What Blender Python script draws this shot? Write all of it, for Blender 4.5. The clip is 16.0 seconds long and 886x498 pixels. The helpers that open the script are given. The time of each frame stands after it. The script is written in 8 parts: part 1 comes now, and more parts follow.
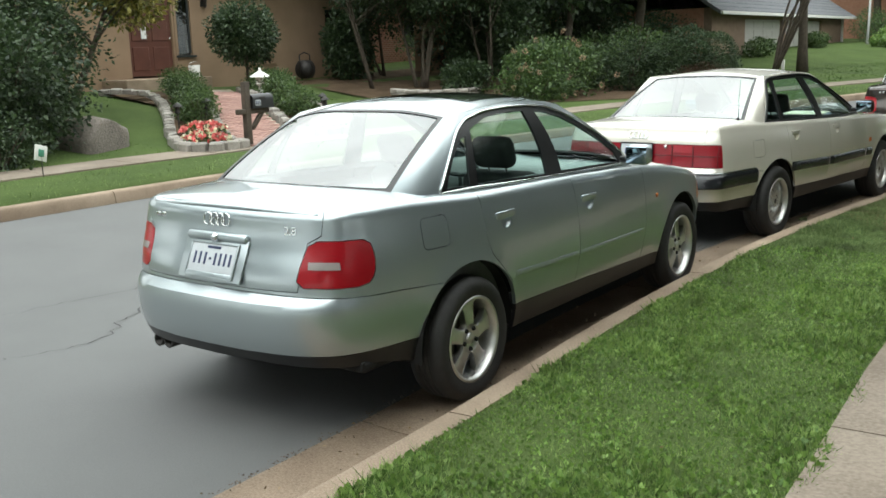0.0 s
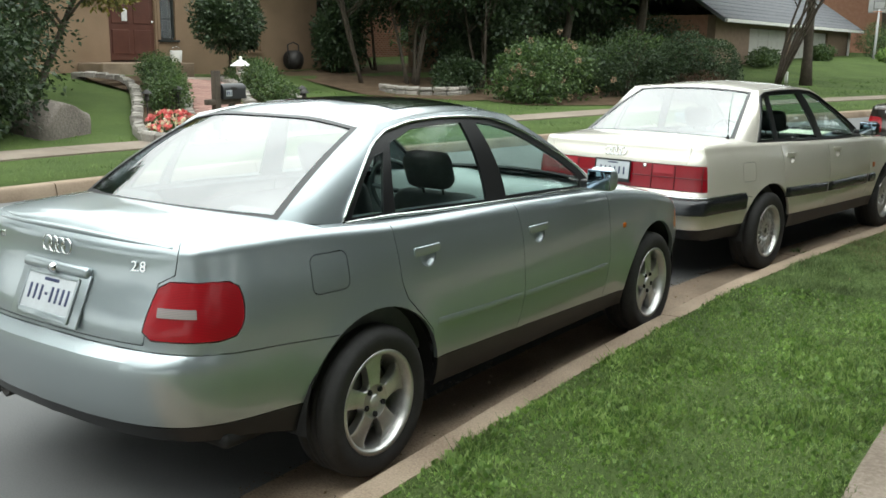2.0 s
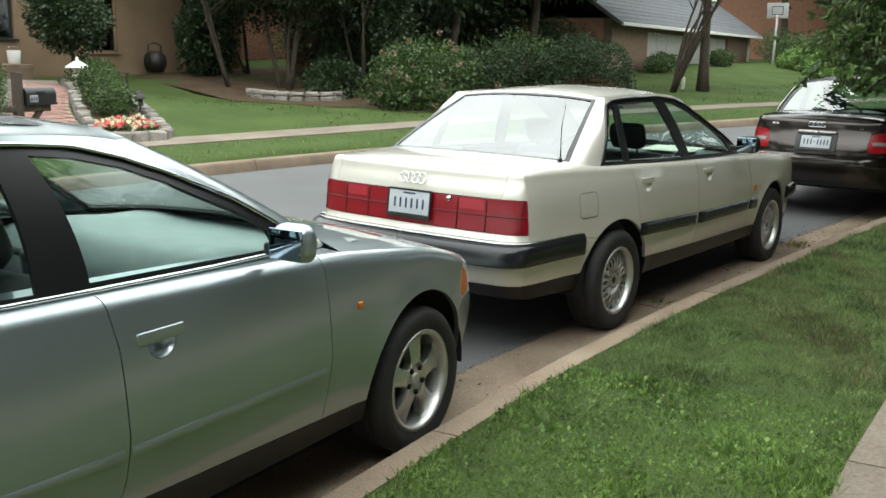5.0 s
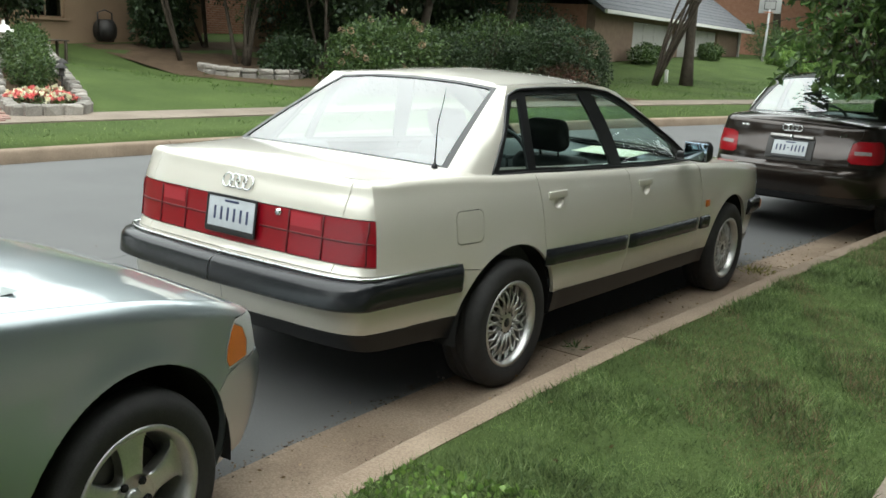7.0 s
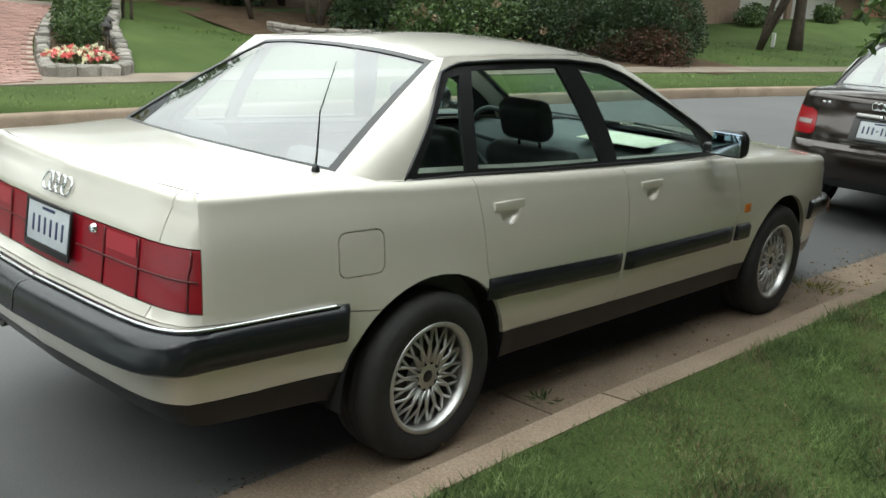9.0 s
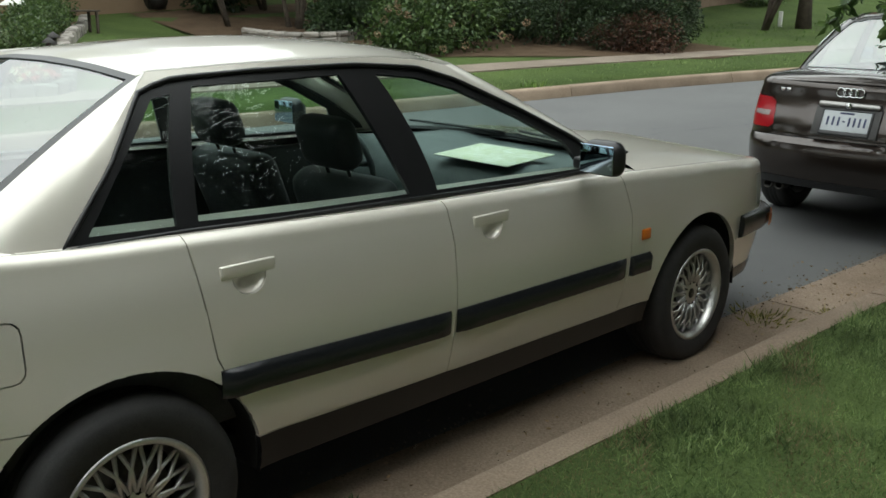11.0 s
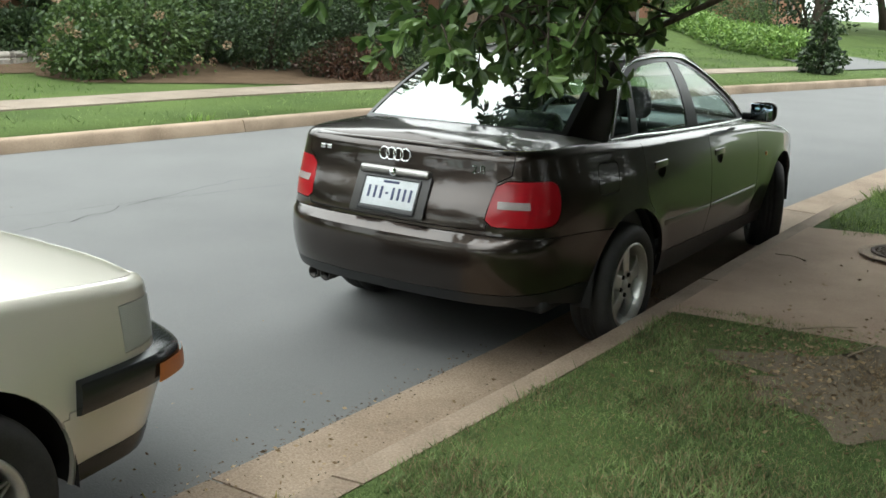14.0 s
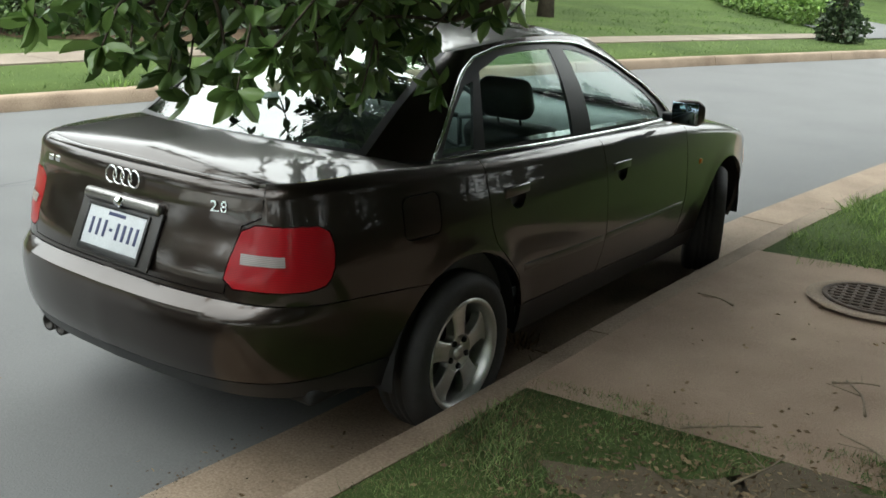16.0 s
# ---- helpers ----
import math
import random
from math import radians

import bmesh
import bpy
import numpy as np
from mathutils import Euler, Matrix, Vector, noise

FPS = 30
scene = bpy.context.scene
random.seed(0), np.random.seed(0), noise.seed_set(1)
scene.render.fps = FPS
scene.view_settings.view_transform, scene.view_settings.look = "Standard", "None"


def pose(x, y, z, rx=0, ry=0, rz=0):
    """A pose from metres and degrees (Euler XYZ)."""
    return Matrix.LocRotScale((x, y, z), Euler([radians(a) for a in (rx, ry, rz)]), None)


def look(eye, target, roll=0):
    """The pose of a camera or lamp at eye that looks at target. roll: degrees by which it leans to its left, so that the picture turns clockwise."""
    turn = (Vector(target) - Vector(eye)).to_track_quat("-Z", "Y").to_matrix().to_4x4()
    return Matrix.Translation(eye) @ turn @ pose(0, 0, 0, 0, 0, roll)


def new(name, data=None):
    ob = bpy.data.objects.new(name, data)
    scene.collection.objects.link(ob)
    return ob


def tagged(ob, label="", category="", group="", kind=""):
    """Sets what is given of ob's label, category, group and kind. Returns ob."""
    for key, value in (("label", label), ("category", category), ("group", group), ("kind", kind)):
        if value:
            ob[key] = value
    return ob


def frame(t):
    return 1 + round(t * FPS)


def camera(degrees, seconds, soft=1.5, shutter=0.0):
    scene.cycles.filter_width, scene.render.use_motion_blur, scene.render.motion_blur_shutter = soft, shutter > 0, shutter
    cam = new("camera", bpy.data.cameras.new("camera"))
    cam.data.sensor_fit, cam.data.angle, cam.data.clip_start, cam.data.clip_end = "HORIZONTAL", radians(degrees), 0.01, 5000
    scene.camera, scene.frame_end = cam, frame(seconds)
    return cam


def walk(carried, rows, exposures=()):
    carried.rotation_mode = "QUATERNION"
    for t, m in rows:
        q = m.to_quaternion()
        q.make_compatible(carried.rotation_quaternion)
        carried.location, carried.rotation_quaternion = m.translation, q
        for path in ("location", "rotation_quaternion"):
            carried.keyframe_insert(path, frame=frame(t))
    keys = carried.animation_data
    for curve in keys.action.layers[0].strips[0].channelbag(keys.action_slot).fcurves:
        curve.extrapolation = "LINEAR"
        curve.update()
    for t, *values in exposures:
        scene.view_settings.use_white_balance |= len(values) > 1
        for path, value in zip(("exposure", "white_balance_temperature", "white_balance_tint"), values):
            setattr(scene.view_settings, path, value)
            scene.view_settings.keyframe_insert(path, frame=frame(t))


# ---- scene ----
LENS = 49.3
PATH = [  # seconds, eye, (yaw, pitch, roll) in degrees
    (0, (2.561, -3.789, 1.690), (36.04, -11.35, -1.95)),
    (0.5, (2.488, -3.610, 1.711), (35.74, -10.48, -1.59)),
    (1, (2.385, -3.409, 1.706), (34.43, -11.02, -1.87)),
    (1.5, (2.332, -3.141, 1.682), (37.43, -11.57, -1.45)),
    (2, (2.333, -2.832, 1.696), (35.89, -11.57, 0.57)),
    (2.5, (2.239, -2.493, 1.675), (34.84, -11.19, 2.40)),
    (3, (2.192, -2.165, 1.679), (33.17, -11.73, -0.59)),
    (3.5, (2.182, -1.779, 1.675), (34.79, -12.29, 2.10)),
    (4, (2.111, -1.406, 1.651), (32.60, -13.03, 2.15)),
    (4.5, (2.044, -1.041, 1.670), (29.13, -11.83, 0.15)),
    (4.7, (2.042, -0.890, 1.657), (30.24, -11.07, 0.21)),
    (6.8, (1.917, 0.764, 1.608), (31.02, -11.99, 3.20)),
    (7, (1.902, 0.895, 1.600), (30.19, -12.09, 3.25)),
    (7.5, (1.843, 1.311, 1.610), (29.85, -13.04, 1.12)),
    (8, (1.884, 1.680, 1.610), (35.28, -12.77, 3.53)),
    (8.5, (1.909, 1.999, 1.600), (36.94, -14.15, 2.94)),
    (8.7, (1.888, 2.138, 1.614), (36.38, -14.58, 3.78)),
    (10.8, (1.982, 3.433, 1.661), (39.57, -15.46, 0.42)),
    (11, (1.979, 3.641, 1.625), (38.58, -15.00, 0.43)),
    (11.5, (2.056, 4.019, 1.646), (40.50, -15.18, 1.61)),
    (12, (2.099, 4.502, 1.641), (34.79, -14.66, 1.80)),
    (12.5, (2.184, 4.928, 1.629), (30.63, -13.59, 0.46)),
    (13, (2.321, 5.382, 1.640), (27.72, -13.87, 3.33)),
    (13.5, (2.367, 5.794, 1.647), (26.05, -13.57, 3.77)),
    (14, (2.389, 6.187, 1.646), (27.10, -13.58, 1.87)),
    (14.5, (2.447, 6.580, 1.671), (30.19, -14.26, 3.80)),
    (15, (2.440, 6.975, 1.679), (29.07, -14.48, 2.85)),
    (15.5, (2.486, 7.377, 1.690), (28.04, -14.06, 0.18)),
    (16, (2.621, 7.781, 1.748), (28.65, -16.30, 3.05)),
]
cam = camera(LENS, 16.0, soft=1.6)
walk(cam, [(t, pose(*eye, 0, 0, yaw) @ pose(0, 0, 0, 90 + pitch, 0, 0) @ pose(0, 0, 0, 0, 0, roll)) for t, eye, (yaw, pitch, roll) in PATH], exposures=[(0, -1.0), (4.5, -1.02), (7.5, -1.04), (8.7, -1.12), (10.8, -1.46), (11.0, -1.44), (11.5, -1.1), (12.5, -0.84), (13.5, -0.6), (14.5, -0.55), (16, -0.58)])
# ---- sky and sun: bright haze with a weak, wide sun ----
SUN_UP, SUN_ROUND, CLOUD = 58.0, 150.0, 82.0
world = bpy.data.worlds.new("world")
scene.world = world
world.use_nodes = True
wn, wl = world.node_tree.nodes, world.node_tree.links
wn.clear()
sky = wn.new("ShaderNodeTexSky")
sky.sky_type, sky.sun_disc = "NISHITA", False
sky.sun_elevation, sky.sun_rotation = radians(SUN_UP), radians(SUN_ROUND)
sky.dust_density, sky.air_density = 4.0, 1.6
pale = wn.new("ShaderNodeHueSaturation")
pale.inputs["Saturation"].default_value, pale.inputs["Value"].default_value = 0.35, 1.0
wbg, wout = wn.new("ShaderNodeBackground"), wn.new("ShaderNodeOutputWorld")
wbg.inputs["Strength"].default_value = 0.15
wl.new(sky.outputs[0], pale.inputs["Color"])
# a bright cloud layer over the sky, brightest overhead
wco, wsep, wramp, wmix = wn.new("ShaderNodeTexCoord"), wn.new("ShaderNodeSeparateXYZ"), wn.new("ShaderNodeMapRange"), wn.new("ShaderNodeMix")
wcloud, wcr, wadd = wn.new("ShaderNodeTexNoise"), wn.new("ShaderNodeMapRange"), wn.new("ShaderNodeMix")
wl.new(wco.outputs["Generated"], wsep.inputs[0])
wl.new(wco.outputs["Generated"], wcloud.inputs["Vector"])
wcloud.inputs["Scale"].default_value, wcloud.inputs["Detail"].default_value = 2.2, 5
wl.new(wcloud.outputs["Fac"], wcr.inputs["Value"])
wcr.inputs["From Min"].default_value, wcr.inputs["From Max"].default_value, wcr.inputs["To Min"].default_value, wcr.inputs["To Max"].default_value = 0.35, 0.65, 0.65, 1.0
wl.new(wsep.outputs["Z"], wramp.inputs["Value"])
wramp.inputs["To Min"].default_value, wramp.inputs["To Max"].default_value = CLOUD * 0.4, CLOUD
wmul = wn.new("ShaderNodeMath")
wmul.operation = "MULTIPLY"
wl.new(wramp.outputs["Result"], wmul.inputs[0])
wl.new(wcr.outputs["Result"], wmul.inputs[1])
wmix.data_type, wmix.blend_type = "RGBA", "MIX"
wmix.inputs["Factor"].default_value = 0.8
wl.new(pale.outputs[0], wmix.inputs["A"])
wtint = wn.new("ShaderNodeMix")
wtint.data_type, wtint.blend_type = "RGBA", "MULTIPLY"
wtint.inputs["Factor"].default_value = 1.0
wtint.inputs["B"].default_value = (0.93, 1.0, 0.985, 1)
wl.new(wmul.outputs[0], wtint.inputs["A"])
wl.new(wtint.outputs["Result"], wmix.inputs["B"])
wl.new(wmix.outputs["Result"], wbg.inputs["Color"])
wl.new(wbg.outputs[0], wout.inputs["Surface"])
sun_data = bpy.data.lights.new("sun", "SUN")
sun_data.energy, sun_data.angle, sun_data.color = 0.6, radians(14), (1.0, 0.96, 0.9)
sun = new("sun", sun_data)
sun_dir = Vector((math.sin(radians(SUN_ROUND)) * math.cos(radians(SUN_UP)), math.cos(radians(SUN_ROUND)) * math.cos(radians(SUN_UP)), math.sin(radians(SUN_UP))))
sun.matrix_world = look(sun_dir * 60, (0, 0, 0))


# ---- materials ----
def nodes_of(name):
    m = bpy.data.materials.new(name)
    m.use_nodes = True
    return m, m.node_tree.nodes, m.node_tree.links, m.node_tree.nodes["Principled BSDF"]


def surface(name, dark, light, rough=0.8, metal=0.0, scale=8.0, fine=90.0, bump=0.2, spread=0.0, spec=0.5, bump_dist=0.01, tight=0.2):
    """Two-scale noise between two colours, with relief; spread varies it from piece to piece."""
    m, n, l, b = nodes_of(name)
    co = n.new("ShaderNodeTexCoord")
    big, small, mix = n.new("ShaderNodeTexNoise"), n.new("ShaderNodeTexNoise"), n.new("ShaderNodeMix")
    big.inputs["Scale"].default_value, big.inputs["Detail"].default_value = scale, 5
    small.inputs["Scale"].default_value, small.inputs["Detail"].default_value = fine, 3
    l.new(co.outputs["Object"], big.inputs["Vector"])
    l.new(co.outputs["Object"], small.inputs["Vector"])
    ramp = n.new("ShaderNodeValToRGB")
    ramp.color_ramp.elements[0].position, ramp.color_ramp.elements[1].position = 0.5 - tight, 0.5 + tight
    ramp.color_ramp.elements[0].color, ramp.color_ramp.elements[1].color = (*dark, 1), (*light, 1)
    blend = n.new("ShaderNodeMath")
    blend.operation = "MULTIPLY_ADD"
    blend.inputs[1].default_value = 0.5
    half = n.new("ShaderNodeMath")
    half.operation = "MULTIPLY"
    half.inputs[1].default_value = 0.5
    l.new(small.outputs["Fac"], half.inputs[0])
    l.new(big.outputs["Fac"], blend.inputs[0])
    l.new(half.outputs[0], blend.inputs[2])
    l.new(blend.outputs[0], ramp.inputs["Fac"])
    out = ramp.outputs["Color"]
    if spread:
        info, hsv, rng = n.new("ShaderNodeObjectInfo"), n.new("ShaderNodeHueSaturation"), n.new("ShaderNodeMapRange")
        rng.inputs["To Min"].default_value, rng.inputs["To Max"].default_value = 1 - spread, 1 + spread
        l.new(info.outputs["Random"], rng.inputs["Value"])
        l.new(rng.outputs["Result"], hsv.inputs["Value"])
        l.new(out, hsv.inputs["Color"])
        out = hsv.outputs["Color"]
    l.new(out, b.inputs["Base Color"])
    b.inputs["Roughness"].default_value, b.inputs["Metallic"].default_value = rough, metal
    b.inputs["Specular IOR Level"].default_value = spec
    if bump:
        bp = n.new("ShaderNodeBump")
        bp.inputs["Strength"].default_value, bp.inputs["Distance"].default_value = bump, bump_dist
        l.new(blend.outputs[0], bp.inputs["Height"])
        l.new(bp.outputs["Normal"], b.inputs["Normal"])
    return m


def car_paint(name, colour, metal, rough, flake=0.12, spec=0.5):
    m, n, l, b = nodes_of(name)
    co, fl, mix = n.new("ShaderNodeTexCoord"), n.new("ShaderNodeTexNoise"), n.new("ShaderNodeMix")
    fl.inputs["Scale"].default_value, fl.inputs["Detail"].default_value = 900.0, 2
    l.new(co.outputs["Object"], fl.inputs["Vector"])
    mix.data_type = "RGBA"
    mix.inputs["A"].default_value = (*[c * (1 - flake) for c in colour], 1)
    mix.inputs["B"].default_value = (*[min(1, c * (1 + flake)) for c in colour], 1)
    l.new(fl.outputs["Fac"], mix.inputs["Factor"])
    l.new(mix.outputs["Result"], b.inputs["Base Color"])
    b.inputs["Metallic"].default_value, b.inputs["Roughness"].default_value = metal, rough
    b.inputs["Coat Weight"].default_value, b.inputs["Coat Roughness"].default_value = 1.0, 0.04
    b.inputs["Specular IOR Level"].default_value = spec
    wob, bp = n.new("ShaderNodeTexNoise"), n.new("ShaderNodeBump")
    wob.inputs["Scale"].default_value = 5.0
    bp.inputs["Strength"].default_value, bp.inputs["Distance"].default_value = 0.02, 0.01
    l.new(co.outputs["Object"], wob.inputs["Vector"])
    l.new(wob.outputs["Fac"], bp.inputs["Height"])
    l.new(bp.outputs["Normal"], b.inputs["Coat Normal"])
    return m


def pane_glass(name, tint, gloss=0.06):
    """A thin pane: clear and tinted, with a gloss that grows towards grazing, alike from both sides."""
    m, n, l, b = nodes_of(name)
    n.remove(b)
    clear, shine, edge, mix = n.new("ShaderNodeBsdfTransparent"), n.new("ShaderNodeBsdfGlossy"), n.new("ShaderNodeLayerWeight"), n.new("ShaderNodeMixShader")
    clear.inputs["Color"].default_value = (*tint, 1)
    shine.inputs["Roughness"].default_value = 0.02
    edge.inputs["Blend"].default_value = 0.5
    power, share = n.new("ShaderNodeMath"), n.new("ShaderNodeMapRange")
    power.operation = "POWER"
    power.inputs[1].default_value = 5.0
    share.inputs["To Min"].default_value = gloss
    l.new(edge.outputs["Facing"], power.inputs[0])
    l.new(power.outputs[0], share.inputs["Value"])
    l.new(share.outputs["Result"], mix.inputs[0])
    l.new(clear.outputs[0], mix.inputs[1])
    l.new(shine.outputs[0], mix.inputs[2])
    l.new(mix.outputs[0], n["Material Output"].inputs["Surface"])
    return m


def plain(name, colour, rough=0.5, metal=0.0, coat=0.0, spec=0.5):
    return_m = surface(name, [c * 0.85 for c in colour], [min(1, c * 1.12) for c in colour], rough, metal, 14.0, 160.0, 0.05, 0.0, spec, 0.002)
    return_m.node_tree.nodes["Principled BSDF"].inputs["Coat Weight"].default_value = coat
    return return_m


def lens_red(name, colour):
    m, n, l, b = nodes_of(name)
    co, wv, mix = n.new("ShaderNodeTexCoord"), n.new("ShaderNodeTexWave"), n.new("ShaderNodeMix")
    wv.inputs["Scale"].default_value, wv.bands_direction = 60.0, "Z"
    l.new(co.outputs["Object"], wv.inputs["Vector"])
    mix.data_type = "RGBA"
    mix.inputs["A"].default_value, mix.inputs["B"].default_value = (*[c * 0.6 for c in colour], 1), (*colour, 1)
    l.new(wv.outputs["Fac"], mix.inputs["Factor"])
    l.new(mix.outputs["Result"], b.inputs["Base Color"])
    b.inputs["Roughness"].default_value, b.inputs["Coat Weight"].default_value, b.inputs["Coat Roughness"].default_value = 0.3, 0.3, 0.03
    b.inputs["Specular IOR Level"].default_value = 0.3
    return m


M_SILVER = car_paint("silver_paint", (0.37, 0.42, 0.435), 0.75, 0.33)
M_CREAM = car_paint("cream_paint", (0.71, 0.675, 0.59), 0.3, 0.33, 0.05)
M_BROWN = car_paint("brown_paint", (0.036, 0.0265, 0.022), 0.88, 0.30, 0.15)
M_GLASS = pane_glass("windscreen_glass", (0.80, 0.90, 0.87), 0.08)
M_REAR_GLASS = pane_glass("rear_window_glass", (0.74, 0.84, 0.82), 0.28)
M_SIDE_GLASS = pane_glass("side_window_glass", (0.78, 0.90, 0.87), 0.05)
M_TRIM = plain("black_trim", (0.010, 0.010, 0.011), 0.36)
M_RUBBER = surface("tyre_rubber", (0.012, 0.012, 0.012), (0.028, 0.027, 0.026), 0.75, 0, 30, 200, 0.15)
M_CHROME = plain("chrome", (0.78, 0.79, 0.8), 0.12, 1.0)
M_ALLOY = plain("alloy", (0.62, 0.62, 0.6), 0.36, 0.9)
M_RED = lens_red("red_lens", (0.36, 0.004, 0.011))
M_SMOKE = lens_red("pale_lens", (0.33, 0.29, 0.28))
M_AMBER = lens_red("amber_lens", (0.75, 0.2, 0.02))
M_LENS = lens_red("headlamp_lens", (0.62, 0.64, 0.62))
# near-black for dark car parts, and for shade put in as black sheets
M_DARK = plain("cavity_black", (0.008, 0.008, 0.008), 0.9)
M_PLATE = plain("plate_white", (0.50, 0.53, 0.55), 0.45)
M_INK = plain("plate_ink", (0.03, 0.04, 0.10), 0.6)
M_SEAT = surface("seat_leather", (0.022, 0.024, 0.025), (0.045, 0.047, 0.048), 0.55, 0, 12, 140, 0.15)
M_SEAT_GREY = surface("seat_grey", (0.05, 0.055, 0.055), (0.09, 0.095, 0.095), 0.7, 0, 12, 140, 0.15)
M_DASH = surface("dashboard_plastic", (0.07, 0.085, 0.085), (0.12, 0.14, 0.14), 0.6, 0, 10, 160, 0.2)
M_DASH_PALE = surface("pale_dashboard_plastic", (0.22, 0.25, 0.245), (0.31, 0.35, 0.34), 0.6, 0, 10, 160, 0.2)


# ---- mesh helpers ----
def link(name, verts, faces, material=None, parent=None, label="", smooth=True, mats=None, face_mats=None):
    me = bpy.data.meshes.new(name)
    me.from_pydata([tuple(v) for v in verts], [], [tuple(f) for f in faces])
    for m in mats or ([material] if material else []):
        me.materials.append(m)
    if face_mats is not None:
        me.polygons.foreach_set("material_index", face_mats)
    if smooth:
        me.polygons.foreach_set("use_smooth", [True] * len(me.polygons))
    me.update()
    ob = new(name, me)
    if parent:
        ob.parent = parent
    return tagged(ob, label)


def part(name, bm, material, parent, label="", smooth=True):
    me = bpy.data.meshes.new(name)
    bm.normal_update()
    bm.to_mesh(me)
    bm.free()
    me.materials.append(material)
    if smooth:
        me.polygons.foreach_set("use_smooth", [True] * len(me.polygons))
    ob = new(name, me)
    ob.parent = parent
    return tagged(ob, label)


def group_at(name, m, label, category, group="", kind=""):
    ob = new(name)
    ob.empty_display_size = 0.2
    ob.matrix_basis = m
    return tagged(ob, label, category, group, kind)


def sharpen(ob, degrees=35):
    """Smooth shading with hard edges above an angle."""
    me = ob.data
    bm = bmesh.new()
    bm.from_mesh(me)
    for e in bm.edges:
        e.smooth = len(e.link_faces) == 2 and e.calc_face_angle(0) < radians(degrees)
    bm.to_mesh(me)
    bm.free()
    return ob


def rounded_box(sx, sy, sz, r=0.01, at=(0, 0, 0), turn=None, seg=2):
    bm = bmesh.new()
    bmesh.ops.create_cube(bm, size=1.0)
    bmesh.ops.scale(bm, vec=(sx, sy, sz), verts=bm.verts)
    if r > 0:
        bmesh.ops.bevel(bm, geom=bm.edges[:], offset=min(r, 0.49 * min(sx, sy, sz)), segments=seg, profile=0.5, affect="EDGES")
    if turn is not None:
        bmesh.ops.transform(bm, matrix=turn, verts=bm.verts)
    bmesh.ops.translate(bm, vec=at, verts=bm.verts)
    return bm


def add_into(bm, other):
    me = bpy.data.meshes.new("tmp")
    other.to_mesh(me)
    other.free()
    bm.from_mesh(me)
    bpy.data.meshes.remove(me)
    return bm


def lathe(profile, n=40, axis="x"):
    """Turns (radius, along) pairs round the axis."""
    bm = bmesh.new()
    rings = []
    for r, a in profile:
        ring = []
        for k in range(n):
            c, s = math.cos(2 * math.pi * k / n), math.sin(2 * math.pi * k / n)
            ring.append(bm.verts.new((a, r * c, r * s) if axis == "x" else (r * c, r * s, a)))
        rings.append(ring)
    for a, b in zip(rings, rings[1:]):
        for k in range(n):
            bm.faces.new((a[k], a[(k + 1) % n], b[(k + 1) % n], b[k]))
    return bm


def tube(points, radius, n=6, closed=False):
    """A tube along a line of points; radius may be a list."""
    pts = [Vector(p) for p in points]
    bm, rings = bmesh.new(), []
    side = None
    for i, p in enumerate(pts):
        a = pts[i - 1] if i else (pts[-1] if closed else pts[0])
        b = pts[(i + 1) % len(pts)] if (closed or i + 1 < len(pts)) else pts[i]
        d = (b - a).normalized() if (b - a).length > 1e-9 else Vector((0, 0, 1))
        if side is None:
            side = d.cross(Vector((0.3, 0.2, 0.9))).normalized()
        side = (side - d * side.dot(d)).normalized()
        up = d.cross(side)
        r = radius[i] if isinstance(radius, (list, tuple)) else radius
        rings.append([bm.verts.new(p + r * (side * math.cos(2 * math.pi * k / n) + up * math.sin(2 * math.pi * k / n))) for k in range(n)])
    for i in range(len(rings) if closed else len(rings) - 1):
        a, b = rings[i], rings[(i + 1) % len(rings)]
        for k in range(n):
            bm.faces.new((a[k], a[(k + 1) % n], b[(k + 1) % n], b[k]))
    if not closed:
        bm.faces.new(rings[0][::-1])
        bm.faces.new(rings[-1])
    return bm


def words(text, size, material, parent, m, name="lettering", depth=0.0015, label="", narrow=1.0):
    """Raised letters in the built-in font, as a mesh."""
    cu = bpy.data.curves.new("text", "FONT")
    cu.body, cu.size, cu.extrude, cu.align_x, cu.align_y = text, size, depth, "CENTER", "CENTER"
    ob = bpy.data.objects.new("text", cu)
    scene.collection.objects.link(ob)
    me = bpy.data.meshes.new_from_object(ob.evaluated_get(bpy.context.evaluated_depsgraph_get()))
    bpy.data.objects.remove(ob)
    bpy.data.curves.remove(cu)
    me.transform(m @ Matrix.Diagonal((narrow, 1, 1, 1)))
    me.materials.clear()
    me.materials.append(material)
    out = new(name, me)
    out.parent = parent
    return tagged(out, label)


def smooth_line(points, n):
    """Catmull-Rom through the points, n samples evenly along its length."""
    p = np.array(points, float)
    q = np.vstack([2 * p[0] - p[1], p, 2 * p[-1] - p[-2]])
    out = []
    for i in range(1, len(q) - 2):
        t = np.linspace(0, 1, 24, endpoint=False)[:, None]
        a, b, c, d = q[i - 1], q[i], q[i + 1], q[i + 2]
        out.append(0.5 * (2 * b + (c - a) * t + (2 * a - 5 * b + 4 * c - d) * t**2 + (3 * b - a - 3 * c + d) * t**3))
    out = np.vstack(out + [p[-1:]])
    s = np.r_[0, np.cumsum(np.linalg.norm(np.diff(out, axis=0), axis=1))]
    g = np.linspace(0, s[-1], n)
    return np.stack([np.interp(g, s, out[:, k]) for k in range(p.shape[1])], 1)


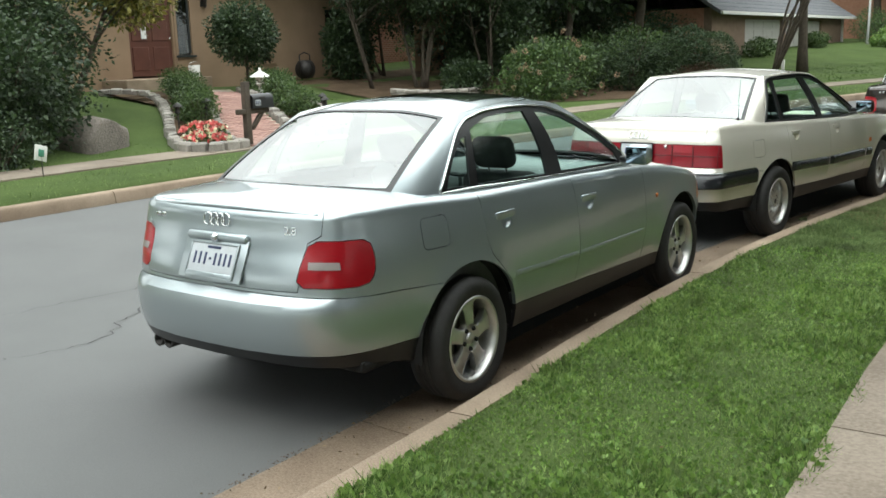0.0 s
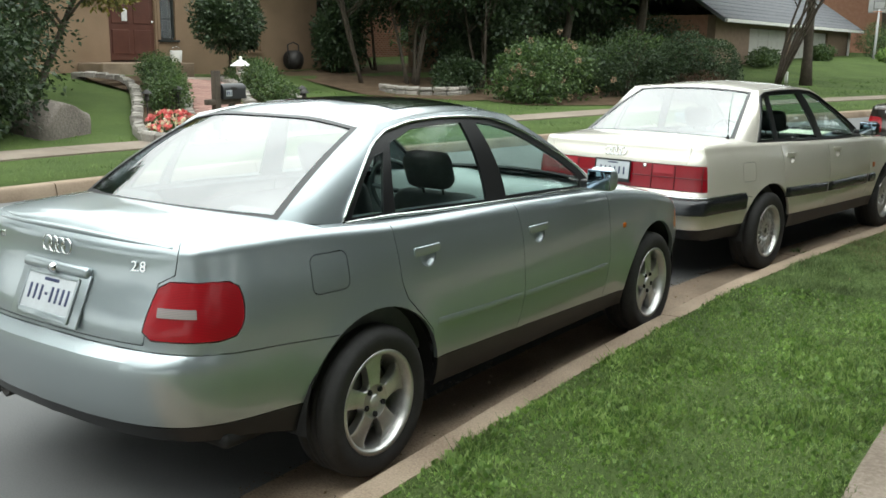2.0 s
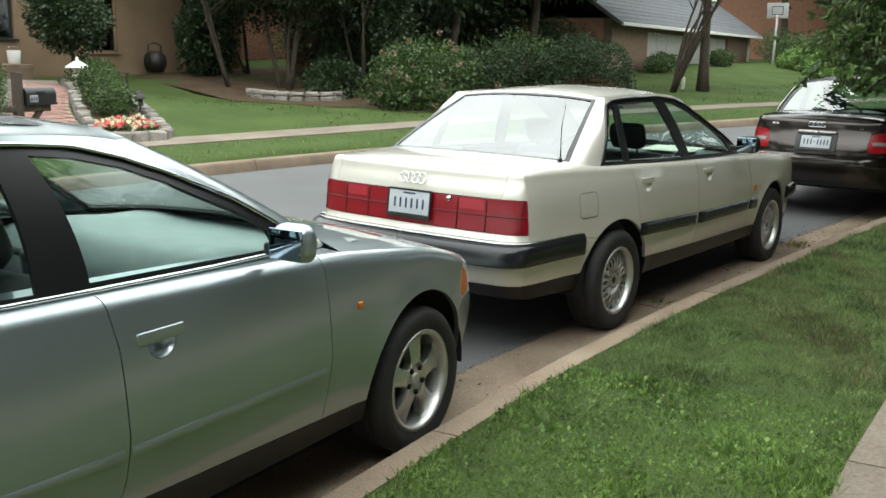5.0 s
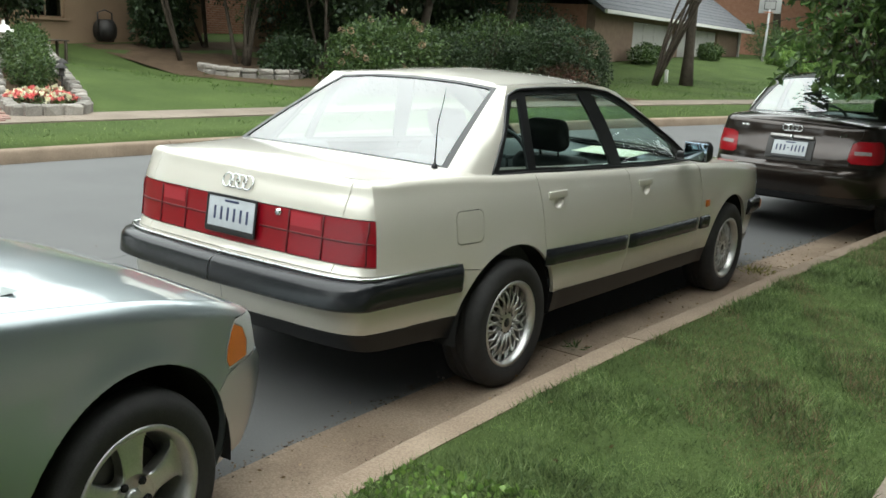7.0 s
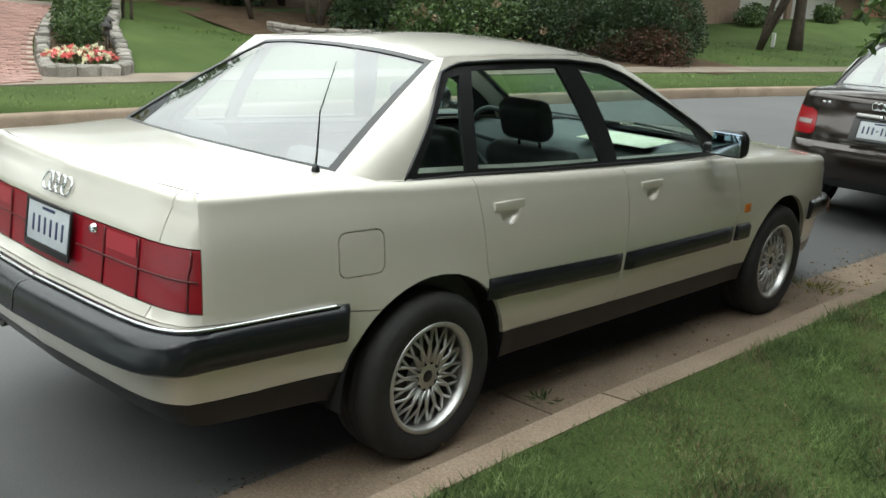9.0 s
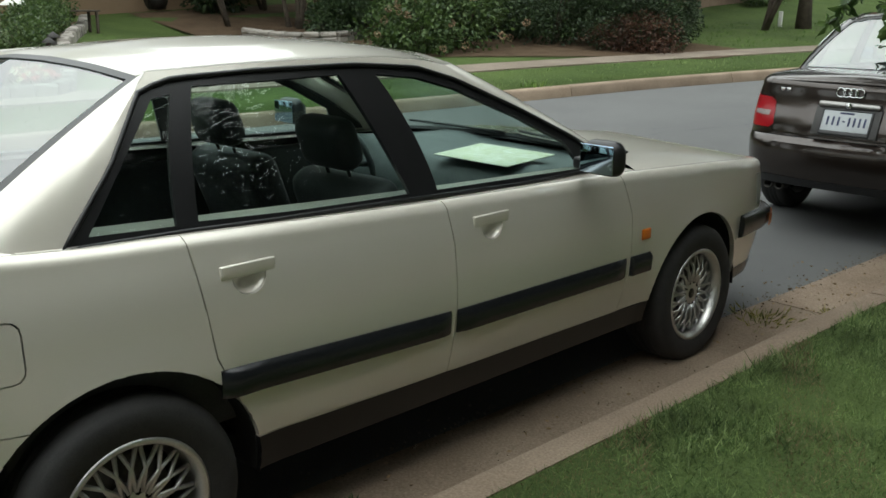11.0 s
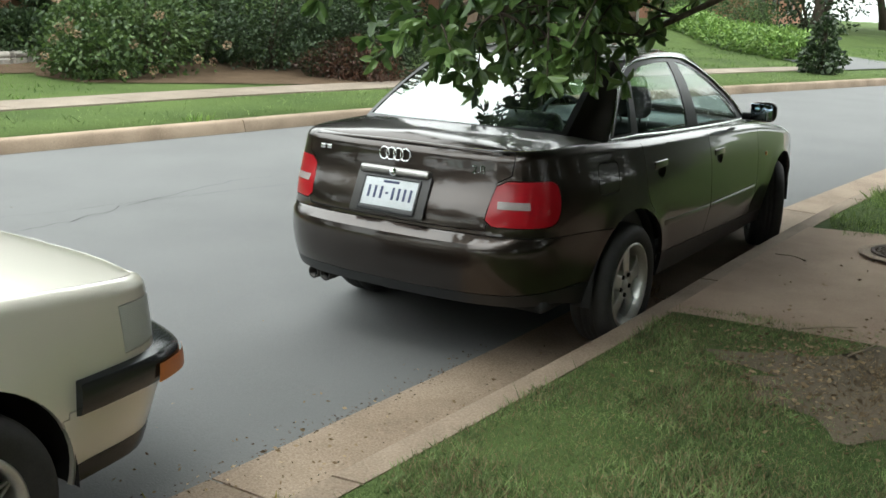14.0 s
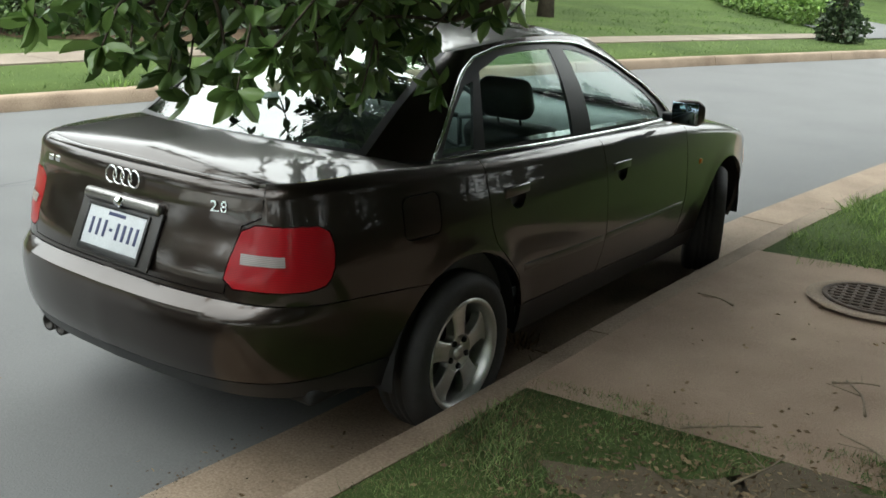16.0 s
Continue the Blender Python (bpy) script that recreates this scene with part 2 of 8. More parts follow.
def curve_of(table, soft=True):
    """A smooth function through (x, value) pairs."""
    xs, ys = np.array(table, float).T
    if soft:
        fine = smooth_line(np.stack([xs, ys], 1), 300)
        xs, ys = np.maximum.accumulate(fine[:, 0] + np.arange(300) * 1e-9), fine[:, 1]
    return lambda x: np.interp(x, xs, ys)


def inside(poly, x, y):
    """Whether a point lies in a polygon."""
    hit, j = False, len(poly) - 1
    for i in range(len(poly)):
        (xi, yi), (xj, yj) = poly[i], poly[j]
        if (yi > y) != (yj > y) and x < (xj - xi) * (y - yi) / (yj - yi) + xi:
            hit = not hit
        j = i
    return hit


def score(bm, line, closed=False, reach=0.02):
    """Cuts a flat mesh (x, y) along a line of points."""
    pts = list(line) + ([line[0]] if closed else [])
    for (ax, ay), (bx, by) in zip(pts, pts[1:]):
        d = math.hypot(bx - ax, by - ay)
        if d < 1e-6:
            continue
        x0, x1, y0, y1 = min(ax, bx) - reach, max(ax, bx) + reach, min(ay, by) - reach, max(ay, by) + reach
        near = []
        for f in bm.faces:
            fx = [v.co.x for v in f.verts]
            fy = [v.co.y for v in f.verts]
            if max(fx) >= x0 and min(fx) <= x1 and max(fy) >= y0 and min(fy) <= y1:
                near.append(f)
        if near:
            geom = set(near)
            for f in near:
                geom.update(f.edges)
                geom.update(f.verts)
            bmesh.ops.bisect_plane(bm, geom=list(geom), dist=1e-6, plane_co=(ax, ay, 0), plane_no=(by - ay, ax - bx, 0))


def ring_line(cx, cy, r, a0, a1, n):
    return [(cx + r * math.cos(radians(a0 + (a1 - a0) * k / n)), cy + r * math.sin(radians(a0 + (a1 - a0) * k / n))) for k in range(n + 1)]


def soft_box(x0, y0, x1, y1, r, n=4):
    out = []
    for cx, cy, a in ((x1 - r, y1 - r, 0), (x0 + r, y1 - r, 90), (x0 + r, y0 + r, 180), (x1 - r, y0 + r, 270)):
        out += ring_line(cx, cy, r, a, a + 90, n)
    return out


# ---- cars: a skin wrapped round a plan outline, scored into panels ----
class Skin:
    """A skin over (s, h): s runs along the plan outline from the tail's middle over the right flank to the nose's middle, h up the wall."""

    def __init__(self, plan, side, tail, nose, low, top, round_r, arches, flare):
        pts = smooth_line(plan, 420)
        self.s = np.r_[0, np.cumsum(np.linalg.norm(np.diff(pts, axis=0), axis=1))]
        self.u, self.v = pts.T
        tan = np.gradient(pts, axis=0)
        tan /= np.linalg.norm(tan, axis=1)[:, None]
        self.nu, self.nv = tan[:, 1], -tan[:, 0]
        self.side, self.tail, self.nose = curve_of(side), curve_of(tail), curve_of(nose)
        self.low, self.top, self.r = curve_of(low, False), curve_of(top), round_r
        self.arches, self.flare = arches, flare
        self.mid = int(np.argmax(self.u))

    def s_of_v(self, v):
        return float(np.interp(v, self.v, self.s)) if np.all(np.diff(self.v) > -1e-9) else float(np.interp(v, np.maximum.accumulate(self.v) + np.arange(len(self.v)) * 1e-9, self.s))

    def s_of_u_tail(self, u):
        return float(np.interp(u, self.u[: self.mid], self.s[: self.mid]))

    def s_of_u_nose(self, u):
        return float(np.interp(-u, -self.u[self.mid :], self.s[self.mid :]))

    def at(self, s, h, deep=0.0):
        u, v = np.interp(s, self.s, self.u), np.interp(s, self.s, self.v)
        nu, nv = np.interp(s, self.s, self.nu), np.interp(s, self.s, self.nv)
        top = self.top(v)
        r = self.r
        wall = top - r
        z = min(h, wall)
        d = self.side(z) * nu * nu + (self.tail(z) if nv < 0 else self.nose(z)) * nv * nv
        for cv, cz, cr in self.arches:
            q = math.hypot(v - cv, z - cz)
            d -= self.flare * math.exp(-(((q - cr) / 0.045) ** 2)) * nu * nu
        if h > wall:
            a = min((h - wall) / r, 1.5)
            d += r * (1 - math.cos(a))
            z = wall + r * math.sin(a)
        d += deep
        n = math.hypot(nu, nv)
        return (max(0.0, u - d * nu / n), v - d * nv / n, z - (deep * 0.6 if h > wall else 0))

    def flat(self, cols, rows):
        """The flat mesh of the whole skin: rows from the low edge to the rolled-over top."""
        bm, grid = bmesh.new(), []
        for s in cols:
            v = np.interp(s, self.s, self.v)
            lo, hi = float(self.low(v)), float(self.top(v)) - self.r
            hs = [lo + (hi - lo) * k / rows for k in range(rows + 1)] + [hi + self.r * 1.4 * k / 5 for k in range(1, 6)]
            grid.append([bm.verts.new((s, h, 0)) for h in hs])
        for a, b in zip(grid, grid[1:]):
            for k in range(len(a) - 1):
                bm.faces.new((a[k], b[k], b[k + 1], a[k + 1]))
        self.edge = [(s, g[-1].co.y) for s, g in zip(cols, grid)]
        return bm


def panel_from(flat, faces, place, gap, lip, keep=lambda x, y: False):
    """Lifts chosen faces of a flat mesh into space, draws their edges back by a gap and turns a lip inwards. Returns (verts, faces)."""
    index, pts, out = {}, [], []
    for f in faces:
        row = []
        for v in f.verts:
            if v.index not in index:
                index[v.index] = len(pts)
                pts.append([v.co.x, v.co.y])
            row.append(index[v.index])
        out.append(row)
    count = {}
    for row in out:
        for a, b in zip(row, row[1:] + row[:1]):
            count[(a, b)] = True
    rim = [(a, b) for a, b in count if (b, a) not in count]
    push = {}
    for a, b in rim:
        dx, dy = pts[b][0] - pts[a][0], pts[b][1] - pts[a][1]
        d = math.hypot(dx, dy) or 1
        for k in (a, b):
            p = push.setdefault(k, [0.0, 0.0])
            p[0] -= dy / d
            p[1] += dx / d
    moved = [list(p) for p in pts]
    for k, (px, py) in push.items():
        if not keep(*pts[k]):
            d = math.hypot(px, py) or 1
            moved[k] = [pts[k][0] + gap * px / d, pts[k][1] + gap * py / d]
    verts = [place(x, y, 0.0) for x, y in moved]
    if lip:
        inner = {}
        for a, b in rim:
            if keep(*pts[a]) and keep(*pts[b]):
                continue
            for k in (a, b):
                if k not in inner:
                    inner[k] = len(verts)
                    verts.append(place(*moved[k], lip))
            out.append([b, a, inner[a], inner[b]])
    return verts, out


def both_sides(verts, faces, weld=True):
    """A half and its mirror image in one mesh."""
    n = len(verts)
    v2 = list(verts) + [(-x, y, z) for x, y, z in verts]
    f2 = list(faces) + [[n + k for k in row][::-1] for row in faces]
    if weld:
        same = {n + k: k for k, (x, y, z) in enumerate(verts) if abs(x) < 1e-4}
        f2 = [[same.get(k, k) for k in row] for row in f2]
    return v2, f2


def mirrored(verts, faces):
    return [(-x, y, z) for x, y, z in verts], [row[::-1] for row in faces]


def coons(b0, b1, l0, l1):
    """A grid that fills four border lines: b0 and b1 across, l0 and l1 along (l0 joins their starts)."""
    b0, b1, l0, l1 = (np.array(k, float) for k in (b0, b1, l0, l1))
    n, m = len(b0), len(l0)
    verts, faces = [], []
    for j in range(m):
        t = j / (m - 1)
        for i in range(n):
            s = i / (n - 1)
            p = (1 - t) * b0[i] + t * b1[i] + (1 - s) * l0[j] + s * l1[j]
            p = p - ((1 - s) * (1 - t) * b0[0] + s * (1 - t) * b0[-1] + (1 - s) * t * b1[0] + s * t * b1[-1])
            verts.append(tuple(p))
    for j in range(m - 1):
        for i in range(n - 1):
            k = j * n + i
            faces.append([k, k + 1, k + n + 1, k + n])
    return verts, faces


def resample(line, n):
    p = np.array(line, float)
    s = np.r_[0, np.cumsum(np.linalg.norm(np.diff(p, axis=0), axis=1))]
    g = np.linspace(0, s[-1], n)
    return np.stack([np.interp(g, s, p[:, k]) for k in range(p.shape[1])], 1)


class House:
    """The glazed upper part: a lofted wall between the plan at the belt and the plan at the roof, in flat (c, t)."""

    def __init__(self, base, roof, bulge, marks):
        self.n = sum(marks) + 1
        cut = np.cumsum([0] + list(marks))
        def along(loop):
            segs = [smooth_line(seg, k + 1) if len(seg) > 2 else np.linspace(seg[0], seg[1], k + 1) for seg, k in zip(loop, marks)]
            return np.vstack([segs[0]] + [q[1:] for q in segs[1:]])
        self.base, self.roof, self.bulge, self.cut = along(base), along(roof), bulge, cut
        self.dense = None

    def at(self, c, t, deep=0.0):
        k = np.arange(self.n)
        b = np.array([np.interp(c, k, self.base[:, i]) for i in range(3)])
        r = np.array([np.interp(c, k, self.roof[:, i]) for i in range(3)])
        b2 = np.array([np.interp(min(c + 0.5, self.n - 1), k, self.base[:, i]) - np.interp(max(c - 0.5, 0), k, self.base[:, i]) for i in range(3)])
        p = b + (r - b) * t
        out = np.cross(b2, r - b)
        out /= np.linalg.norm(out) + 1e-12
        p = p + out * (self.bulge * 4 * t * (1 - t) - deep)
        return (max(0.0, p[0]), p[1], p[2])

    def find(self, v, z):
        """Flat place of a point of the flank that shows at (v, z) from the side."""
        if self.dense is None:
            cs = np.linspace(self.cut[1], self.cut[4], 240)
            ts = np.linspace(-0.05, 1.05, 111)
            self.dense = [(c, t, *self.at(c, t)[1:]) for c in cs for t in ts]
            self.dense = np.array(self.dense)
        d = (self.dense[:, 2] - v) ** 2 + (self.dense[:, 3] - z) ** 2
        return tuple(self.dense[int(np.argmin(d)), :2])

    def flat(self, rows):
        bm = bmesh.new()
        grid = [[bm.verts.new((c, k / rows, 0)) for k in range(rows + 1)] for c in range(self.n)]
        for a, b in zip(grid, grid[1:]):
            for k in range(rows):
                bm.faces.new((a[k], b[k], b[k + 1], a[k + 1]))
        return bm


def pick(bm, test):
    bm.verts.index_update()
    got = []
    for f in bm.faces:
        c = f.calc_center_median()
        if test(c.x, c.y):
            got.append(f)
    return got


def place_parts(car, name, half, material, label="", split=True):
    """Adds a half panel and its mirror image to a car, as two parts or as one."""
    verts, faces = half
    if split:
        a = sharpen(link(name, verts, faces, material, car, label))
        b = sharpen(link(name, *mirrored(verts, faces), material, car, label))
        return a, b
    return (sharpen(link(name, *both_sides(verts, faces), material, car, label)),)


def tyre_mesh(radius, rim, width):
    w = width / 2
    prof = [(rim - 0.012, -w * 0.8), (rim + 0.005, -w * 0.9), ((rim + radius) / 2, -w), (radius - 0.022, -w * 0.93), (radius - 0.006, -w * 0.78), (radius, -w * 0.55)]
    for k in range(-3, 4):  # tread with four grooves
        x = k * w * 0.15
        prof += [(radius, x - 0.012), (radius - 0.006, x - 0.004), (radius - 0.006, x + 0.002), (radius, x + 0.006)] if k in (-2, 0, 2) else [(radius, x)]
    prof += [(radius, w * 0.55), (radius - 0.006, w * 0.78), (radius - 0.022, w * 0.93), ((rim + radius) / 2 + 0.02, w), ((rim + radius) / 2, w * 1.012), ((rim + radius) / 2 - 0.02, w), (rim + 0.006, w * 0.92), (rim - 0.01, w * 0.82)]
    return lathe(prof, 56)


def rim_barrel(rim, width):
    w = width / 2
    return lathe([(rim + 0.004, w * 0.86), (rim + 0.006, w * 0.93), (rim - 0.004, w * 0.96), (rim - 0.014, w * 0.9), (rim - 0.018, w * 0.6), (rim - 0.03, w * 0.2), (rim - 0.04, -w * 0.5), (rim - 0.015, -w * 0.85)], 56)


def spoke_star(rim, face, count=5):
    """A cast disc with five rounded windows between broad spokes."""
    bm = bmesh.new()
    half = math.pi / count
    rows_at = [(0.03, half, face - 0.006), (0.068, half, face - 0.002)]
    r0, r1 = 0.072, rim - 0.014
    for u in (0.0, 0.04, 0.12, 0.25, 0.4, 0.55, 0.7, 0.82, 0.91, 0.97, 1.0):
        r = r0 + (r1 - r0) * u
        wide = (0.017 + 0.056 * u) * max(0.0, 1 - abs(2 * u - 1) ** 3.2) ** (1 / 3.2)
        rows_at.append((r, max(0.12, half - wide / r), face + 0.002 - 0.014 * u * u))
    rows_at += [(rim - 0.006, half, face - 0.014)]
    for k in range(count):
        a = 2 * math.pi * k / count + math.pi / 2
        rows = []
        for r, h, x in rows_at:
            row = []
            for off, low in ((-h, 0.04), (-h, 0.004), (-h * 0.86, 0.0), (-h * 0.4, 0.0), (0, 0.0), (h * 0.4, 0.0), (h * 0.86, 0.0), (h, 0.004), (h, 0.04)):
                row.append(bm.verts.new((x - low, r * math.cos(a + off), r * math.sin(a + off))))
            rows.append(row)
        for p, q in zip(rows, rows[1:]):
            for i in range(8):
                bm.faces.new((p[i], q[i], q[i + 1], p[i + 1]))
    return bm


def lattice_star(rim, face, arms=18):
    """A crossed-spoke lattice with small bolts round the rim."""
    bm = bmesh.new()
    for k in range(arms):
        a = 2 * math.pi * k / arms
        for sgn in (-1, 1):
            b = a + sgn * 2 * math.pi / arms * 0.95
            mid = (a * 0.5 + b * 0.5)
            r0, r1 = 0.055, rim - 0.016
            p0 = (face + 0.004, r0 * math.cos(a), r0 * math.sin(a))
            p1 = (face + 0.008, 0.62 * r1 * math.cos(mid), 0.62 * r1 * math.sin(mid))
            p2 = (face - 0.012, r1 * math.cos(b), r1 * math.sin(b))
            add_into(bm, tube([p0, p1, p2], [0.0075, 0.0062, 0.0078], 5))
    add_into(bm, lathe([(0.001, face + 0.004), (0.05, face + 0.006), (0.066, face), (0.072, face - 0.03)], 32))
    return bm


def make_wheel(car, at, steer, right, spec):
    """Tyre, rim, star, cap, bolts and brake disc round the x axis, face outwards."""
    m = Matrix.Translation(at) @ Matrix.Rotation(radians(steer), 4, "Z") @ (Matrix.Identity(4) if right else Matrix.Rotation(math.pi, 4, "Z"))
    wheel = part("wheel", tyre_mesh(spec["tyre"], spec["rim"], spec["wide"]), M_RUBBER, car, "black road tyre on a silver alloy wheel")
    wheel.matrix_basis = m
    face = spec["wide"] / 2 - spec["dish"]
    part("rim", rim_barrel(spec["rim"], spec["wide"]), M_ALLOY, wheel, "silver alloy rim")
    if spec["kind"] == "five":
        sharpen(part("spoke_star", spoke_star(spec["rim"], face), M_ALLOY, wheel, "five-spoke alloy centre"), 40)
    else:
        part("spoke_star", lattice_star(spec["rim"], face), M_ALLOY, wheel, "crossed-spoke alloy lattice")
    part("hub_cap", lathe([(0.001, face + 0.006), (0.022, face + 0.006), (0.028, face), (0.03, face - 0.02)], 24), M_TRIM if spec["kind"] != "five" else M_ALLOY, wheel)
    n = 5 if spec["kind"] == "five" else 10
    for k in range(n):
        a = 2 * math.pi * (k + 0.5) / n + math.pi / 2
        bolt = lathe([(0.001, face + 0.006), (0.010, face + 0.006), (0.0125, face + 0.001), (0.0125, face - 0.014)], 8)
        bmesh.ops.translate(bolt, vec=(0, 0.054 * math.cos(a), 0.054 * math.sin(a)), verts=bolt.verts)
        part("bolt", bolt, M_DARK, wheel)
    part("brake_disc", lathe([(0.03, face - 0.055), (spec["rim"] * 0.68, face - 0.055), (spec["rim"] * 0.68, face - 0.075)], 32), plain("brake_steel", (0.16, 0.15, 0.14), 0.5, 0.8) if "brake_steel" not in bpy.data.materials else bpy.data.materials["brake_steel"], wheel)
    # added black disc for the shade behind the spokes
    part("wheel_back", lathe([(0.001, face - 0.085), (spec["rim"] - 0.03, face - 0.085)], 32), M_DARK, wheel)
    return wheel


def seat(car, name, at, wide, material, headrest=True, back=0.62, lean=20):
    """A cushion, a leaning backrest and a headrest."""
    x, y, z = at
    part(name + "_cushion", rounded_box(wide, 0.52, 0.16, 0.06, (x, y + 0.2, z + 0.02), None, 3), material, car)
    turn = Matrix.Rotation(radians(lean), 4, "X")
    bm = rounded_box(wide, 0.15, back, 0.06, (0, 0, back / 2), None, 3)
    bmesh.ops.transform(bm, matrix=Matrix.Translation((x, y, z)) @ turn, verts=bm.verts)
    part(name + "_backrest", bm, material, car)
    if headrest:
        bm = rounded_box(0.27, 0.11, 0.19, 0.05, (0, 0.0, back + 0.13), None, 3)
        for dx in (-0.06, 0.06):
            add_into(bm, tube([(dx, 0, back - 0.03), (dx, 0, back + 0.08)], 0.007, 6))
        bmesh.ops.transform(bm, matrix=Matrix.Translation((x, y, z)) @ turn, verts=bm.verts)
        part(name + "_headrest", bm, material, car)


def build_car(spec, m, paint, label, colours):
    car = group_at("parked_car", m, label, "car", "cars parked at the kerb")
    sk = Skin(spec["plan"], spec["side"], spec["tail"], spec["nose"], spec["low"], spec["top"], spec["round"], spec["arches"], 0.008)
    smax = sk.s[-1]
    cols = np.unique(np.r_[np.linspace(0, smax, 150)])
    bm = sk.flat(list(cols), 22)
    S = sk.s_of_v
    (rv, rz, rr), (fv, fz, fr) = spec["arches"]

    def find(u, v, z):
        best = min(np.linspace(0, smax, 500), key=lambda s: (lambda p: (p[0] - u) ** 2 + (p[1] - v) ** 2)(sk.at(s, z)))
        return (float(best), z)

    flank = lambda line: [(S(v), z) for v, z in line]
    arch_r, arch_f = flank(ring_line(rv, rz, rr, -20, 200, 30)), flank(ring_line(fv, fz, fr, -20, 200, 30))
    doors = {"rear_door": flank(spec["rear_door"]), "front_door": flank(spec["front_door"])}
    flap = flank(soft_box(*spec["flap"], 0.03))
    sill = flank(spec["sill"])
    bumper = [(-1, 0.0), (-1, spec["bumper_h"][0]), (0.0, spec["bumper_h"][0])] + [(find(*p)[0], p[2]) for p in spec["bumper_line"]] + [(S(rv - rr * 0.5), 0.0)]
    nosecone = [(smax + 1, 0.0), (smax + 1, spec["nose_h"]), *[(S(v), z) for v, z in spec["nose_seam"]], (S(fv + fr * 0.5), 0.0)]
    lamp = [find(*p) for p in spec["lamp"]]
    for k in range(spec.get("soft_lamp", 0)):
        lamp = [((p[0] * w + q[0] * (1 - w)), (p[1] * w + q[1] * (1 - w))) for p, q in zip(lamp, lamp[1:] + lamp[:1]) for w in (0.75, 0.25)]
    lid = [(-1, spec["lid_low"]), *[find(*p) for p in spec["lid_edge"]], (find(*spec["lid_edge"][-1])[0], 2.0), (-1, 2.0)]
    head = [(S(v), z) if kind == "v" else (sk.s_of_u_nose(v), z) for kind, v, z in spec["head"]]
    blink = [(S(v), z) if kind == "v" else (sk.s_of_u_nose(v), z) for kind, v, z in spec["blink"]]
    for line, closed in ((arch_r, False), (arch_f, False), (doors["rear_door"], True), (doors["front_door"], True), (flap, True), (sill, True), (bumper[1:-1], False), (nosecone[1:-1], False), (lamp, True), (lid[:-1], False), (head, True), (blink, True), ([(0, spec["valance_h"]), (S(rv - rr), spec["valance_h"])], False)):
        score(bm, line, closed)
    cups = [[(S(v + 0.052 * math.cos(radians(a))), z - 0.017 - 0.05 * math.sin(radians(a))) for a in np.linspace(0, 180, 11)] for v, z in spec["cups"]]
    for cup in cups:
        score(bm, cup, True)
    hubs = ((S(rv), rz, rr), (S(fv), fz, fr))

    def region(x, y):
        v = np.interp(x, sk.s, sk.v)
        if math.hypot(v - rv, y - rz) < rr or math.hypot(v - fv, y - fz) < fr:
            return None
        if any(inside(cup, x, y) for cup in cups):
            return None
        if inside(lamp, x, y):
            return "tail_lamp"
        if inside(blink, x, y):
            return "turn_signal"
        if inside(head, x, y):
            return "headlamp"
        if inside(bumper, x, y):
            return "valance" if y < spec["valance_h"] else "rear_bumper"
        if inside(nosecone, x, y):
            return "front_bumper"
        if inside(lid, x, y):
            return "boot_lid"
        if inside(flap, x, y):
            return "fuel_flap"
        for k, poly in doors.items():
            if inside(poly, x, y):
                return k
        if inside(sill, x, y):
            return "sill"
        return "quarter_panel" if v < 1.0 else "front_wing"

    bm.verts.index_update()
    groups = {}
    for f in bm.faces:
        c = f.calc_center_median()
        k = region(c.x, c.y)
        if k:
            groups.setdefault(k, []).append(f)
    keep = lambda x, y: x < 1e-5 or x > smax - 1e-5
    looks = {"tail_lamp": (colours.get("lamp", M_RED), "red tail lamp lens"), "turn_signal": (M_AMBER, "amber turn signal"), "headlamp": (M_LENS, "clear headlamp"), "valance": (M_TRIM, "matt black lower valance"), "sill": (colours.get("sill", M_TRIM), "black sill")}
    for k, faces in groups.items():
        half = panel_from(bm, faces, lambda s, h, d: sk.at(s, h, d), 0.0022, 0.022, keep)
        mat, lab = looks.get(k, (paint, ""))
        place_parts(car, k, half, mat, lab, split=k not in ("rear_bumper", "valance", "boot_lid", "front_bumper"))
    # added black liner, stands in for the shade behind the panel gaps
    liner = [f for f in bm.faces if region(*f.calc_center_median()[:2]) is not None]
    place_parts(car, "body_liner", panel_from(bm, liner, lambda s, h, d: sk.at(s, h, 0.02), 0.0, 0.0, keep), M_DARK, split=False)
    edge = [sk.at(s, h) for s, h in sk.edge]
    bm.free()

    # bonnet and boot top fill the rolled-over edge
    es = np.array(sk.edge)[:, 0]
    ic, jc = int(np.argmin(abs(es - find(*spec["rear_corner"])[0]))), int(np.argmin(abs(es - sk.s_of_u_nose(spec["nose_corner"]))))
    id_, jd = int(np.argmin(abs(es - S(spec["deck_to"])))), int(np.argmin(abs(es - S(spec["hood_from"]))))
    n = 18
    tail_e, side_e = resample(edge[: ic + 1], n), resample(edge[ic : id_ + 1], n)
    mid = smooth_line([tuple(tail_e[0]), *spec["deck_mid"]], n)
    front_e = smooth_line([tuple(mid[-1]), *spec["deck_front"], tuple(side_e[-1])], n)
    place_parts(car, "boot_top", coons(tail_e, front_e, mid, side_e), paint, split=False)
    nose_e, wing_e = resample(edge[jc:][::-1], n), resample(edge[jd : jc + 1][::-1], n)
    mid = smooth_line([tuple(nose_e[0]), *spec["hood_mid"]], n)
    cowl = smooth_line([tuple(mid[-1]), *spec["hood_back"], tuple(wing_e[-1])], n)
    verts, faces = coons(nose_e, cowl, mid, wing_e)
    place_parts(car, "bonnet", (verts, [f[::-1] for f in faces]), paint, split=False)
    # ledge under the glass
    ledge = [edge[k] for k in range(id_, jd + 1)]
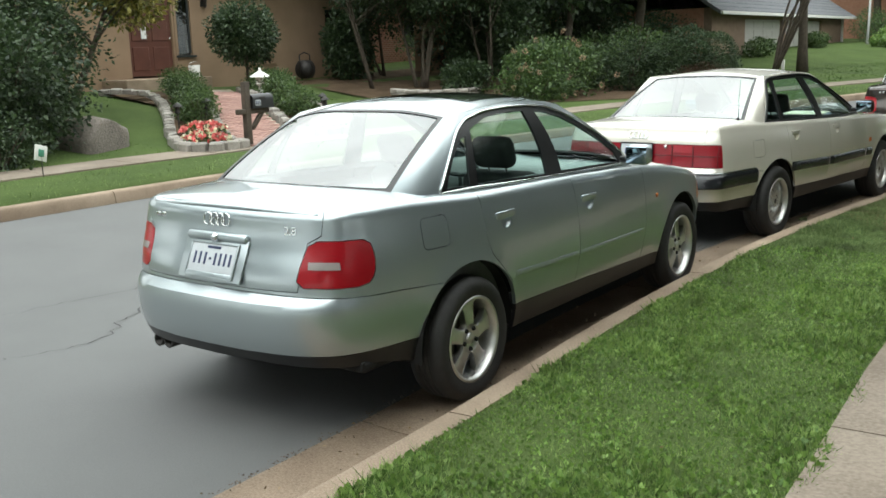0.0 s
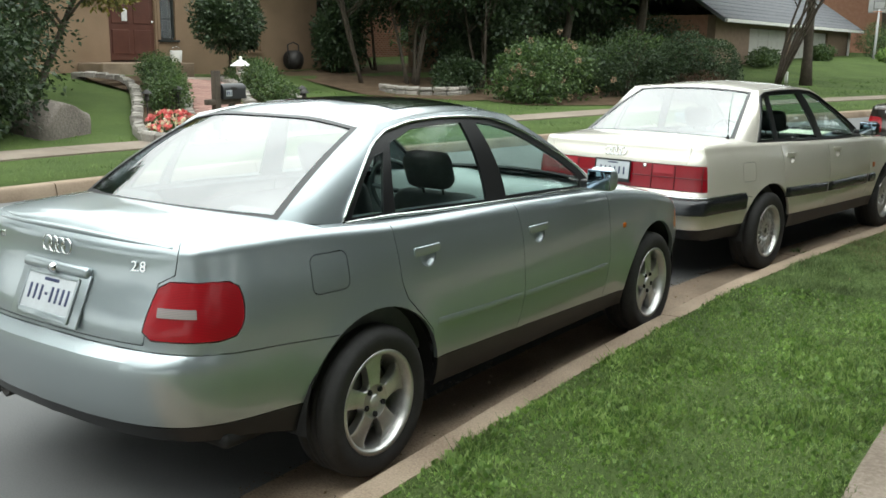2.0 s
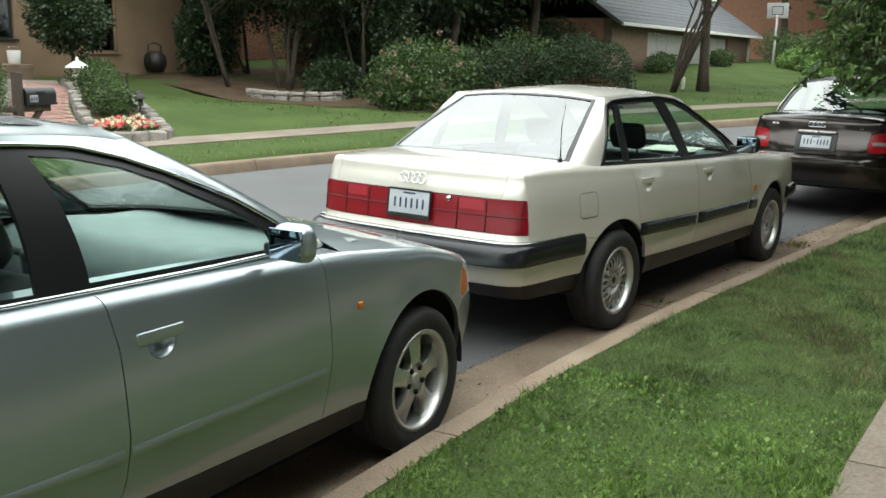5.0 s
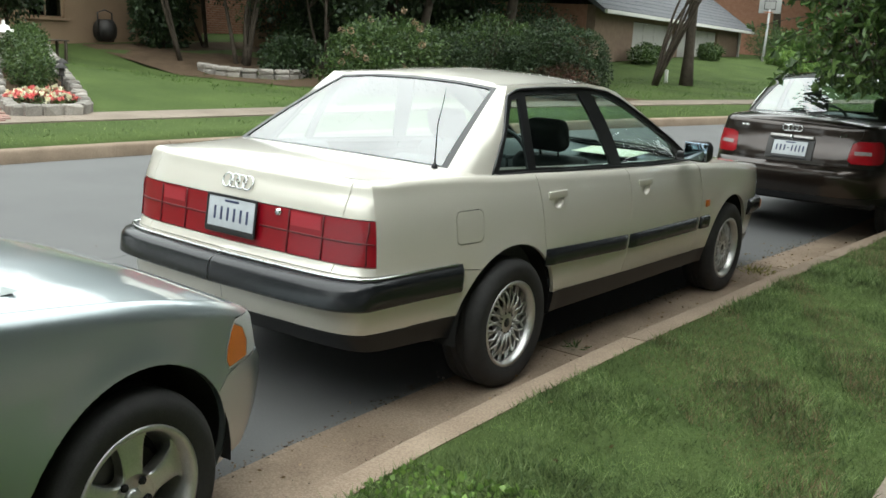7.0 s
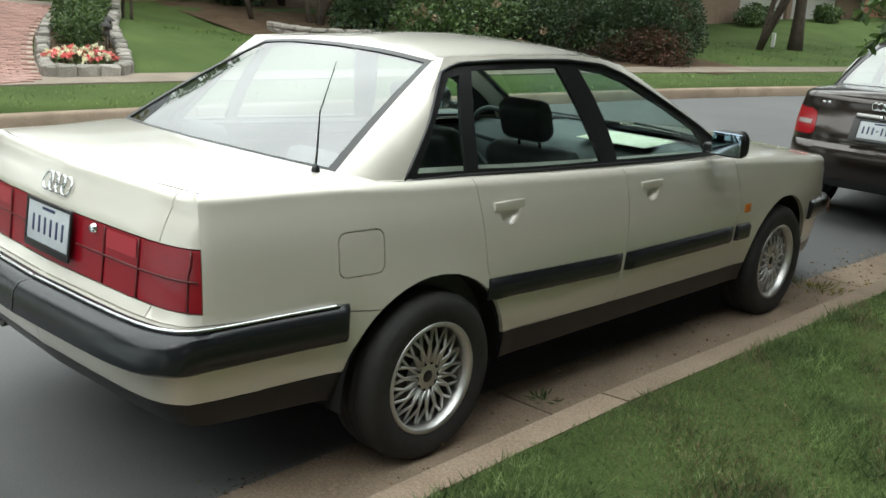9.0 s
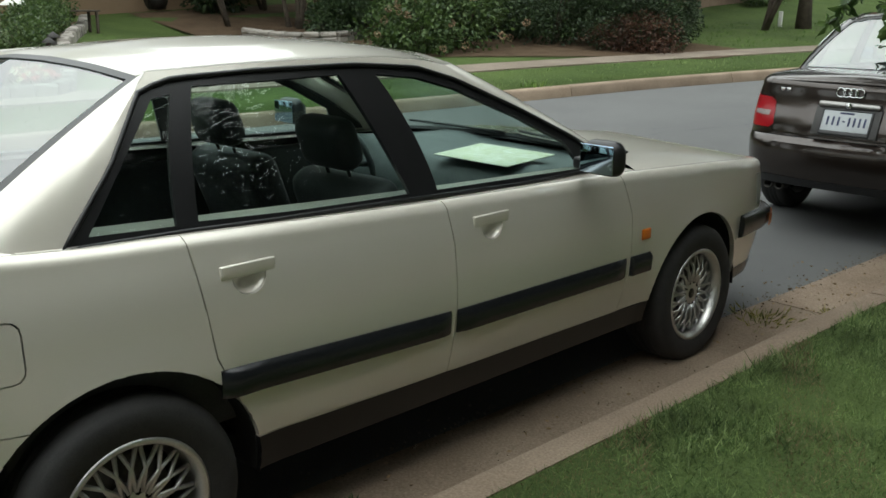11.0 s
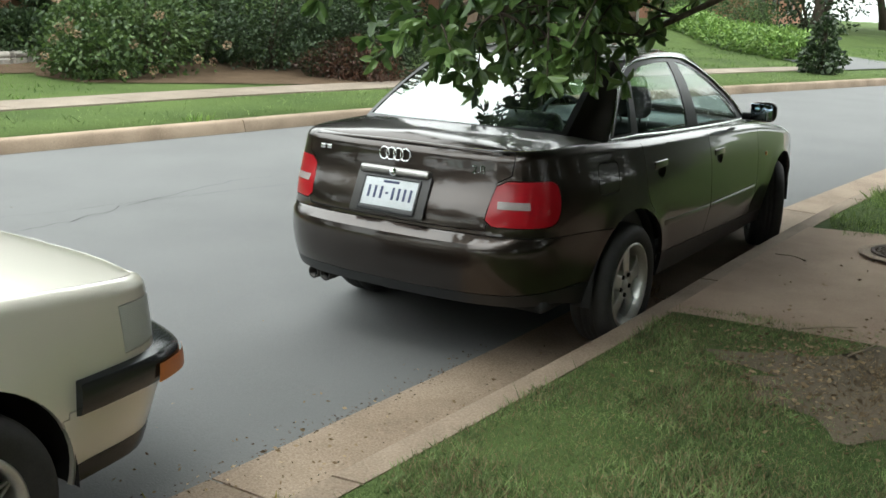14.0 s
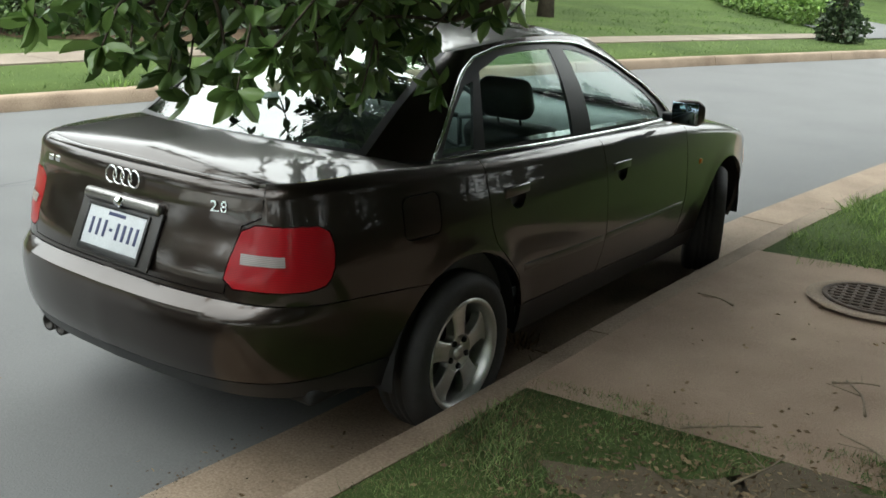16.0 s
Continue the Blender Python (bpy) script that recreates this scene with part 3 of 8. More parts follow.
    verts = ledge + [(max(0.1, x - 0.16), y, z + 0.01) for x, y, z in ledge]
    k = len(ledge)
    place_parts(car, "window_ledge", (verts, [[i, i + 1, k + i + 1, k + i] for i in range(k - 1)]), paint)

    # upper part
    up = House(spec["base"], spec["roof"], spec["bulge"], (10, 6, 40, 6, 12))
    fm = up.flat(14)
    c = up.cut
    dlo = [up.find(v, z) for v, z in spec["dlo"]]
    panes = {k: [up.find(v, z) for v, z in poly] for k, poly in spec["panes"].items()}
    rear = soft_box(-1, 0.05, c[1] - 0.5, 0.965, 0.02)
    front = soft_box(c[4] + 0.6, 0.05, c[5] + 1, 0.965, 0.02)
    rim_r, rim_f = soft_box(-1, 0.0, c[1] + 0.05, 0.999, 0.02), soft_box(c[4] - 0.05, 0.0, c[5] + 1, 0.999, 0.02)
    cutl = lambda poly: [(min(max(x, 0.0), c[5]), y) for x, y in poly]
    score(fm, dlo, True, 0.2)
    for poly in panes.values():
        score(fm, poly, True, 0.2)
    score(fm, cutl(rear), True, 0.2)
    score(fm, cutl(front), True, 0.2)
    score(fm, [(c[1], 0), (c[1], 1)], False, 0.2)
    fm.verts.index_update()
    got = {}
    for f in fm.faces:
        p = f.calc_center_median()
        kind = "pillar"
        for k, poly in panes.items():
            if inside(poly, p.x, p.y):
                kind = k
        if kind == "pillar":
            if inside(dlo, p.x, p.y):
                kind = "window_frame"
            elif inside(rear, p.x, p.y):
                kind = "rear_window"
            elif inside(front, p.x, p.y):
                kind = "windscreen"
            elif p.x < c[1] or p.x > c[4]:
                kind = "rear_glass_border" if p.x < (c[1] + c[4]) / 2 else "front_glass_border"
        got.setdefault(kind, []).append(f)
    kept = lambda x, y: x < 1e-5 or x > c[5] - 1e-5
    for k, faces in got.items():
        glass = k in panes or k in ("rear_window", "windscreen")
        lift = 0.004 if glass else (0.0015 if k == "window_frame" else 0.0)
        half = panel_from(fm, faces, lambda x, y, d: up.at(x, y, d + lift), 0.0 if not glass else 0.0, 0.0 if glass else 0.014, kept)
        mat = (M_SIDE_GLASS if k in panes else M_REAR_GLASS if k == "rear_window" else M_GLASS) if glass else (M_TRIM if k in ("window_frame", "rear_glass_border", "front_glass_border") else paint)
        name = "side_window" if k in panes else k
        for ob in place_parts(car, name, half, mat, "", split=k not in ("rear_window", "windscreen", "rear_glass_border", "front_glass_border")):
            if glass:
                ob.visible_shadow = False
    fm.free()
    # bright or black strip round the side windows
    ring = [up.at(x, y, -0.006) for x, y in dlo]
    for sgn in (1, -1):
        part("window_strip", tube([(sgn * x, y, z) for x, y, z in resample(ring + ring[:1], 90)[:-1]], 0.007, 6, True), colours["strip"], car, colours["strip_label"])
    # roof
    top = [up.at(k, 1.0) for k in range(up.n)]
    b0 = resample(top[: c[2] - 2], 14)
    side = resample(top[c[2] - 3 : c[3] + 4], 30)
    b1 = resample(top[c[3] + 3 :][::-1], 14)
    mid = smooth_line([tuple(b0[0]), *spec["roof_mid"], tuple(b1[0])], 30)
    place_parts(car, "roof", coons(b0, b1, mid, side), paint, split=False)
    if spec.get("sunroof"):
        y0, y1, w = spec["sunroof"]
        zc = lambda y, x: float(np.interp(y, mid[:, 1], mid[:, 2])) - 0.05 * (x / 0.55) ** 2 + 0.004
        vs = [(x, y, zc(y, x)) for y in np.linspace(y0, y1, 8) for x in np.linspace(-w, w, 11)]
        fs = [[j * 11 + i, j * 11 + i + 1, (j + 1) * 11 + i + 1, (j + 1) * 11 + i] for j in range(7) for i in range(10)]
        link("sunroof", vs, fs, colours["sunroof"], car, "dark glass sunroof panel")

    # wheels and wheel arches
    for v, r, steer in ((rv, rr, 0), (fv, fr, spec["steer"])):
        for right in (True, False):
            x = spec["track"] * (1 if right else -1)
            make_wheel(car, (x, v, spec["wheel"]["tyre"]), steer, right, spec["wheel"])
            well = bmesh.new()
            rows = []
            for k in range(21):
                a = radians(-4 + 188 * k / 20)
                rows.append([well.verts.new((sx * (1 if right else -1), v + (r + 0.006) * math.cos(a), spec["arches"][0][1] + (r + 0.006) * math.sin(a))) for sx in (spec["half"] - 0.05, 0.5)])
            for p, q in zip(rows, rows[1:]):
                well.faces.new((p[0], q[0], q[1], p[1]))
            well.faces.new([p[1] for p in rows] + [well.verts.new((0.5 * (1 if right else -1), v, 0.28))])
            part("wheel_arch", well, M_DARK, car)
    # floor pan
    part("floor_pan", rounded_box(1.45, spec["pan"][1] - spec["pan"][0], 0.06, 0.02, (0, sum(spec["pan"]) / 2, 0.34)), M_DARK, car)
    spec["details"](car, sk, up, find, paint, colours, spec)
    return car


def lamp_cells(car, sk, s0, s1, z0, z1, material, label, name="lamp_panel", out=lambda s: 0.003):
    """A lens patch that lies proud on the skin."""
    for sgn in (1, -1):
        n = 8
        vs = [sk.at(s0 + (s1 - s0) * i / n, z0 + (z1 - z0) * j / 4, -out(s0 + (s1 - s0) * i / n)) for j in range(5) for i in range(n + 1)]
        vs = [(sgn * x, y, z) for x, y, z in vs]
        fs = [[j * (n + 1) + i, j * (n + 1) + i + 1, (j + 1) * (n + 1) + i + 1, (j + 1) * (n + 1) + i] for j in range(4) for i in range(n)]
        link(name, vs, fs if sgn > 0 else [f[::-1] for f in fs], material, car, label)


def strip_on(car, sk, name, s0, s1, za0, za1, zb0, zb1, thick, material, label, sides=(1, -1), n=24, rows=5):
    """A rounded strip that stands proud of the skin, from s0 to s1; heights at its two ends. Returns its outer lines."""
    for sgn in sides:
        vs, fs = [], []
        for i in range(n + 1):
            t = i / n
            s, lo, hi = s0 + (s1 - s0) * t, za0 + (zb0 - za0) * t, za1 + (zb1 - za1) * t
            end = 0.25 if i in (0, n) else 1.0
            prof = [(lo, -0.0), (lo, thick * 0.75 * end), (lo + (hi - lo) * 0.12, thick * end), (lo + (hi - lo) * 0.80, thick * end), (hi, thick * 0.3 * end), (hi, 0.0)]
            for z, d in prof:
                x, y, zz = sk.at(s, z, -d)
                vs.append((sgn * x, y, zz))
        k = 6
        for i in range(n):
            for j in range(k - 1):
                q = [i * k + j, (i + 1) * k + j, (i + 1) * k + j + 1, i * k + j + 1]
                fs.append(q if sgn > 0 else q[::-1])
        for i in (0, n):
            fs.append([i * k + j for j in range(k)])
        sharpen(link(name, vs, fs, material, car, label), 50)


def emblem_rings(car, at, r, gap, material, tilt):
    """Four interlinked plain rings."""
    bm = bmesh.new()
    for k in range(4):
        x = (k - 1.5) * gap
        add_into(bm, tube([(x + r * math.cos(a), 0.0, r * math.sin(a)) for a in np.linspace(0, 2 * math.pi, 25)[:-1]], 0.0040, 6, True))
    bmesh.ops.transform(bm, matrix=Matrix.Translation(at) @ Matrix.Rotation(radians(tilt), 4, "X"), verts=bm.verts)
    part("emblem", bm, material, car, "four interlinked chrome rings")


def number_plate(car, at, tilt, frame_mat, bars):
    """A white plate in a frame; the number as plain bars."""
    plate = part("number_plate", rounded_box(0.305, 0.004, 0.152, 0.0018), M_PLATE, car, "white number plate with plain dark bars")
    plate.matrix_basis = Matrix.Translation(at) @ Matrix.Rotation(radians(tilt), 4, "X")
    bm = bmesh.new()
    for sx, sz, x, z in ((0.318, 0.012, 0, 0.078), (0.318, 0.026, 0, -0.074), (0.012, 0.165, -0.157, 0), (0.012, 0.165, 0.157, 0)):
        add_into(bm, rounded_box(sx, 0.008, sz, 0.002, (x, -0.002, z)))
    part("plate_frame", bm, frame_mat, plate, "dark plate frame")
    for w, h, x, z in bars:
        part("plate_bar", rounded_box(w, 0.0022, h, 0.0006, (x, -0.0028, z)), M_INK, plate)
    return plate


def door_handle(car, at, dip):
    """A flush flap over a hollow."""
    x, y, z = at
    for sgn in (1, -1):
        bm = bmesh.new()
        add_into(bm, rounded_box(0.012, 0.175, 0.038, 0.005, (sgn * (x - 0.0015), y, z + 0.002), None, 3))
        h = part("door_handle", bm, dip[0], car, "body-coloured flap handle")
        cup = bmesh.new()
        n, rows = 14, []
        for j in range(4):
            row = []
            for i in range(n + 1):
                a = math.pi * i / n
                w, d = 0.052, 0.05
                k = 1.02 - 0.25 * j / 3
                row.append(cup.verts.new((sgn * (x + 0.001 - 0.02 * j / 3), y - w * k * math.cos(a), z - 0.016 - d * k * math.sin(a))))
            rows.append(row)
        for p, q in zip(rows, rows[1:]):
            for i in range(n):
                cup.faces.new((p[i], p[i + 1], q[i + 1], q[i]))
        cup.faces.new(rows[-1])
        part("hollow", cup, dip[1], h)


def wing_mirror(car, at, paint, size=(0.10, 0.16, 0.125)):
    x, y, z = at
    for sgn in (1, -1):
        bm = rounded_box(size[1], size[0], size[2], 0.045, (0, 0, 0), None, 4)
        for v in bm.verts:
            if v.co.y > 0.01:
                v.co.z *= 0.72
                v.co.x *= 0.85
        bmesh.ops.translate(bm, vec=(sgn * x, y, z), verts=bm.verts)
        shell = part("wing_mirror", bm, paint, car, "door mirror")
        part("mirror_glass", rounded_box(size[1] * 0.84, 0.006, size[2] * 0.8, 0.0028, (sgn * x, y - size[0] / 2 - 0.001, z)), plain("mirror_silver", (0.30, 0.38, 0.46), 0.03, 1.0) if "mirror_silver" not in bpy.data.materials else bpy.data.materials["mirror_silver"], shell, "mirror glass")
        part("mirror_foot", rounded_box(0.10, 0.05, 0.045, 0.012, (sgn * (x - size[1] * 0.55), y + 0.02, z - 0.035)), M_TRIM, shell)


def cabin(car, front_y, rear_y, dash_y, belt, seats, grey, dash_mat):
    seat(car, "driver_seat", (-0.36, front_y, 0.42), 0.5, seats)
    seat(car, "passenger_seat", (0.36, front_y, 0.42), 0.5, seats)
    seat(car, "rear_bench", (0.0, rear_y, 0.42), 1.22, grey, False, 0.58)
    for x in (-0.36, 0.36):
        part("rear_headrest", rounded_box(0.25, 0.1, 0.13, 0.04, (x, rear_y - 0.23, belt + 0.06), None, 3), grey, car)
    dash = bmesh.new()
    rows = []
    for x in np.linspace(-0.7, 0.7, 15):
        hump = 0.035 * math.exp(-(((x + 0.36) / 0.17) ** 2))
        rows.append([dash.verts.new((x, dash_y + dy, belt + dz + (hump if dz > -0.1 else 0))) for dy, dz in ((-0.22, -0.5), (-0.25, -0.15), (-0.2, -0.03), (-0.08, 0.0), (0.2, -0.03), (0.42, -0.02))])
    for p, q in zip(rows, rows[1:]):
        for i in range(5):
            dash.faces.new((p[i], p[i + 1], q[i + 1], q[i]))
    part("dashboard", dash, dash_mat, car, "padded dashboard")
    part("parcel_shelf", rounded_box(1.25, 0.42, 0.03, 0.012, (0, rear_y - 0.42, belt - 0.03)), grey, car)
    for sgn in (1, -1):
        part("door_lining", rounded_box(0.05, dash_y - rear_y + 0.5, 0.5, 0.02, (sgn * 0.735, (dash_y + rear_y) / 2 - 0.1, belt - 0.28)), grey, car)
    hoop = [(-0.36 + 0.185 * math.cos(a), dash_y - 0.34 - 0.05 * math.sin(a), belt - 0.07 + 0.18 * math.sin(a)) for a in np.linspace(0, 2 * math.pi, 29)[:-1]]
    bm = tube(hoop, 0.014, 8, True)
    for a in (0.1, math.pi - 0.1, -math.pi / 2):
        add_into(bm, tube([(-0.36 + 0.18 * math.cos(a), dash_y - 0.34 - 0.05 * math.sin(a), belt - 0.07 + 0.175 * math.sin(a)), (-0.36, dash_y - 0.31, belt - 0.08)], 0.016, 6))
    part("steering_wheel", bm, M_DASH, car, "dark steering wheel")


# ---- ground, road, kerbs ----
near_edge = curve_of([(-60, 1.0), (-20, 0.45), (-6, 0.35), (-1, 0.33), (0.8, 0.24), (2.2, 0.22), (3.5, 0.24), (4.6, 0.33), (5.6, 0.43), (6.6, 0.58), (7.9, 0.76), (9.2, 0.99), (10.2, 1.17), (11, 1.29), (13, 1.58), (15.2, 2.0), (20, 3.2), (27, 5.5), (40, 10.8), (70, 24), (120, 48)])
far_edge = curve_of([(-60, -8.6), (-20, -8.1), (-6, -8.05), (2, -8.0), (6, -7.95), (9, -7.55), (12.7, -6.5), (15.4, -5.6), (17.7, -4.8), (23.6, -2.3), (27, -0.7), (34, 2.6), (50, 10.5), (70, 20.5), (120, 45)])
lift = curve_of([(-60, 0), (-20, 0), (0, 0), (6, 0), (8, 0.01), (9.5, 0.03), (11, 0.055), (13, 0.095), (15.4, 0.15), (20, 0.25), (30, 0.42), (45, 0.55), (70, 0.6), (120, 0.6)])
KERB, GUTTER, HIGH = 0.14, 0.46, 0.15


def rise(d, y):
    """Height of the far bank at d metres behind the far kerb; it lies flatter up the street."""
    t = min(1.0, max(0.0, (y - 11.5) / 4.5))
    flat = float(np.interp(d, (0, 1.9, 2.9, 5, 9.5, 12, 14, 20, 40, 400), (HIGH, 0.2, 0.22, 0.29, 0.42, 0.78, 0.95, 1.1, 1.6, 9)))
    return t * flat + (1 - t) * float(np.interp(d, (0, 1.9, 2.9, 3.4, 4.4, 5.6, 7.5, 10, 14, 40, 400), (HIGH, 0.2, 0.22, 0.26, 0.4, 0.58, 0.8, 1.0, 1.15, 1.9, 9)))


def near_rise(d):
    return float(np.interp(d, (0, 1.45, 2.8, 6, 20, 400), (HIGH, 0.185, 0.2, 0.35, 0.9, 6)))


def ground_at(x, y):
    if x <= far_edge(y):
        return rise(far_edge(y) - x, y) + float(lift(y))
    if x >= near_edge(y):
        return near_rise(x - near_edge(y)) + float(lift(y))
    return float(lift(y))


def ribbon(name, ys, left, right, height, material, label, kind="structure", category="", n=4):
    """A strip between two lines of the plan, at a height given by (x, y)."""
    vs = [(x := left(y) + (right(y) - left(y)) * k / n, y, height(x, y)) for y in ys for k in range(n + 1)]
    fs = [[j * (n + 1) + k, j * (n + 1) + k + 1, (j + 1) * (n + 1) + k + 1, (j + 1) * (n + 1) + k] for j in range(len(ys) - 1) for k in range(n)]
    return tagged(link(name, vs, fs, material), label, category or name, "", kind)


M_ASPHALT = surface("asphalt", (0.096, 0.097, 0.096), (0.134, 0.135, 0.133), 0.85, 0, 0.9, 120, 0.7, 0, 0.4, 0.006, 0.2)
M_CONCRETE = surface("concrete", (0.135, 0.092, 0.060), (0.33, 0.255, 0.185), 0.9, 0, 2.2, 110, 0.3, 0.1, 0.5, 0.01, 0.18)
M_WALK = surface("sidewalk_concrete", (0.14, 0.108, 0.08), (0.255, 0.21, 0.165), 0.9, 0, 1.7, 60, 0.3, 0.08, 0.5, 0.01, 0.14)
M_LAWN = surface("lawn", (0.034, 0.056, 0.017), (0.088, 0.124, 0.038), 0.95, 0, 0.8, 60, 0.9, 0, 0.1, 0.03)
M_SOIL = surface("mulch_soil", (0.05, 0.032, 0.02), (0.12, 0.085, 0.055), 1.0, 0, 3.0, 60, 0.9, 0, 0.1, 0.02)

ys = np.unique(np.r_[np.linspace(-60, -8, 27), np.linspace(-8, 20, 57), np.linspace(20, 120, 51)])
far_ys = np.r_[-600, -250, -120, ys, 180, 300, 600]
vs, fs, rows = [], [], []
for y in far_ys:
    a, b = float(far_edge(y)), float(near_edge(y))
    xs = [-600, a - 120, a - 40] + [a - d for d in (24, 16, 12, 10, 8.5, 7.5, 6.5, 5.6, 5, 4.4, 3.9, 3.4, 2.9, 1.9, 1.0, 0.05)] + [a - 0.04, b - KERB - GUTTER / 2, b - 0.04] + [b + d for d in (0.0, 0.5, 1.0, 1.45, 2.8, 4, 6, 10, 20, 60)] + [600]
    rows.append([(x, y, float(lift(y)) - 0.06 if a - 0.045 < x < b - 0.02 else ground_at(x, y)) for x in xs])
w = len(rows[0])
for r in rows:
    vs += r
for j in range(len(rows) - 1):
    fs += [[j * w + k, j * w + k + 1, (j + 1) * w + k + 1, (j + 1) * w + k] for k in range(w - 1)]
tagged(link("ground", vs, fs, M_LAWN), "green mown lawn sloping up from the street", "lawn", "", "structure")
ribbon("road", ys, lambda y: far_edge(y) - 0.02, lambda y: near_edge(y) - KERB - GUTTER + 0.02, lambda x, y: float(lift(y)), M_ASPHALT, "grey worn asphalt street with fine cracks", n=12)


def kerb_run(name, edge, sgn, y0, y1, gutter, label):
    """Kerb stones cast in lengths, rounded at the lip, with a gutter pan of slabs."""
    holder = tagged(new(name), label, "kerb", "", "structure")
    length, y, k = 3.05, y0, 0
    while y < y1:
        e = min(y + length, y1) - 0.012
        vs, fs = [], []
        n = 5
        for i in range(n + 1):
            yy = y + (e - y) * i / n
            b = float(edge(yy))
            for dx, z in ((0.0, -0.05), (0.0, HIGH + 0.004), (-KERB * 0.85, HIGH + 0.002), (-KERB * 0.97, HIGH - 0.012), (-KERB - 0.008, HIGH - 0.035), (-KERB - 0.03, 0.012), (-KERB - 0.03, -0.05)):
                vs.append((b + sgn * dx, yy, z + float(lift(yy))))
        for i in range(n):
            for j in range(6):
                q = [i * 7 + j, (i + 1) * 7 + j, (i + 1) * 7 + j + 1, i * 7 + j + 1]
                fs.append(q[::-1] if sgn > 0 else q)
        fs += [[j for j in range(7)], [n * 7 + j for j in range(7)]]
        sharpen(link("kerb_stone", vs, fs, M_CONCRETE, holder), 50)
        if gutter:
            vs, fs = [], []
            for i in range(n + 1):
                yy = y + (e - y) * i / n
                b = float(edge(yy)) - sgn * (KERB + 0.032)
                for dx, z in ((0, -0.05), (0, -0.010), (-GUTTER * 0.5, -0.006), (-GUTTER, 0.006), (-GUTTER, -0.05)):
                    vs.append((b + sgn * dx, yy, z + float(lift(yy))))
            for i in range(n):
                for j in range(4):
                    q = [i * 5 + j, (i + 1) * 5 + j, (i + 1) * 5 + j + 1, i * 5 + j + 1]
                    fs.append(q[::-1] if sgn > 0 else q)
            fs += [[j for j in range(5)], [n * 5 + j for j in range(5)]]
            sharpen(link("gutter_slab", vs, fs, M_CONCRETE, holder), 50)
        y += length
    return holder


kerb_run("kerb_near", near_edge, 1, -9.68, 48, True, "tan concrete kerb with a gutter pan")
kerb_run("kerb_far", far_edge, -1, -30, 60, False, "tan concrete kerb across the street")


def slab_walk(name, edge, a, b, y0, y1, height, label, length=1.5):
    holder = tagged(new(name), label, "sidewalk", "", "structure")
    y = y0
    while y < y1:
        e = y + length - 0.012
        vs = []
        for yy in (y, (y + e) / 2, e):
            for d in (a, b):
                x = float(edge(yy)) + d
                vs += [(x, yy, height(x, yy) + 0.022), (x, yy, height(x, yy) - 0.05)]
        fs = []
        for i in (0, 4):
            fs += [[i, i + 2, i + 6, i + 4], [i, i + 4, i + 5, i + 1], [i + 2, i + 3, i + 7, i + 6]]
        fs += [[0, 1, 3, 2], [8, 10, 11, 9]]
        if a > b:
            fs = [f[::-1] for f in fs]
        link("paving_slab", vs, fs, M_WALK, holder, "", False)
        y += length
    return holder


slab_walk("sidewalk_near", near_edge, 1.38, 2.75, -12, 10.4, ground_at, "tan concrete sidewalk beside the grass verge")
slab_walk("sidewalk_far", far_edge, -1.95, -2.85, -26, 58, ground_at, "tan concrete sidewalk across the street")


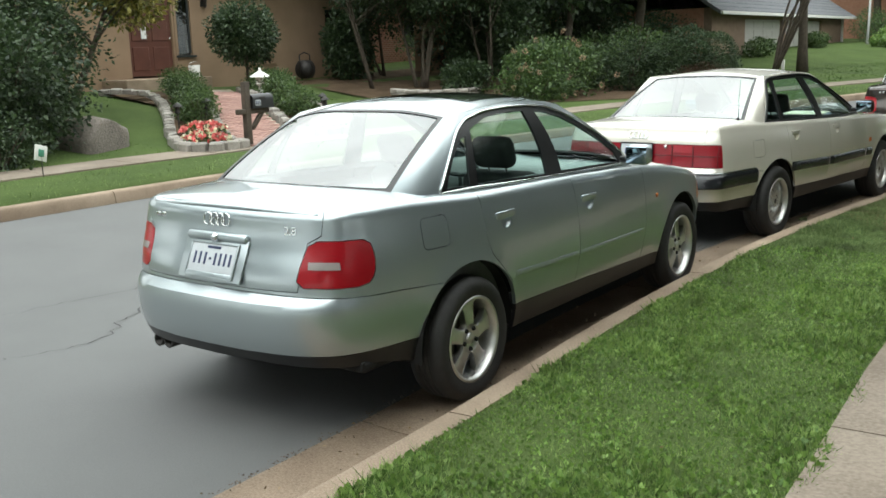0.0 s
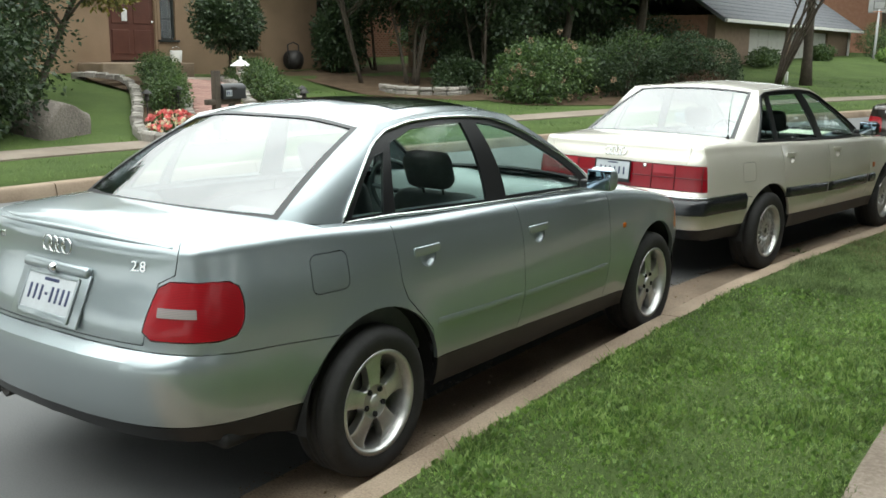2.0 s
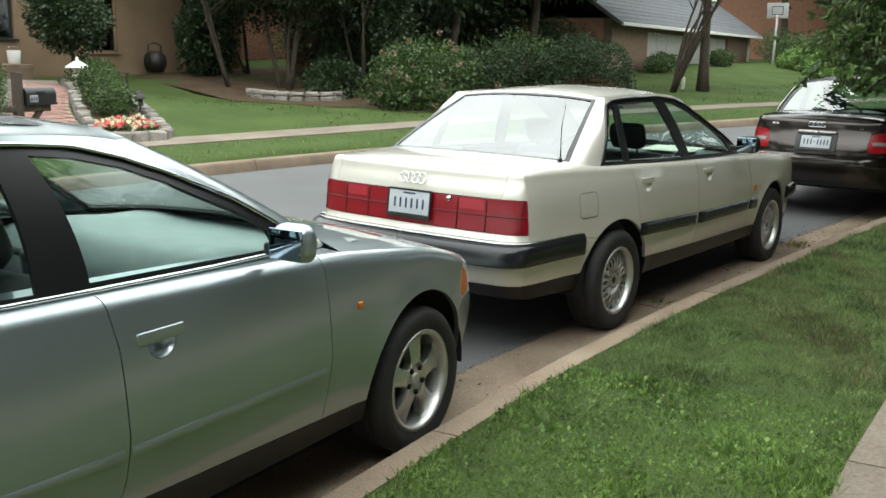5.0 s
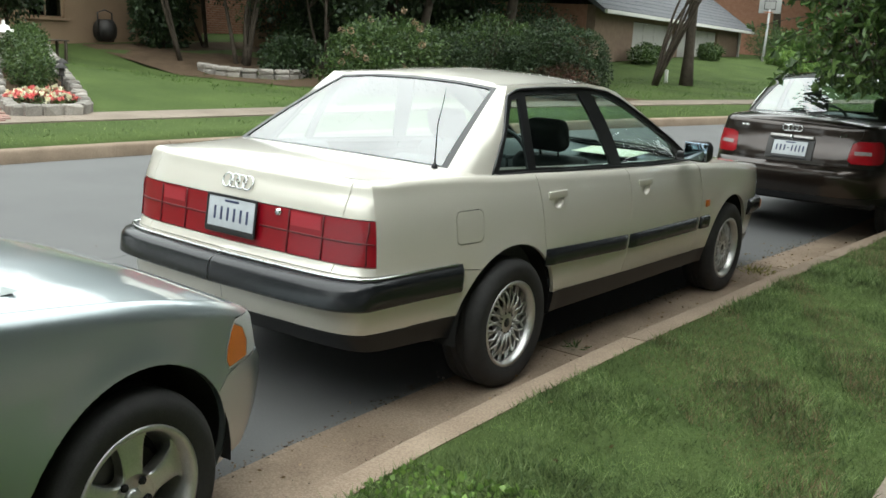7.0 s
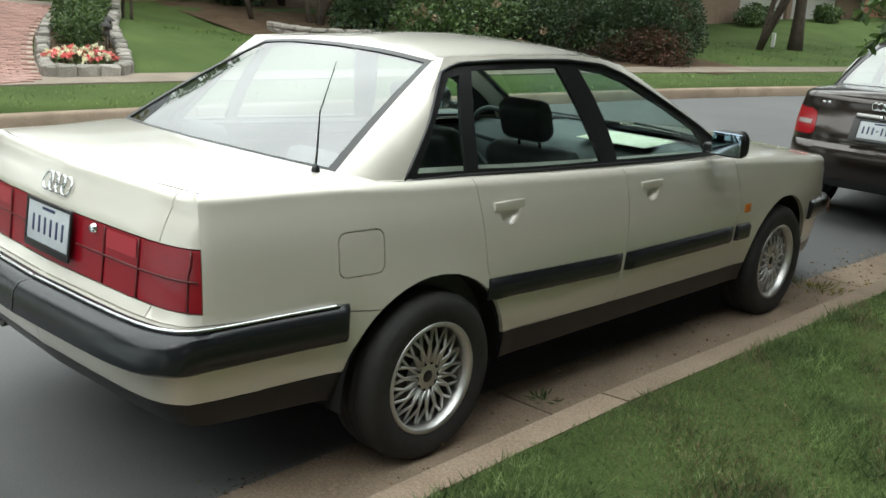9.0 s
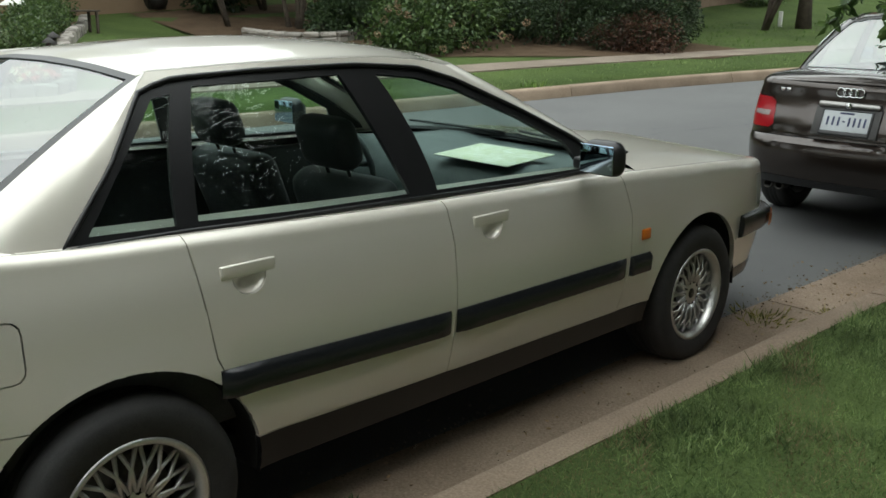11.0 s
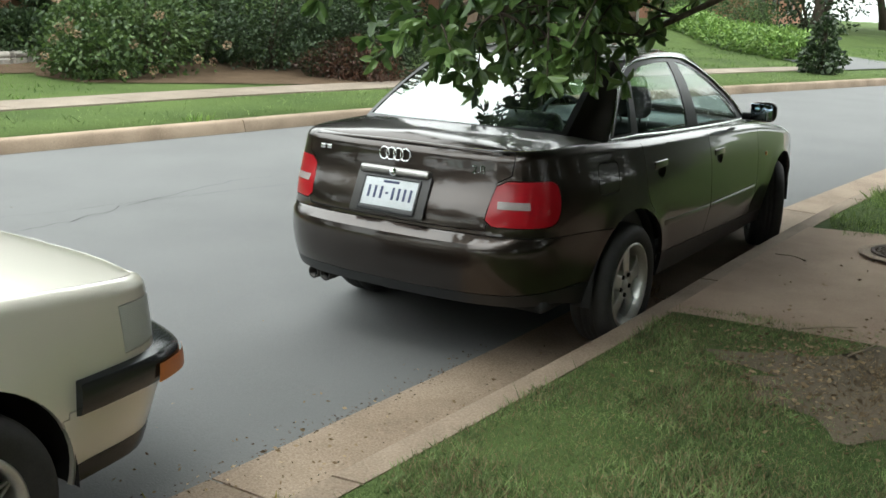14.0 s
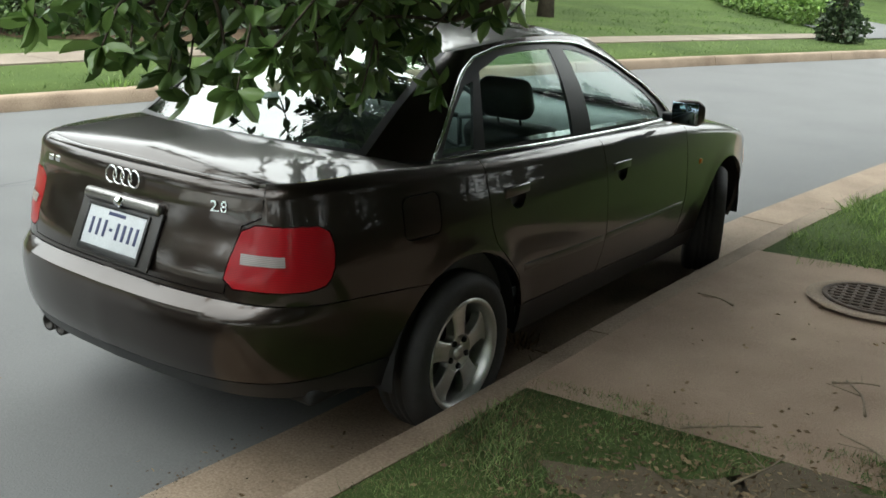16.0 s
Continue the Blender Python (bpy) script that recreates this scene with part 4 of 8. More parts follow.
# ---- the rounded saloon (two of them stand here) ----
def saloon_details(car, sk, up, find, paint, colours, spec):
    fz, fv = spec["fz"], spec["fv"]
    find_s = lambda u, v, z: find(u, v, z)[0]
    # pale reversing-lamp block in the tail lamp, thin edge between the lenses
    lamp_cells(car, sk, find_s(0.535, -0.80, fz(0.83)), find_s(0.63, -0.72, fz(0.83)), fz(0.805), fz(0.838), M_SMOKE, "pale reversing lamp strip", "reversing_lamp")
    # bar with the plate lamp and the lock
    y = sk.at(0.0, fz(0.92))[1]
    part("lid_grip", rounded_box(0.40, 0.035, 0.042, 0.016, (0.0, y - 0.006, fz(0.915)), Matrix.Rotation(radians(-22), 4, "X"), 3), colours["grip"], car, "grip bar above the plate")
    part("lid_lock", lathe([(0.001, -0.022), (0.016, -0.022), (0.019, -0.012), (0.02, 0.0)], 16, "z"), M_CHROME, car).matrix_basis = Matrix.Translation((0, y - 0.016, fz(0.916))) @ Matrix.Rotation(radians(-65), 4, "X")
    y2 = sk.at(0.0, fz(0.815))[1]
    recess = part("plate_recess", rounded_box(0.42, 0.01, 0.20, 0.004, (0, y2 - 0.001, fz(0.812)), Matrix.Rotation(radians(-24), 4, "X")), colours["recess"], car)
    number_plate(car, (0.0, y2 - 0.010, fz(0.812)), -24, colours["plate_frame"], colours["bars"])
    yr = sk.at(0.0, fz(0.995))[1]
    emblem_rings(car, (-0.01, yr - 0.008, fz(0.995)), 0.028, 0.040, M_CHROME, -8)
    s = find_s(0.43, -0.8, fz(0.965))
    p = sk.at(s, fz(0.965), -0.004)
    words("2.8", 0.052, M_CHROME, car, Matrix.Translation(p) @ Matrix.Rotation(radians(14), 4, "Z") @ Matrix.Rotation(radians(80), 4, "X"), "badge", 0.003, "chrome 2.8 badge")
    p = sk.at(find_s(0.45, -0.8, fz(0.985)), fz(0.985), -0.004)
    for dx in (-0.022, 0.018):
        part("badge_bar", rounded_box(0.03, 0.005, 0.022, 0.002, (-p[0] + dx, p[1] - 0.0, p[2])), M_CHROME, car)
    # rub strip along the doors
    strip_on(car, sk, "side_moulding", sk.s_of_v(0.37), sk.s_of_v(1.05), 0.555, 0.585, 0.535, 0.565, 0.005, paint, "")
    strip_on(car, sk, "side_moulding", sk.s_of_v(1.075), sk.s_of_v(1.955), 0.535, 0.565, 0.525, 0.553, 0.005, paint, "")
    for y, z in spec["cups"]:
        x = sk.at(sk.s_of_v(y), z)[0]
        door_handle(car, (x, y, z), (paint, paint))
    wing_mirror(car, (0.945, 1.70, fz(1.07)), colours["mirror"])
    for sgn in (1, -1):
        x = sk.at(sk.s_of_v(2.17), 0.735)[0]
        part("side_repeater", rounded_box(0.012, 0.035, 0.028, 0.006, (sgn * x, 2.17, 0.735)), M_AMBER, car, "small amber side repeater")
    # twin exhaust tips
    for dx in (0.0, 0.075):
        part("exhaust_tip", lathe([(0.030, -0.09), (0.033, -0.09), (0.034, 0.05), (0.024, 0.05), (0.024, -0.085)], 18, "z"), plain("exhaust_steel", (0.05, 0.047, 0.044), 0.5, 0.8) if "exhaust_steel" not in bpy.data.materials else bpy.data.materials["exhaust_steel"], car, "dull steel exhaust tip").matrix_basis = Matrix.Translation((-0.50 + dx, -0.80, 0.335)) @ Matrix.Rotation(radians(90), 4, "X")
    part("exhaust_box", rounded_box(0.5, 0.22, 0.12, 0.05, (-0.35, -0.55, 0.40), None, 3), M_DARK, car)
    cabin(car, 1.22, 0.02, 1.95, fz(0.97), colours["seats"], colours["rear_seats"], M_DASH_PALE)
    # rear lip of the boot
    bm = tube([(x, sk.at(find_s(abs(x), -0.8, 1.0) if abs(x) > 0.02 else 0.0, fz(1.045))[1] + 0.012, fz(1.052) - 0.02 * (x / 0.6) ** 2) for x in np.linspace(-0.55, 0.55, 23)], 0.010, 8)
    part("boot_lip", bm, paint, car)


SALOON = dict(
    half=0.866, track=0.752, steer=0, pan=(-0.7, 3.1), round=0.055, bulge=0.02,
    plan=[(0, -0.965), (0.29, -0.953), (0.50, -0.915), (0.64, -0.842), (0.722, -0.735), (0.774, -0.57), (0.822, -0.25), (0.852, 0.1), (0.866, 0.6), (0.868, 1.2), (0.866, 1.8), (0.862, 2.3), (0.845, 2.75), (0.80, 3.06), (0.70, 3.27), (0.50, 3.40), (0.25, 3.455), (0, 3.47)],
    side=[(0.2, 0.07), (0.30, 0.042), (0.40, 0.02), (0.5, 0.006), (0.58, 0.0), (0.7, 0.004), (0.8, 0.012), (0.9, 0.026), (1.0, 0.05), (1.15, 0.09)],
    tail=[(0.3, 0.10), (0.36, 0.06), (0.42, 0.026), (0.48, 0.008), (0.56, 0.0), (0.62, 0.002), (0.652, 0.012), (0.675, 0.042), (0.69, 0.055), (0.74, 0.06), (0.80, 0.078), (0.88, 0.115), (0.95, 0.135), (1.0, 0.14), (1.1, 0.145)],
    nose=[(0.2, 0.08), (0.32, 0.02), (0.45, 0.0), (0.53, 0.0), (0.56, 0.02), (0.60, 0.055), (0.68, 0.09), (0.75, 0.16), (0.9, 0.3)],
    low=[(-1.2, 0.365), (-0.6, 0.345), (-0.4, 0.30), (0.3, 0.27), (2.2, 0.255), (2.9, 0.26), (3.6, 0.26)],
    top=[(-1.1, 1.05), (-0.75, 1.058), (-0.4, 1.062), (-0.1, 1.05), (0.2, 1.035), (1.04, 1.008), (1.9, 0.968), (2.3, 0.93), (2.7, 0.875), (3.0, 0.805), (3.2, 0.745), (3.5, 0.66)],
    arches=((0.0, 0.312, 0.39), (2.617, 0.312, 0.385)),
    rear_door=[(0.10, 1.3), (0.129, 1.047), (0.147, 0.79), (0.175, 0.715), (0.327, 0.551), (0.368, 0.405), (1.034, 0.388), (1.06, 0.48), (1.072, 0.60), (1.065, 0.85), (1.0, 1.3)],
    front_door=[(1.0, 1.3), (1.065, 0.85), (1.072, 0.60), (1.06, 0.48), (1.034, 0.388), (1.96, 0.352), (1.99, 0.6), (1.985, 0.85), (1.96, 1.3)],
    flap=(-0.322, 0.82, -0.142, 0.968), sill=[(0.30, 0.2), (0.30, 0.405), (0.368, 0.405), (1.034, 0.388), (1.96, 0.352), (2.3, 0.34), (2.3, 0.2)],
    bumper_h=(0.69,), bumper_line=[(0.5, -0.9, 0.685), (0.72, -0.75, 0.678), (0.82, -0.5, 0.668), (0.845, -0.33, 0.655), (0.85, -0.17, 0.645)], soft_lamp=1, valance_h=0.415, nose_h=0.585, nose_seam=[(3.06, 0.585), (2.99, 0.572), (2.93, 0.53), (2.87, 0.49)],
    lid_low=0.705, lid_edge=[(0.50, -0.86, 0.705), (0.505, -0.74, 0.915), (0.575, -0.76, 0.95), (0.58, -0.76, 1.05)],
    lamp=[(0.495, -0.85, 0.725), (0.500, -0.80, 0.83), (0.508, -0.735, 0.925), (0.62, -0.68, 0.930), (0.715, -0.625, 0.926), (0.765, -0.61, 0.85), (0.772, -0.63, 0.77), (0.765, -0.665, 0.722), (0.62, -0.76, 0.722)],
    head=[("v", 3.0, 0.592), ("v", 2.985, 0.62), ("v", 2.99, 0.66), ("v", 3.02, 0.71), ("v", 3.06, 0.74), ("u", 0.45, 0.70), ("u", 0.36, 0.60)], blink=[("v", 3.005, 0.597), ("v", 2.99, 0.622), ("v", 2.995, 0.66), ("v", 3.02, 0.70), ("v", 3.05, 0.725), ("v", 3.10, 0.70), ("v", 3.125, 0.65), ("v", 3.115, 0.60)],
    rear_corner=(0.60, -0.78, 1.0), nose_corner=0.62, deck_to=-0.18, hood_from=2.12,
    deck_mid=[(0, -0.7, 1.10), (0, -0.42, 1.112)], deck_front=[(0.35, -0.40, 1.105), (0.60, -0.29, 1.085)],
    hood_mid=[(0, 3.15, 0.80), (0, 2.75, 0.925), (0, 2.32, 1.0)], hood_back=[(0.35, 2.28, 0.995), (0.64, 2.18, 0.975)],
    base=[[(0, -0.46, 1.095), (0.30, -0.43, 1.092), (0.60, -0.31, 1.08)], [(0.60, -0.31, 1.08), (0.66, -0.22, 1.065), (0.70, -0.10, 1.052)],
          [(0.70, -0.10, 1.052), (0.755, 0.5, 1.025), (0.765, 1.04, 1.005), (0.755, 1.75, 0.972), (0.735, 2.06, 0.962)], [(0.735, 2.06, 0.962), (0.705, 2.14, 0.962), (0.66, 2.19, 0.965)], [(0.66, 2.19, 0.965), (0.35, 2.30, 0.978), (0, 2.34, 0.985)]],
    roof=[[(0, 0.24, 1.44), (0.28, 0.245, 1.435), (0.51, 0.265, 1.40)], [(0.51, 0.265, 1.40), (0.54, 0.29, 1.41), (0.558, 0.33, 1.415)],
          [(0.558, 0.33, 1.415), (0.585, 0.65, 1.443), (0.588, 0.95, 1.443), (0.572, 1.2, 1.425), (0.56, 1.33, 1.405)], [(0.56, 1.33, 1.405), (0.54, 1.38, 1.405), (0.51, 1.41, 1.405)], [(0.51, 1.41, 1.405), (0.28, 1.45, 1.43), (0, 1.46, 1.438)]],
    roof_mid=[(0, 0.45, 1.478), (0, 0.85, 1.492), (0, 1.25, 1.472)],
    dlo=[(-0.06, 1.045), (0.016, 1.133), (0.128, 1.243), (0.231, 1.332), (0.34, 1.380), (0.5, 1.412), (0.70, 1.424), (0.95, 1.418), (1.138, 1.398), (1.30, 1.355), (1.45, 1.302), (1.718, 1.180), (1.90, 1.07), (1.98, 0.985), (1.5, 0.997), (1.04, 1.015), (0.5, 1.036), (0.2, 1.046)],
    panes=dict(quarter=[(0.0, 1.068), (0.18, 1.062), (0.285, 1.30), (0.225, 1.29), (0.128, 1.21), (0.04, 1.12)],
               rear_side=[(0.245, 1.06), (0.345, 1.335), (0.5, 1.385), (0.7, 1.398), (0.862, 1.397), (0.885, 1.04), (0.5, 1.055)],
               front_side=[(1.055, 1.035), (0.985, 1.388), (1.13, 1.37), (1.29, 1.328), (1.44, 1.272), (1.70, 1.15), (1.82, 1.07), (1.84, 1.005), (1.5, 1.02)]),
    wheel=dict(tyre=0.312, rim=0.212, wide=0.205, dish=0.035, kind="five"),
    cups=[(0.325, 0.895), (1.215, 0.862)],
    details=saloon_details,
)


# ---- the angular saloon ----
def boxy_details(car, sk, up, find, paint, colours, spec):
    fz, fv = spec["fz"], spec["fv"]
    find_s = lambda u, v, z: find(u, v, z)[0]
    S = sk.s_of_v
    # tail band: cells with thin dark ribs, plate in the middle
    edges = [0.165, 0.33, 0.53, 0.73]
    zl, zm, zh = fz(0.726), fz(0.822), fz(0.915)
    ribs = []
    for z in (zm,):
        ribs.append([sk.at(s, z, -0.002) for s in np.linspace(find_s(0.165, -1.0, z), find_s(0.768, -0.93, z), 24)])
    for u in edges[1:3]:
        ribs.append([sk.at(find_s(u, -1.0, z), z, -0.002) for z in np.linspace(zl, zh, 6)])
    ribs.append([sk.at(find_s(0.735, -0.95, z), z, -0.002) for z in np.linspace(zl, zh, 6)])
    for sgn in (1, -1):
        for line in ribs:
            part("lamp_rib", tube([(sgn * x, y, z) for x, y, z in line], 0.004, 5), M_DARK_RED, car)
    lamp_cells(car, sk, find_s(0.345, -1.0, fz(0.88)), find_s(0.515, -1.0, fz(0.88)), fz(0.85), fz(0.91), M_PALE_RED, "paler red lamp cell")
    y = sk.at(0.0, fz(0.84))[1]
    number_plate(car, (0.0, y - 0.012, fz(0.842)), -7, M_TRIM, colours["bars"])
    part("lid_lock", lathe([(0.001, -0.014), (0.012, -0.014), (0.016, 0.0)], 16, "z"), M_CHROME, car).matrix_basis = Matrix.Translation((0.275, sk.at(find_s(0.275, -1.05, fz(0.90)), fz(0.90))[1] - 0.002, fz(0.897))) @ Matrix.Rotation(radians(-90), 4, "X")
    emblem_rings(car, (0.0, sk.at(0.0, fz(0.995))[1] - 0.008, fz(0.995)), 0.031, 0.044, M_CHROME, -22)
    # black bumper bands
    s_end = S(fv(-0.43))
    for sgn in (1,):
        vs, fs, n = [], [], 70
        for i in range(n + 1):
            s = s_end * i / n
            end = 0.3 if i == n else 1.0
            for z, d in ((0.545, 0.0), (0.548, 0.062), (0.56, 0.078), (0.635, 0.082), (0.66, 0.066), (0.674, 0.015), (0.677, 0.0)):
                k = float(np.interp(abs(np.interp(s, sk.s, sk.nv)), (0, 1), (0.32, 1.0))) * end
                vs.append(sk.at(s, fz(z), -d * k))
        for i in range(n):
            for j in range(6):
                fs.append([i * 7 + j, (i + 1) * 7 + j, (i + 1) * 7 + j + 1, i * 7 + j + 1])
        fs.append([n * 7 + j for j in range(7)])
        sharpen(link("bumper_band", *both_sides(vs, fs), M_BAND, car, "broad black rubber bumper band"), 45)
    bm = bmesh.new()
    n = 60
    for sgn in (1, -1):
        line = []
        for i in range(n + 1):
            s = s_end * 0.97 * i / n
            k = float(np.interp(abs(np.interp(s, sk.s, sk.nv)), (0, 1), (0.32, 1.0)))
            x, y, z = sk.at(s, fz(0.68), -0.03 * k)
            line.append((sgn * x, y, fz(0.68)))
        add_into(bm, tube(line, 0.006, 5))
    part("bumper_bright_strip", bm, M_CHROME, car, "thin bright strip on the bumper")
    s0 = S(3.092)
    smax = sk.s[-1]
    vs, fs, n = [], [], 40
    for i in range(n + 1):
        s = s0 + (smax - s0) * i / n
        for z, d in ((0.515, 0.0), (0.52, 0.05), (0.545, 0.075), (0.60, 0.078), (0.622, 0.06), (0.63, 0.0)):
            k = float(np.interp(abs(np.interp(s, sk.s, sk.nv)), (0, 1), (0.3, 1.0)))
            vs.append(sk.at(s, fz(z), -d * k))
    for i in range(n):
        for j in range(5):
            fs.append([i * 6 + j, (i + 1) * 6 + j, (i + 1) * 6 + j + 1, i * 6 + j + 1])
    fs.append([j for j in range(6)][::-1])
    sharpen(link("bumper_band", *both_sides(vs, fs), M_BAND, car, "broad black rubber bumper band"), 45)
    lamp_cells(car, sk, S(3.38), S(3.52), fz(0.525), fz(0.59), M_AMBER, "amber turn signal in the bumper", "turn_signal", lambda s: 0.082 * float(np.interp(abs(np.interp(s, sk.s, sk.nv)), (0, 1), (0.3, 1.0))) + 0.004)
    strip_on(car, sk, "front_valance", S(3.10), smax - 0.002, 0.28, 0.345, 0.28, 0.345, 0.006, M_BAND, "black lower front valance")
    # side mouldings, in three lengths
    for a, b, z0, z1 in ((0.255, 1.16, 0.575, 0.542), (1.19, 2.135, 0.54, 0.53), (2.165, 2.30, 0.53, 0.528)):
        strip_on(car, sk, "side_moulding", S(fv(a)), S(fv(b)), fz(z0), fz(z0 + 0.085), fz(z1), fz(z1 + 0.085), 0.02, M_BAND, "broad black side moulding")
    for y, z in spec["cups"]:
        x = sk.at(S(y), z)[0]
        door_handle(car, (x, y, z), (paint, paint))
    wing_mirror(car, (0.955, 1.83, fz(1.085)), M_TRIM, (0.10, 0.175, 0.13))
    for sgn in (1, -1):
        x = sk.at(S(2.24), 0.68)[0]
        part("side_repeater", rounded_box(0.012, 0.06, 0.045, 0.004, (sgn * x, 2.24, 0.68)), M_AMBER, car, "amber side repeater")
    for dx in (0.0, 0.07):
        part("exhaust_tip", lathe([(0.028, -0.06), (0.031, -0.06), (0.032, 0.06), (0.022, 0.06), (0.022, -0.055)], 18, "z"), plain("exhaust_dark", (0.05, 0.048, 0.045), 0.5, 0.8) if "exhaust_dark" not in bpy.data.materials else bpy.data.materials["exhaust_dark"], car, "dull exhaust tip").matrix_basis = Matrix.Translation((-0.55 + dx, -0.93, 0.36)) @ Matrix.Rotation(radians(90), 4, "X")
    # aerial at the foot of the rear window
    x, y, z = 0.655, fv(-0.44), fz(1.09)
    part("aerial", tube([(x, y, z + 0.02), (x - 0.01, y + 0.02, z + 0.2), (x - 0.03, y + 0.10, z + 0.36)], [0.004, 0.0025, 0.0015], 6), M_TRIM, car, "thin black whip aerial")
    part("aerial_foot", lathe([(0.016, 0.0), (0.014, 0.02), (0.006, 0.035), (0.001, 0.036)], 12, "z"), M_TRIM, car).matrix_basis = Matrix.Translation((x, y, z))
    # wipers at the cowl
    for x0, x1, v0, v1 in ((0.60, 0.05, 2.325, 2.425), (-0.05, -0.60, 2.425, 2.325)):
        bm = tube([(x0, fv(v0), fz(1.012)), ((x0 + x1) / 2, fv((v0 + v1) / 2) + 0.012, fz(1.022)), (x1, fv(v1), fz(1.03))], 0.007, 6)
        part("wiper", bm, M_TRIM, car, "black wiper arm")
    part("cowl_grille", rounded_box(1.2, 0.09, 0.012, 0.005, (0, fv(2.47), fz(0.985))), M_TRIM, car)
    cabin(car, 1.28, 0.05, 2.02, fz(0.985), colours["seats"], colours["rear_seats"], M_DASH)
    bm = rounded_box(0.42, 0.30, 0.004, 0.0015, (0.3, 1.95, fz(1.0)), Matrix.Rotation(radians(3), 4, "X"))
    part("paper_sheet", bm, M_PAPER, car, "printed paper sheet on the dashboard")


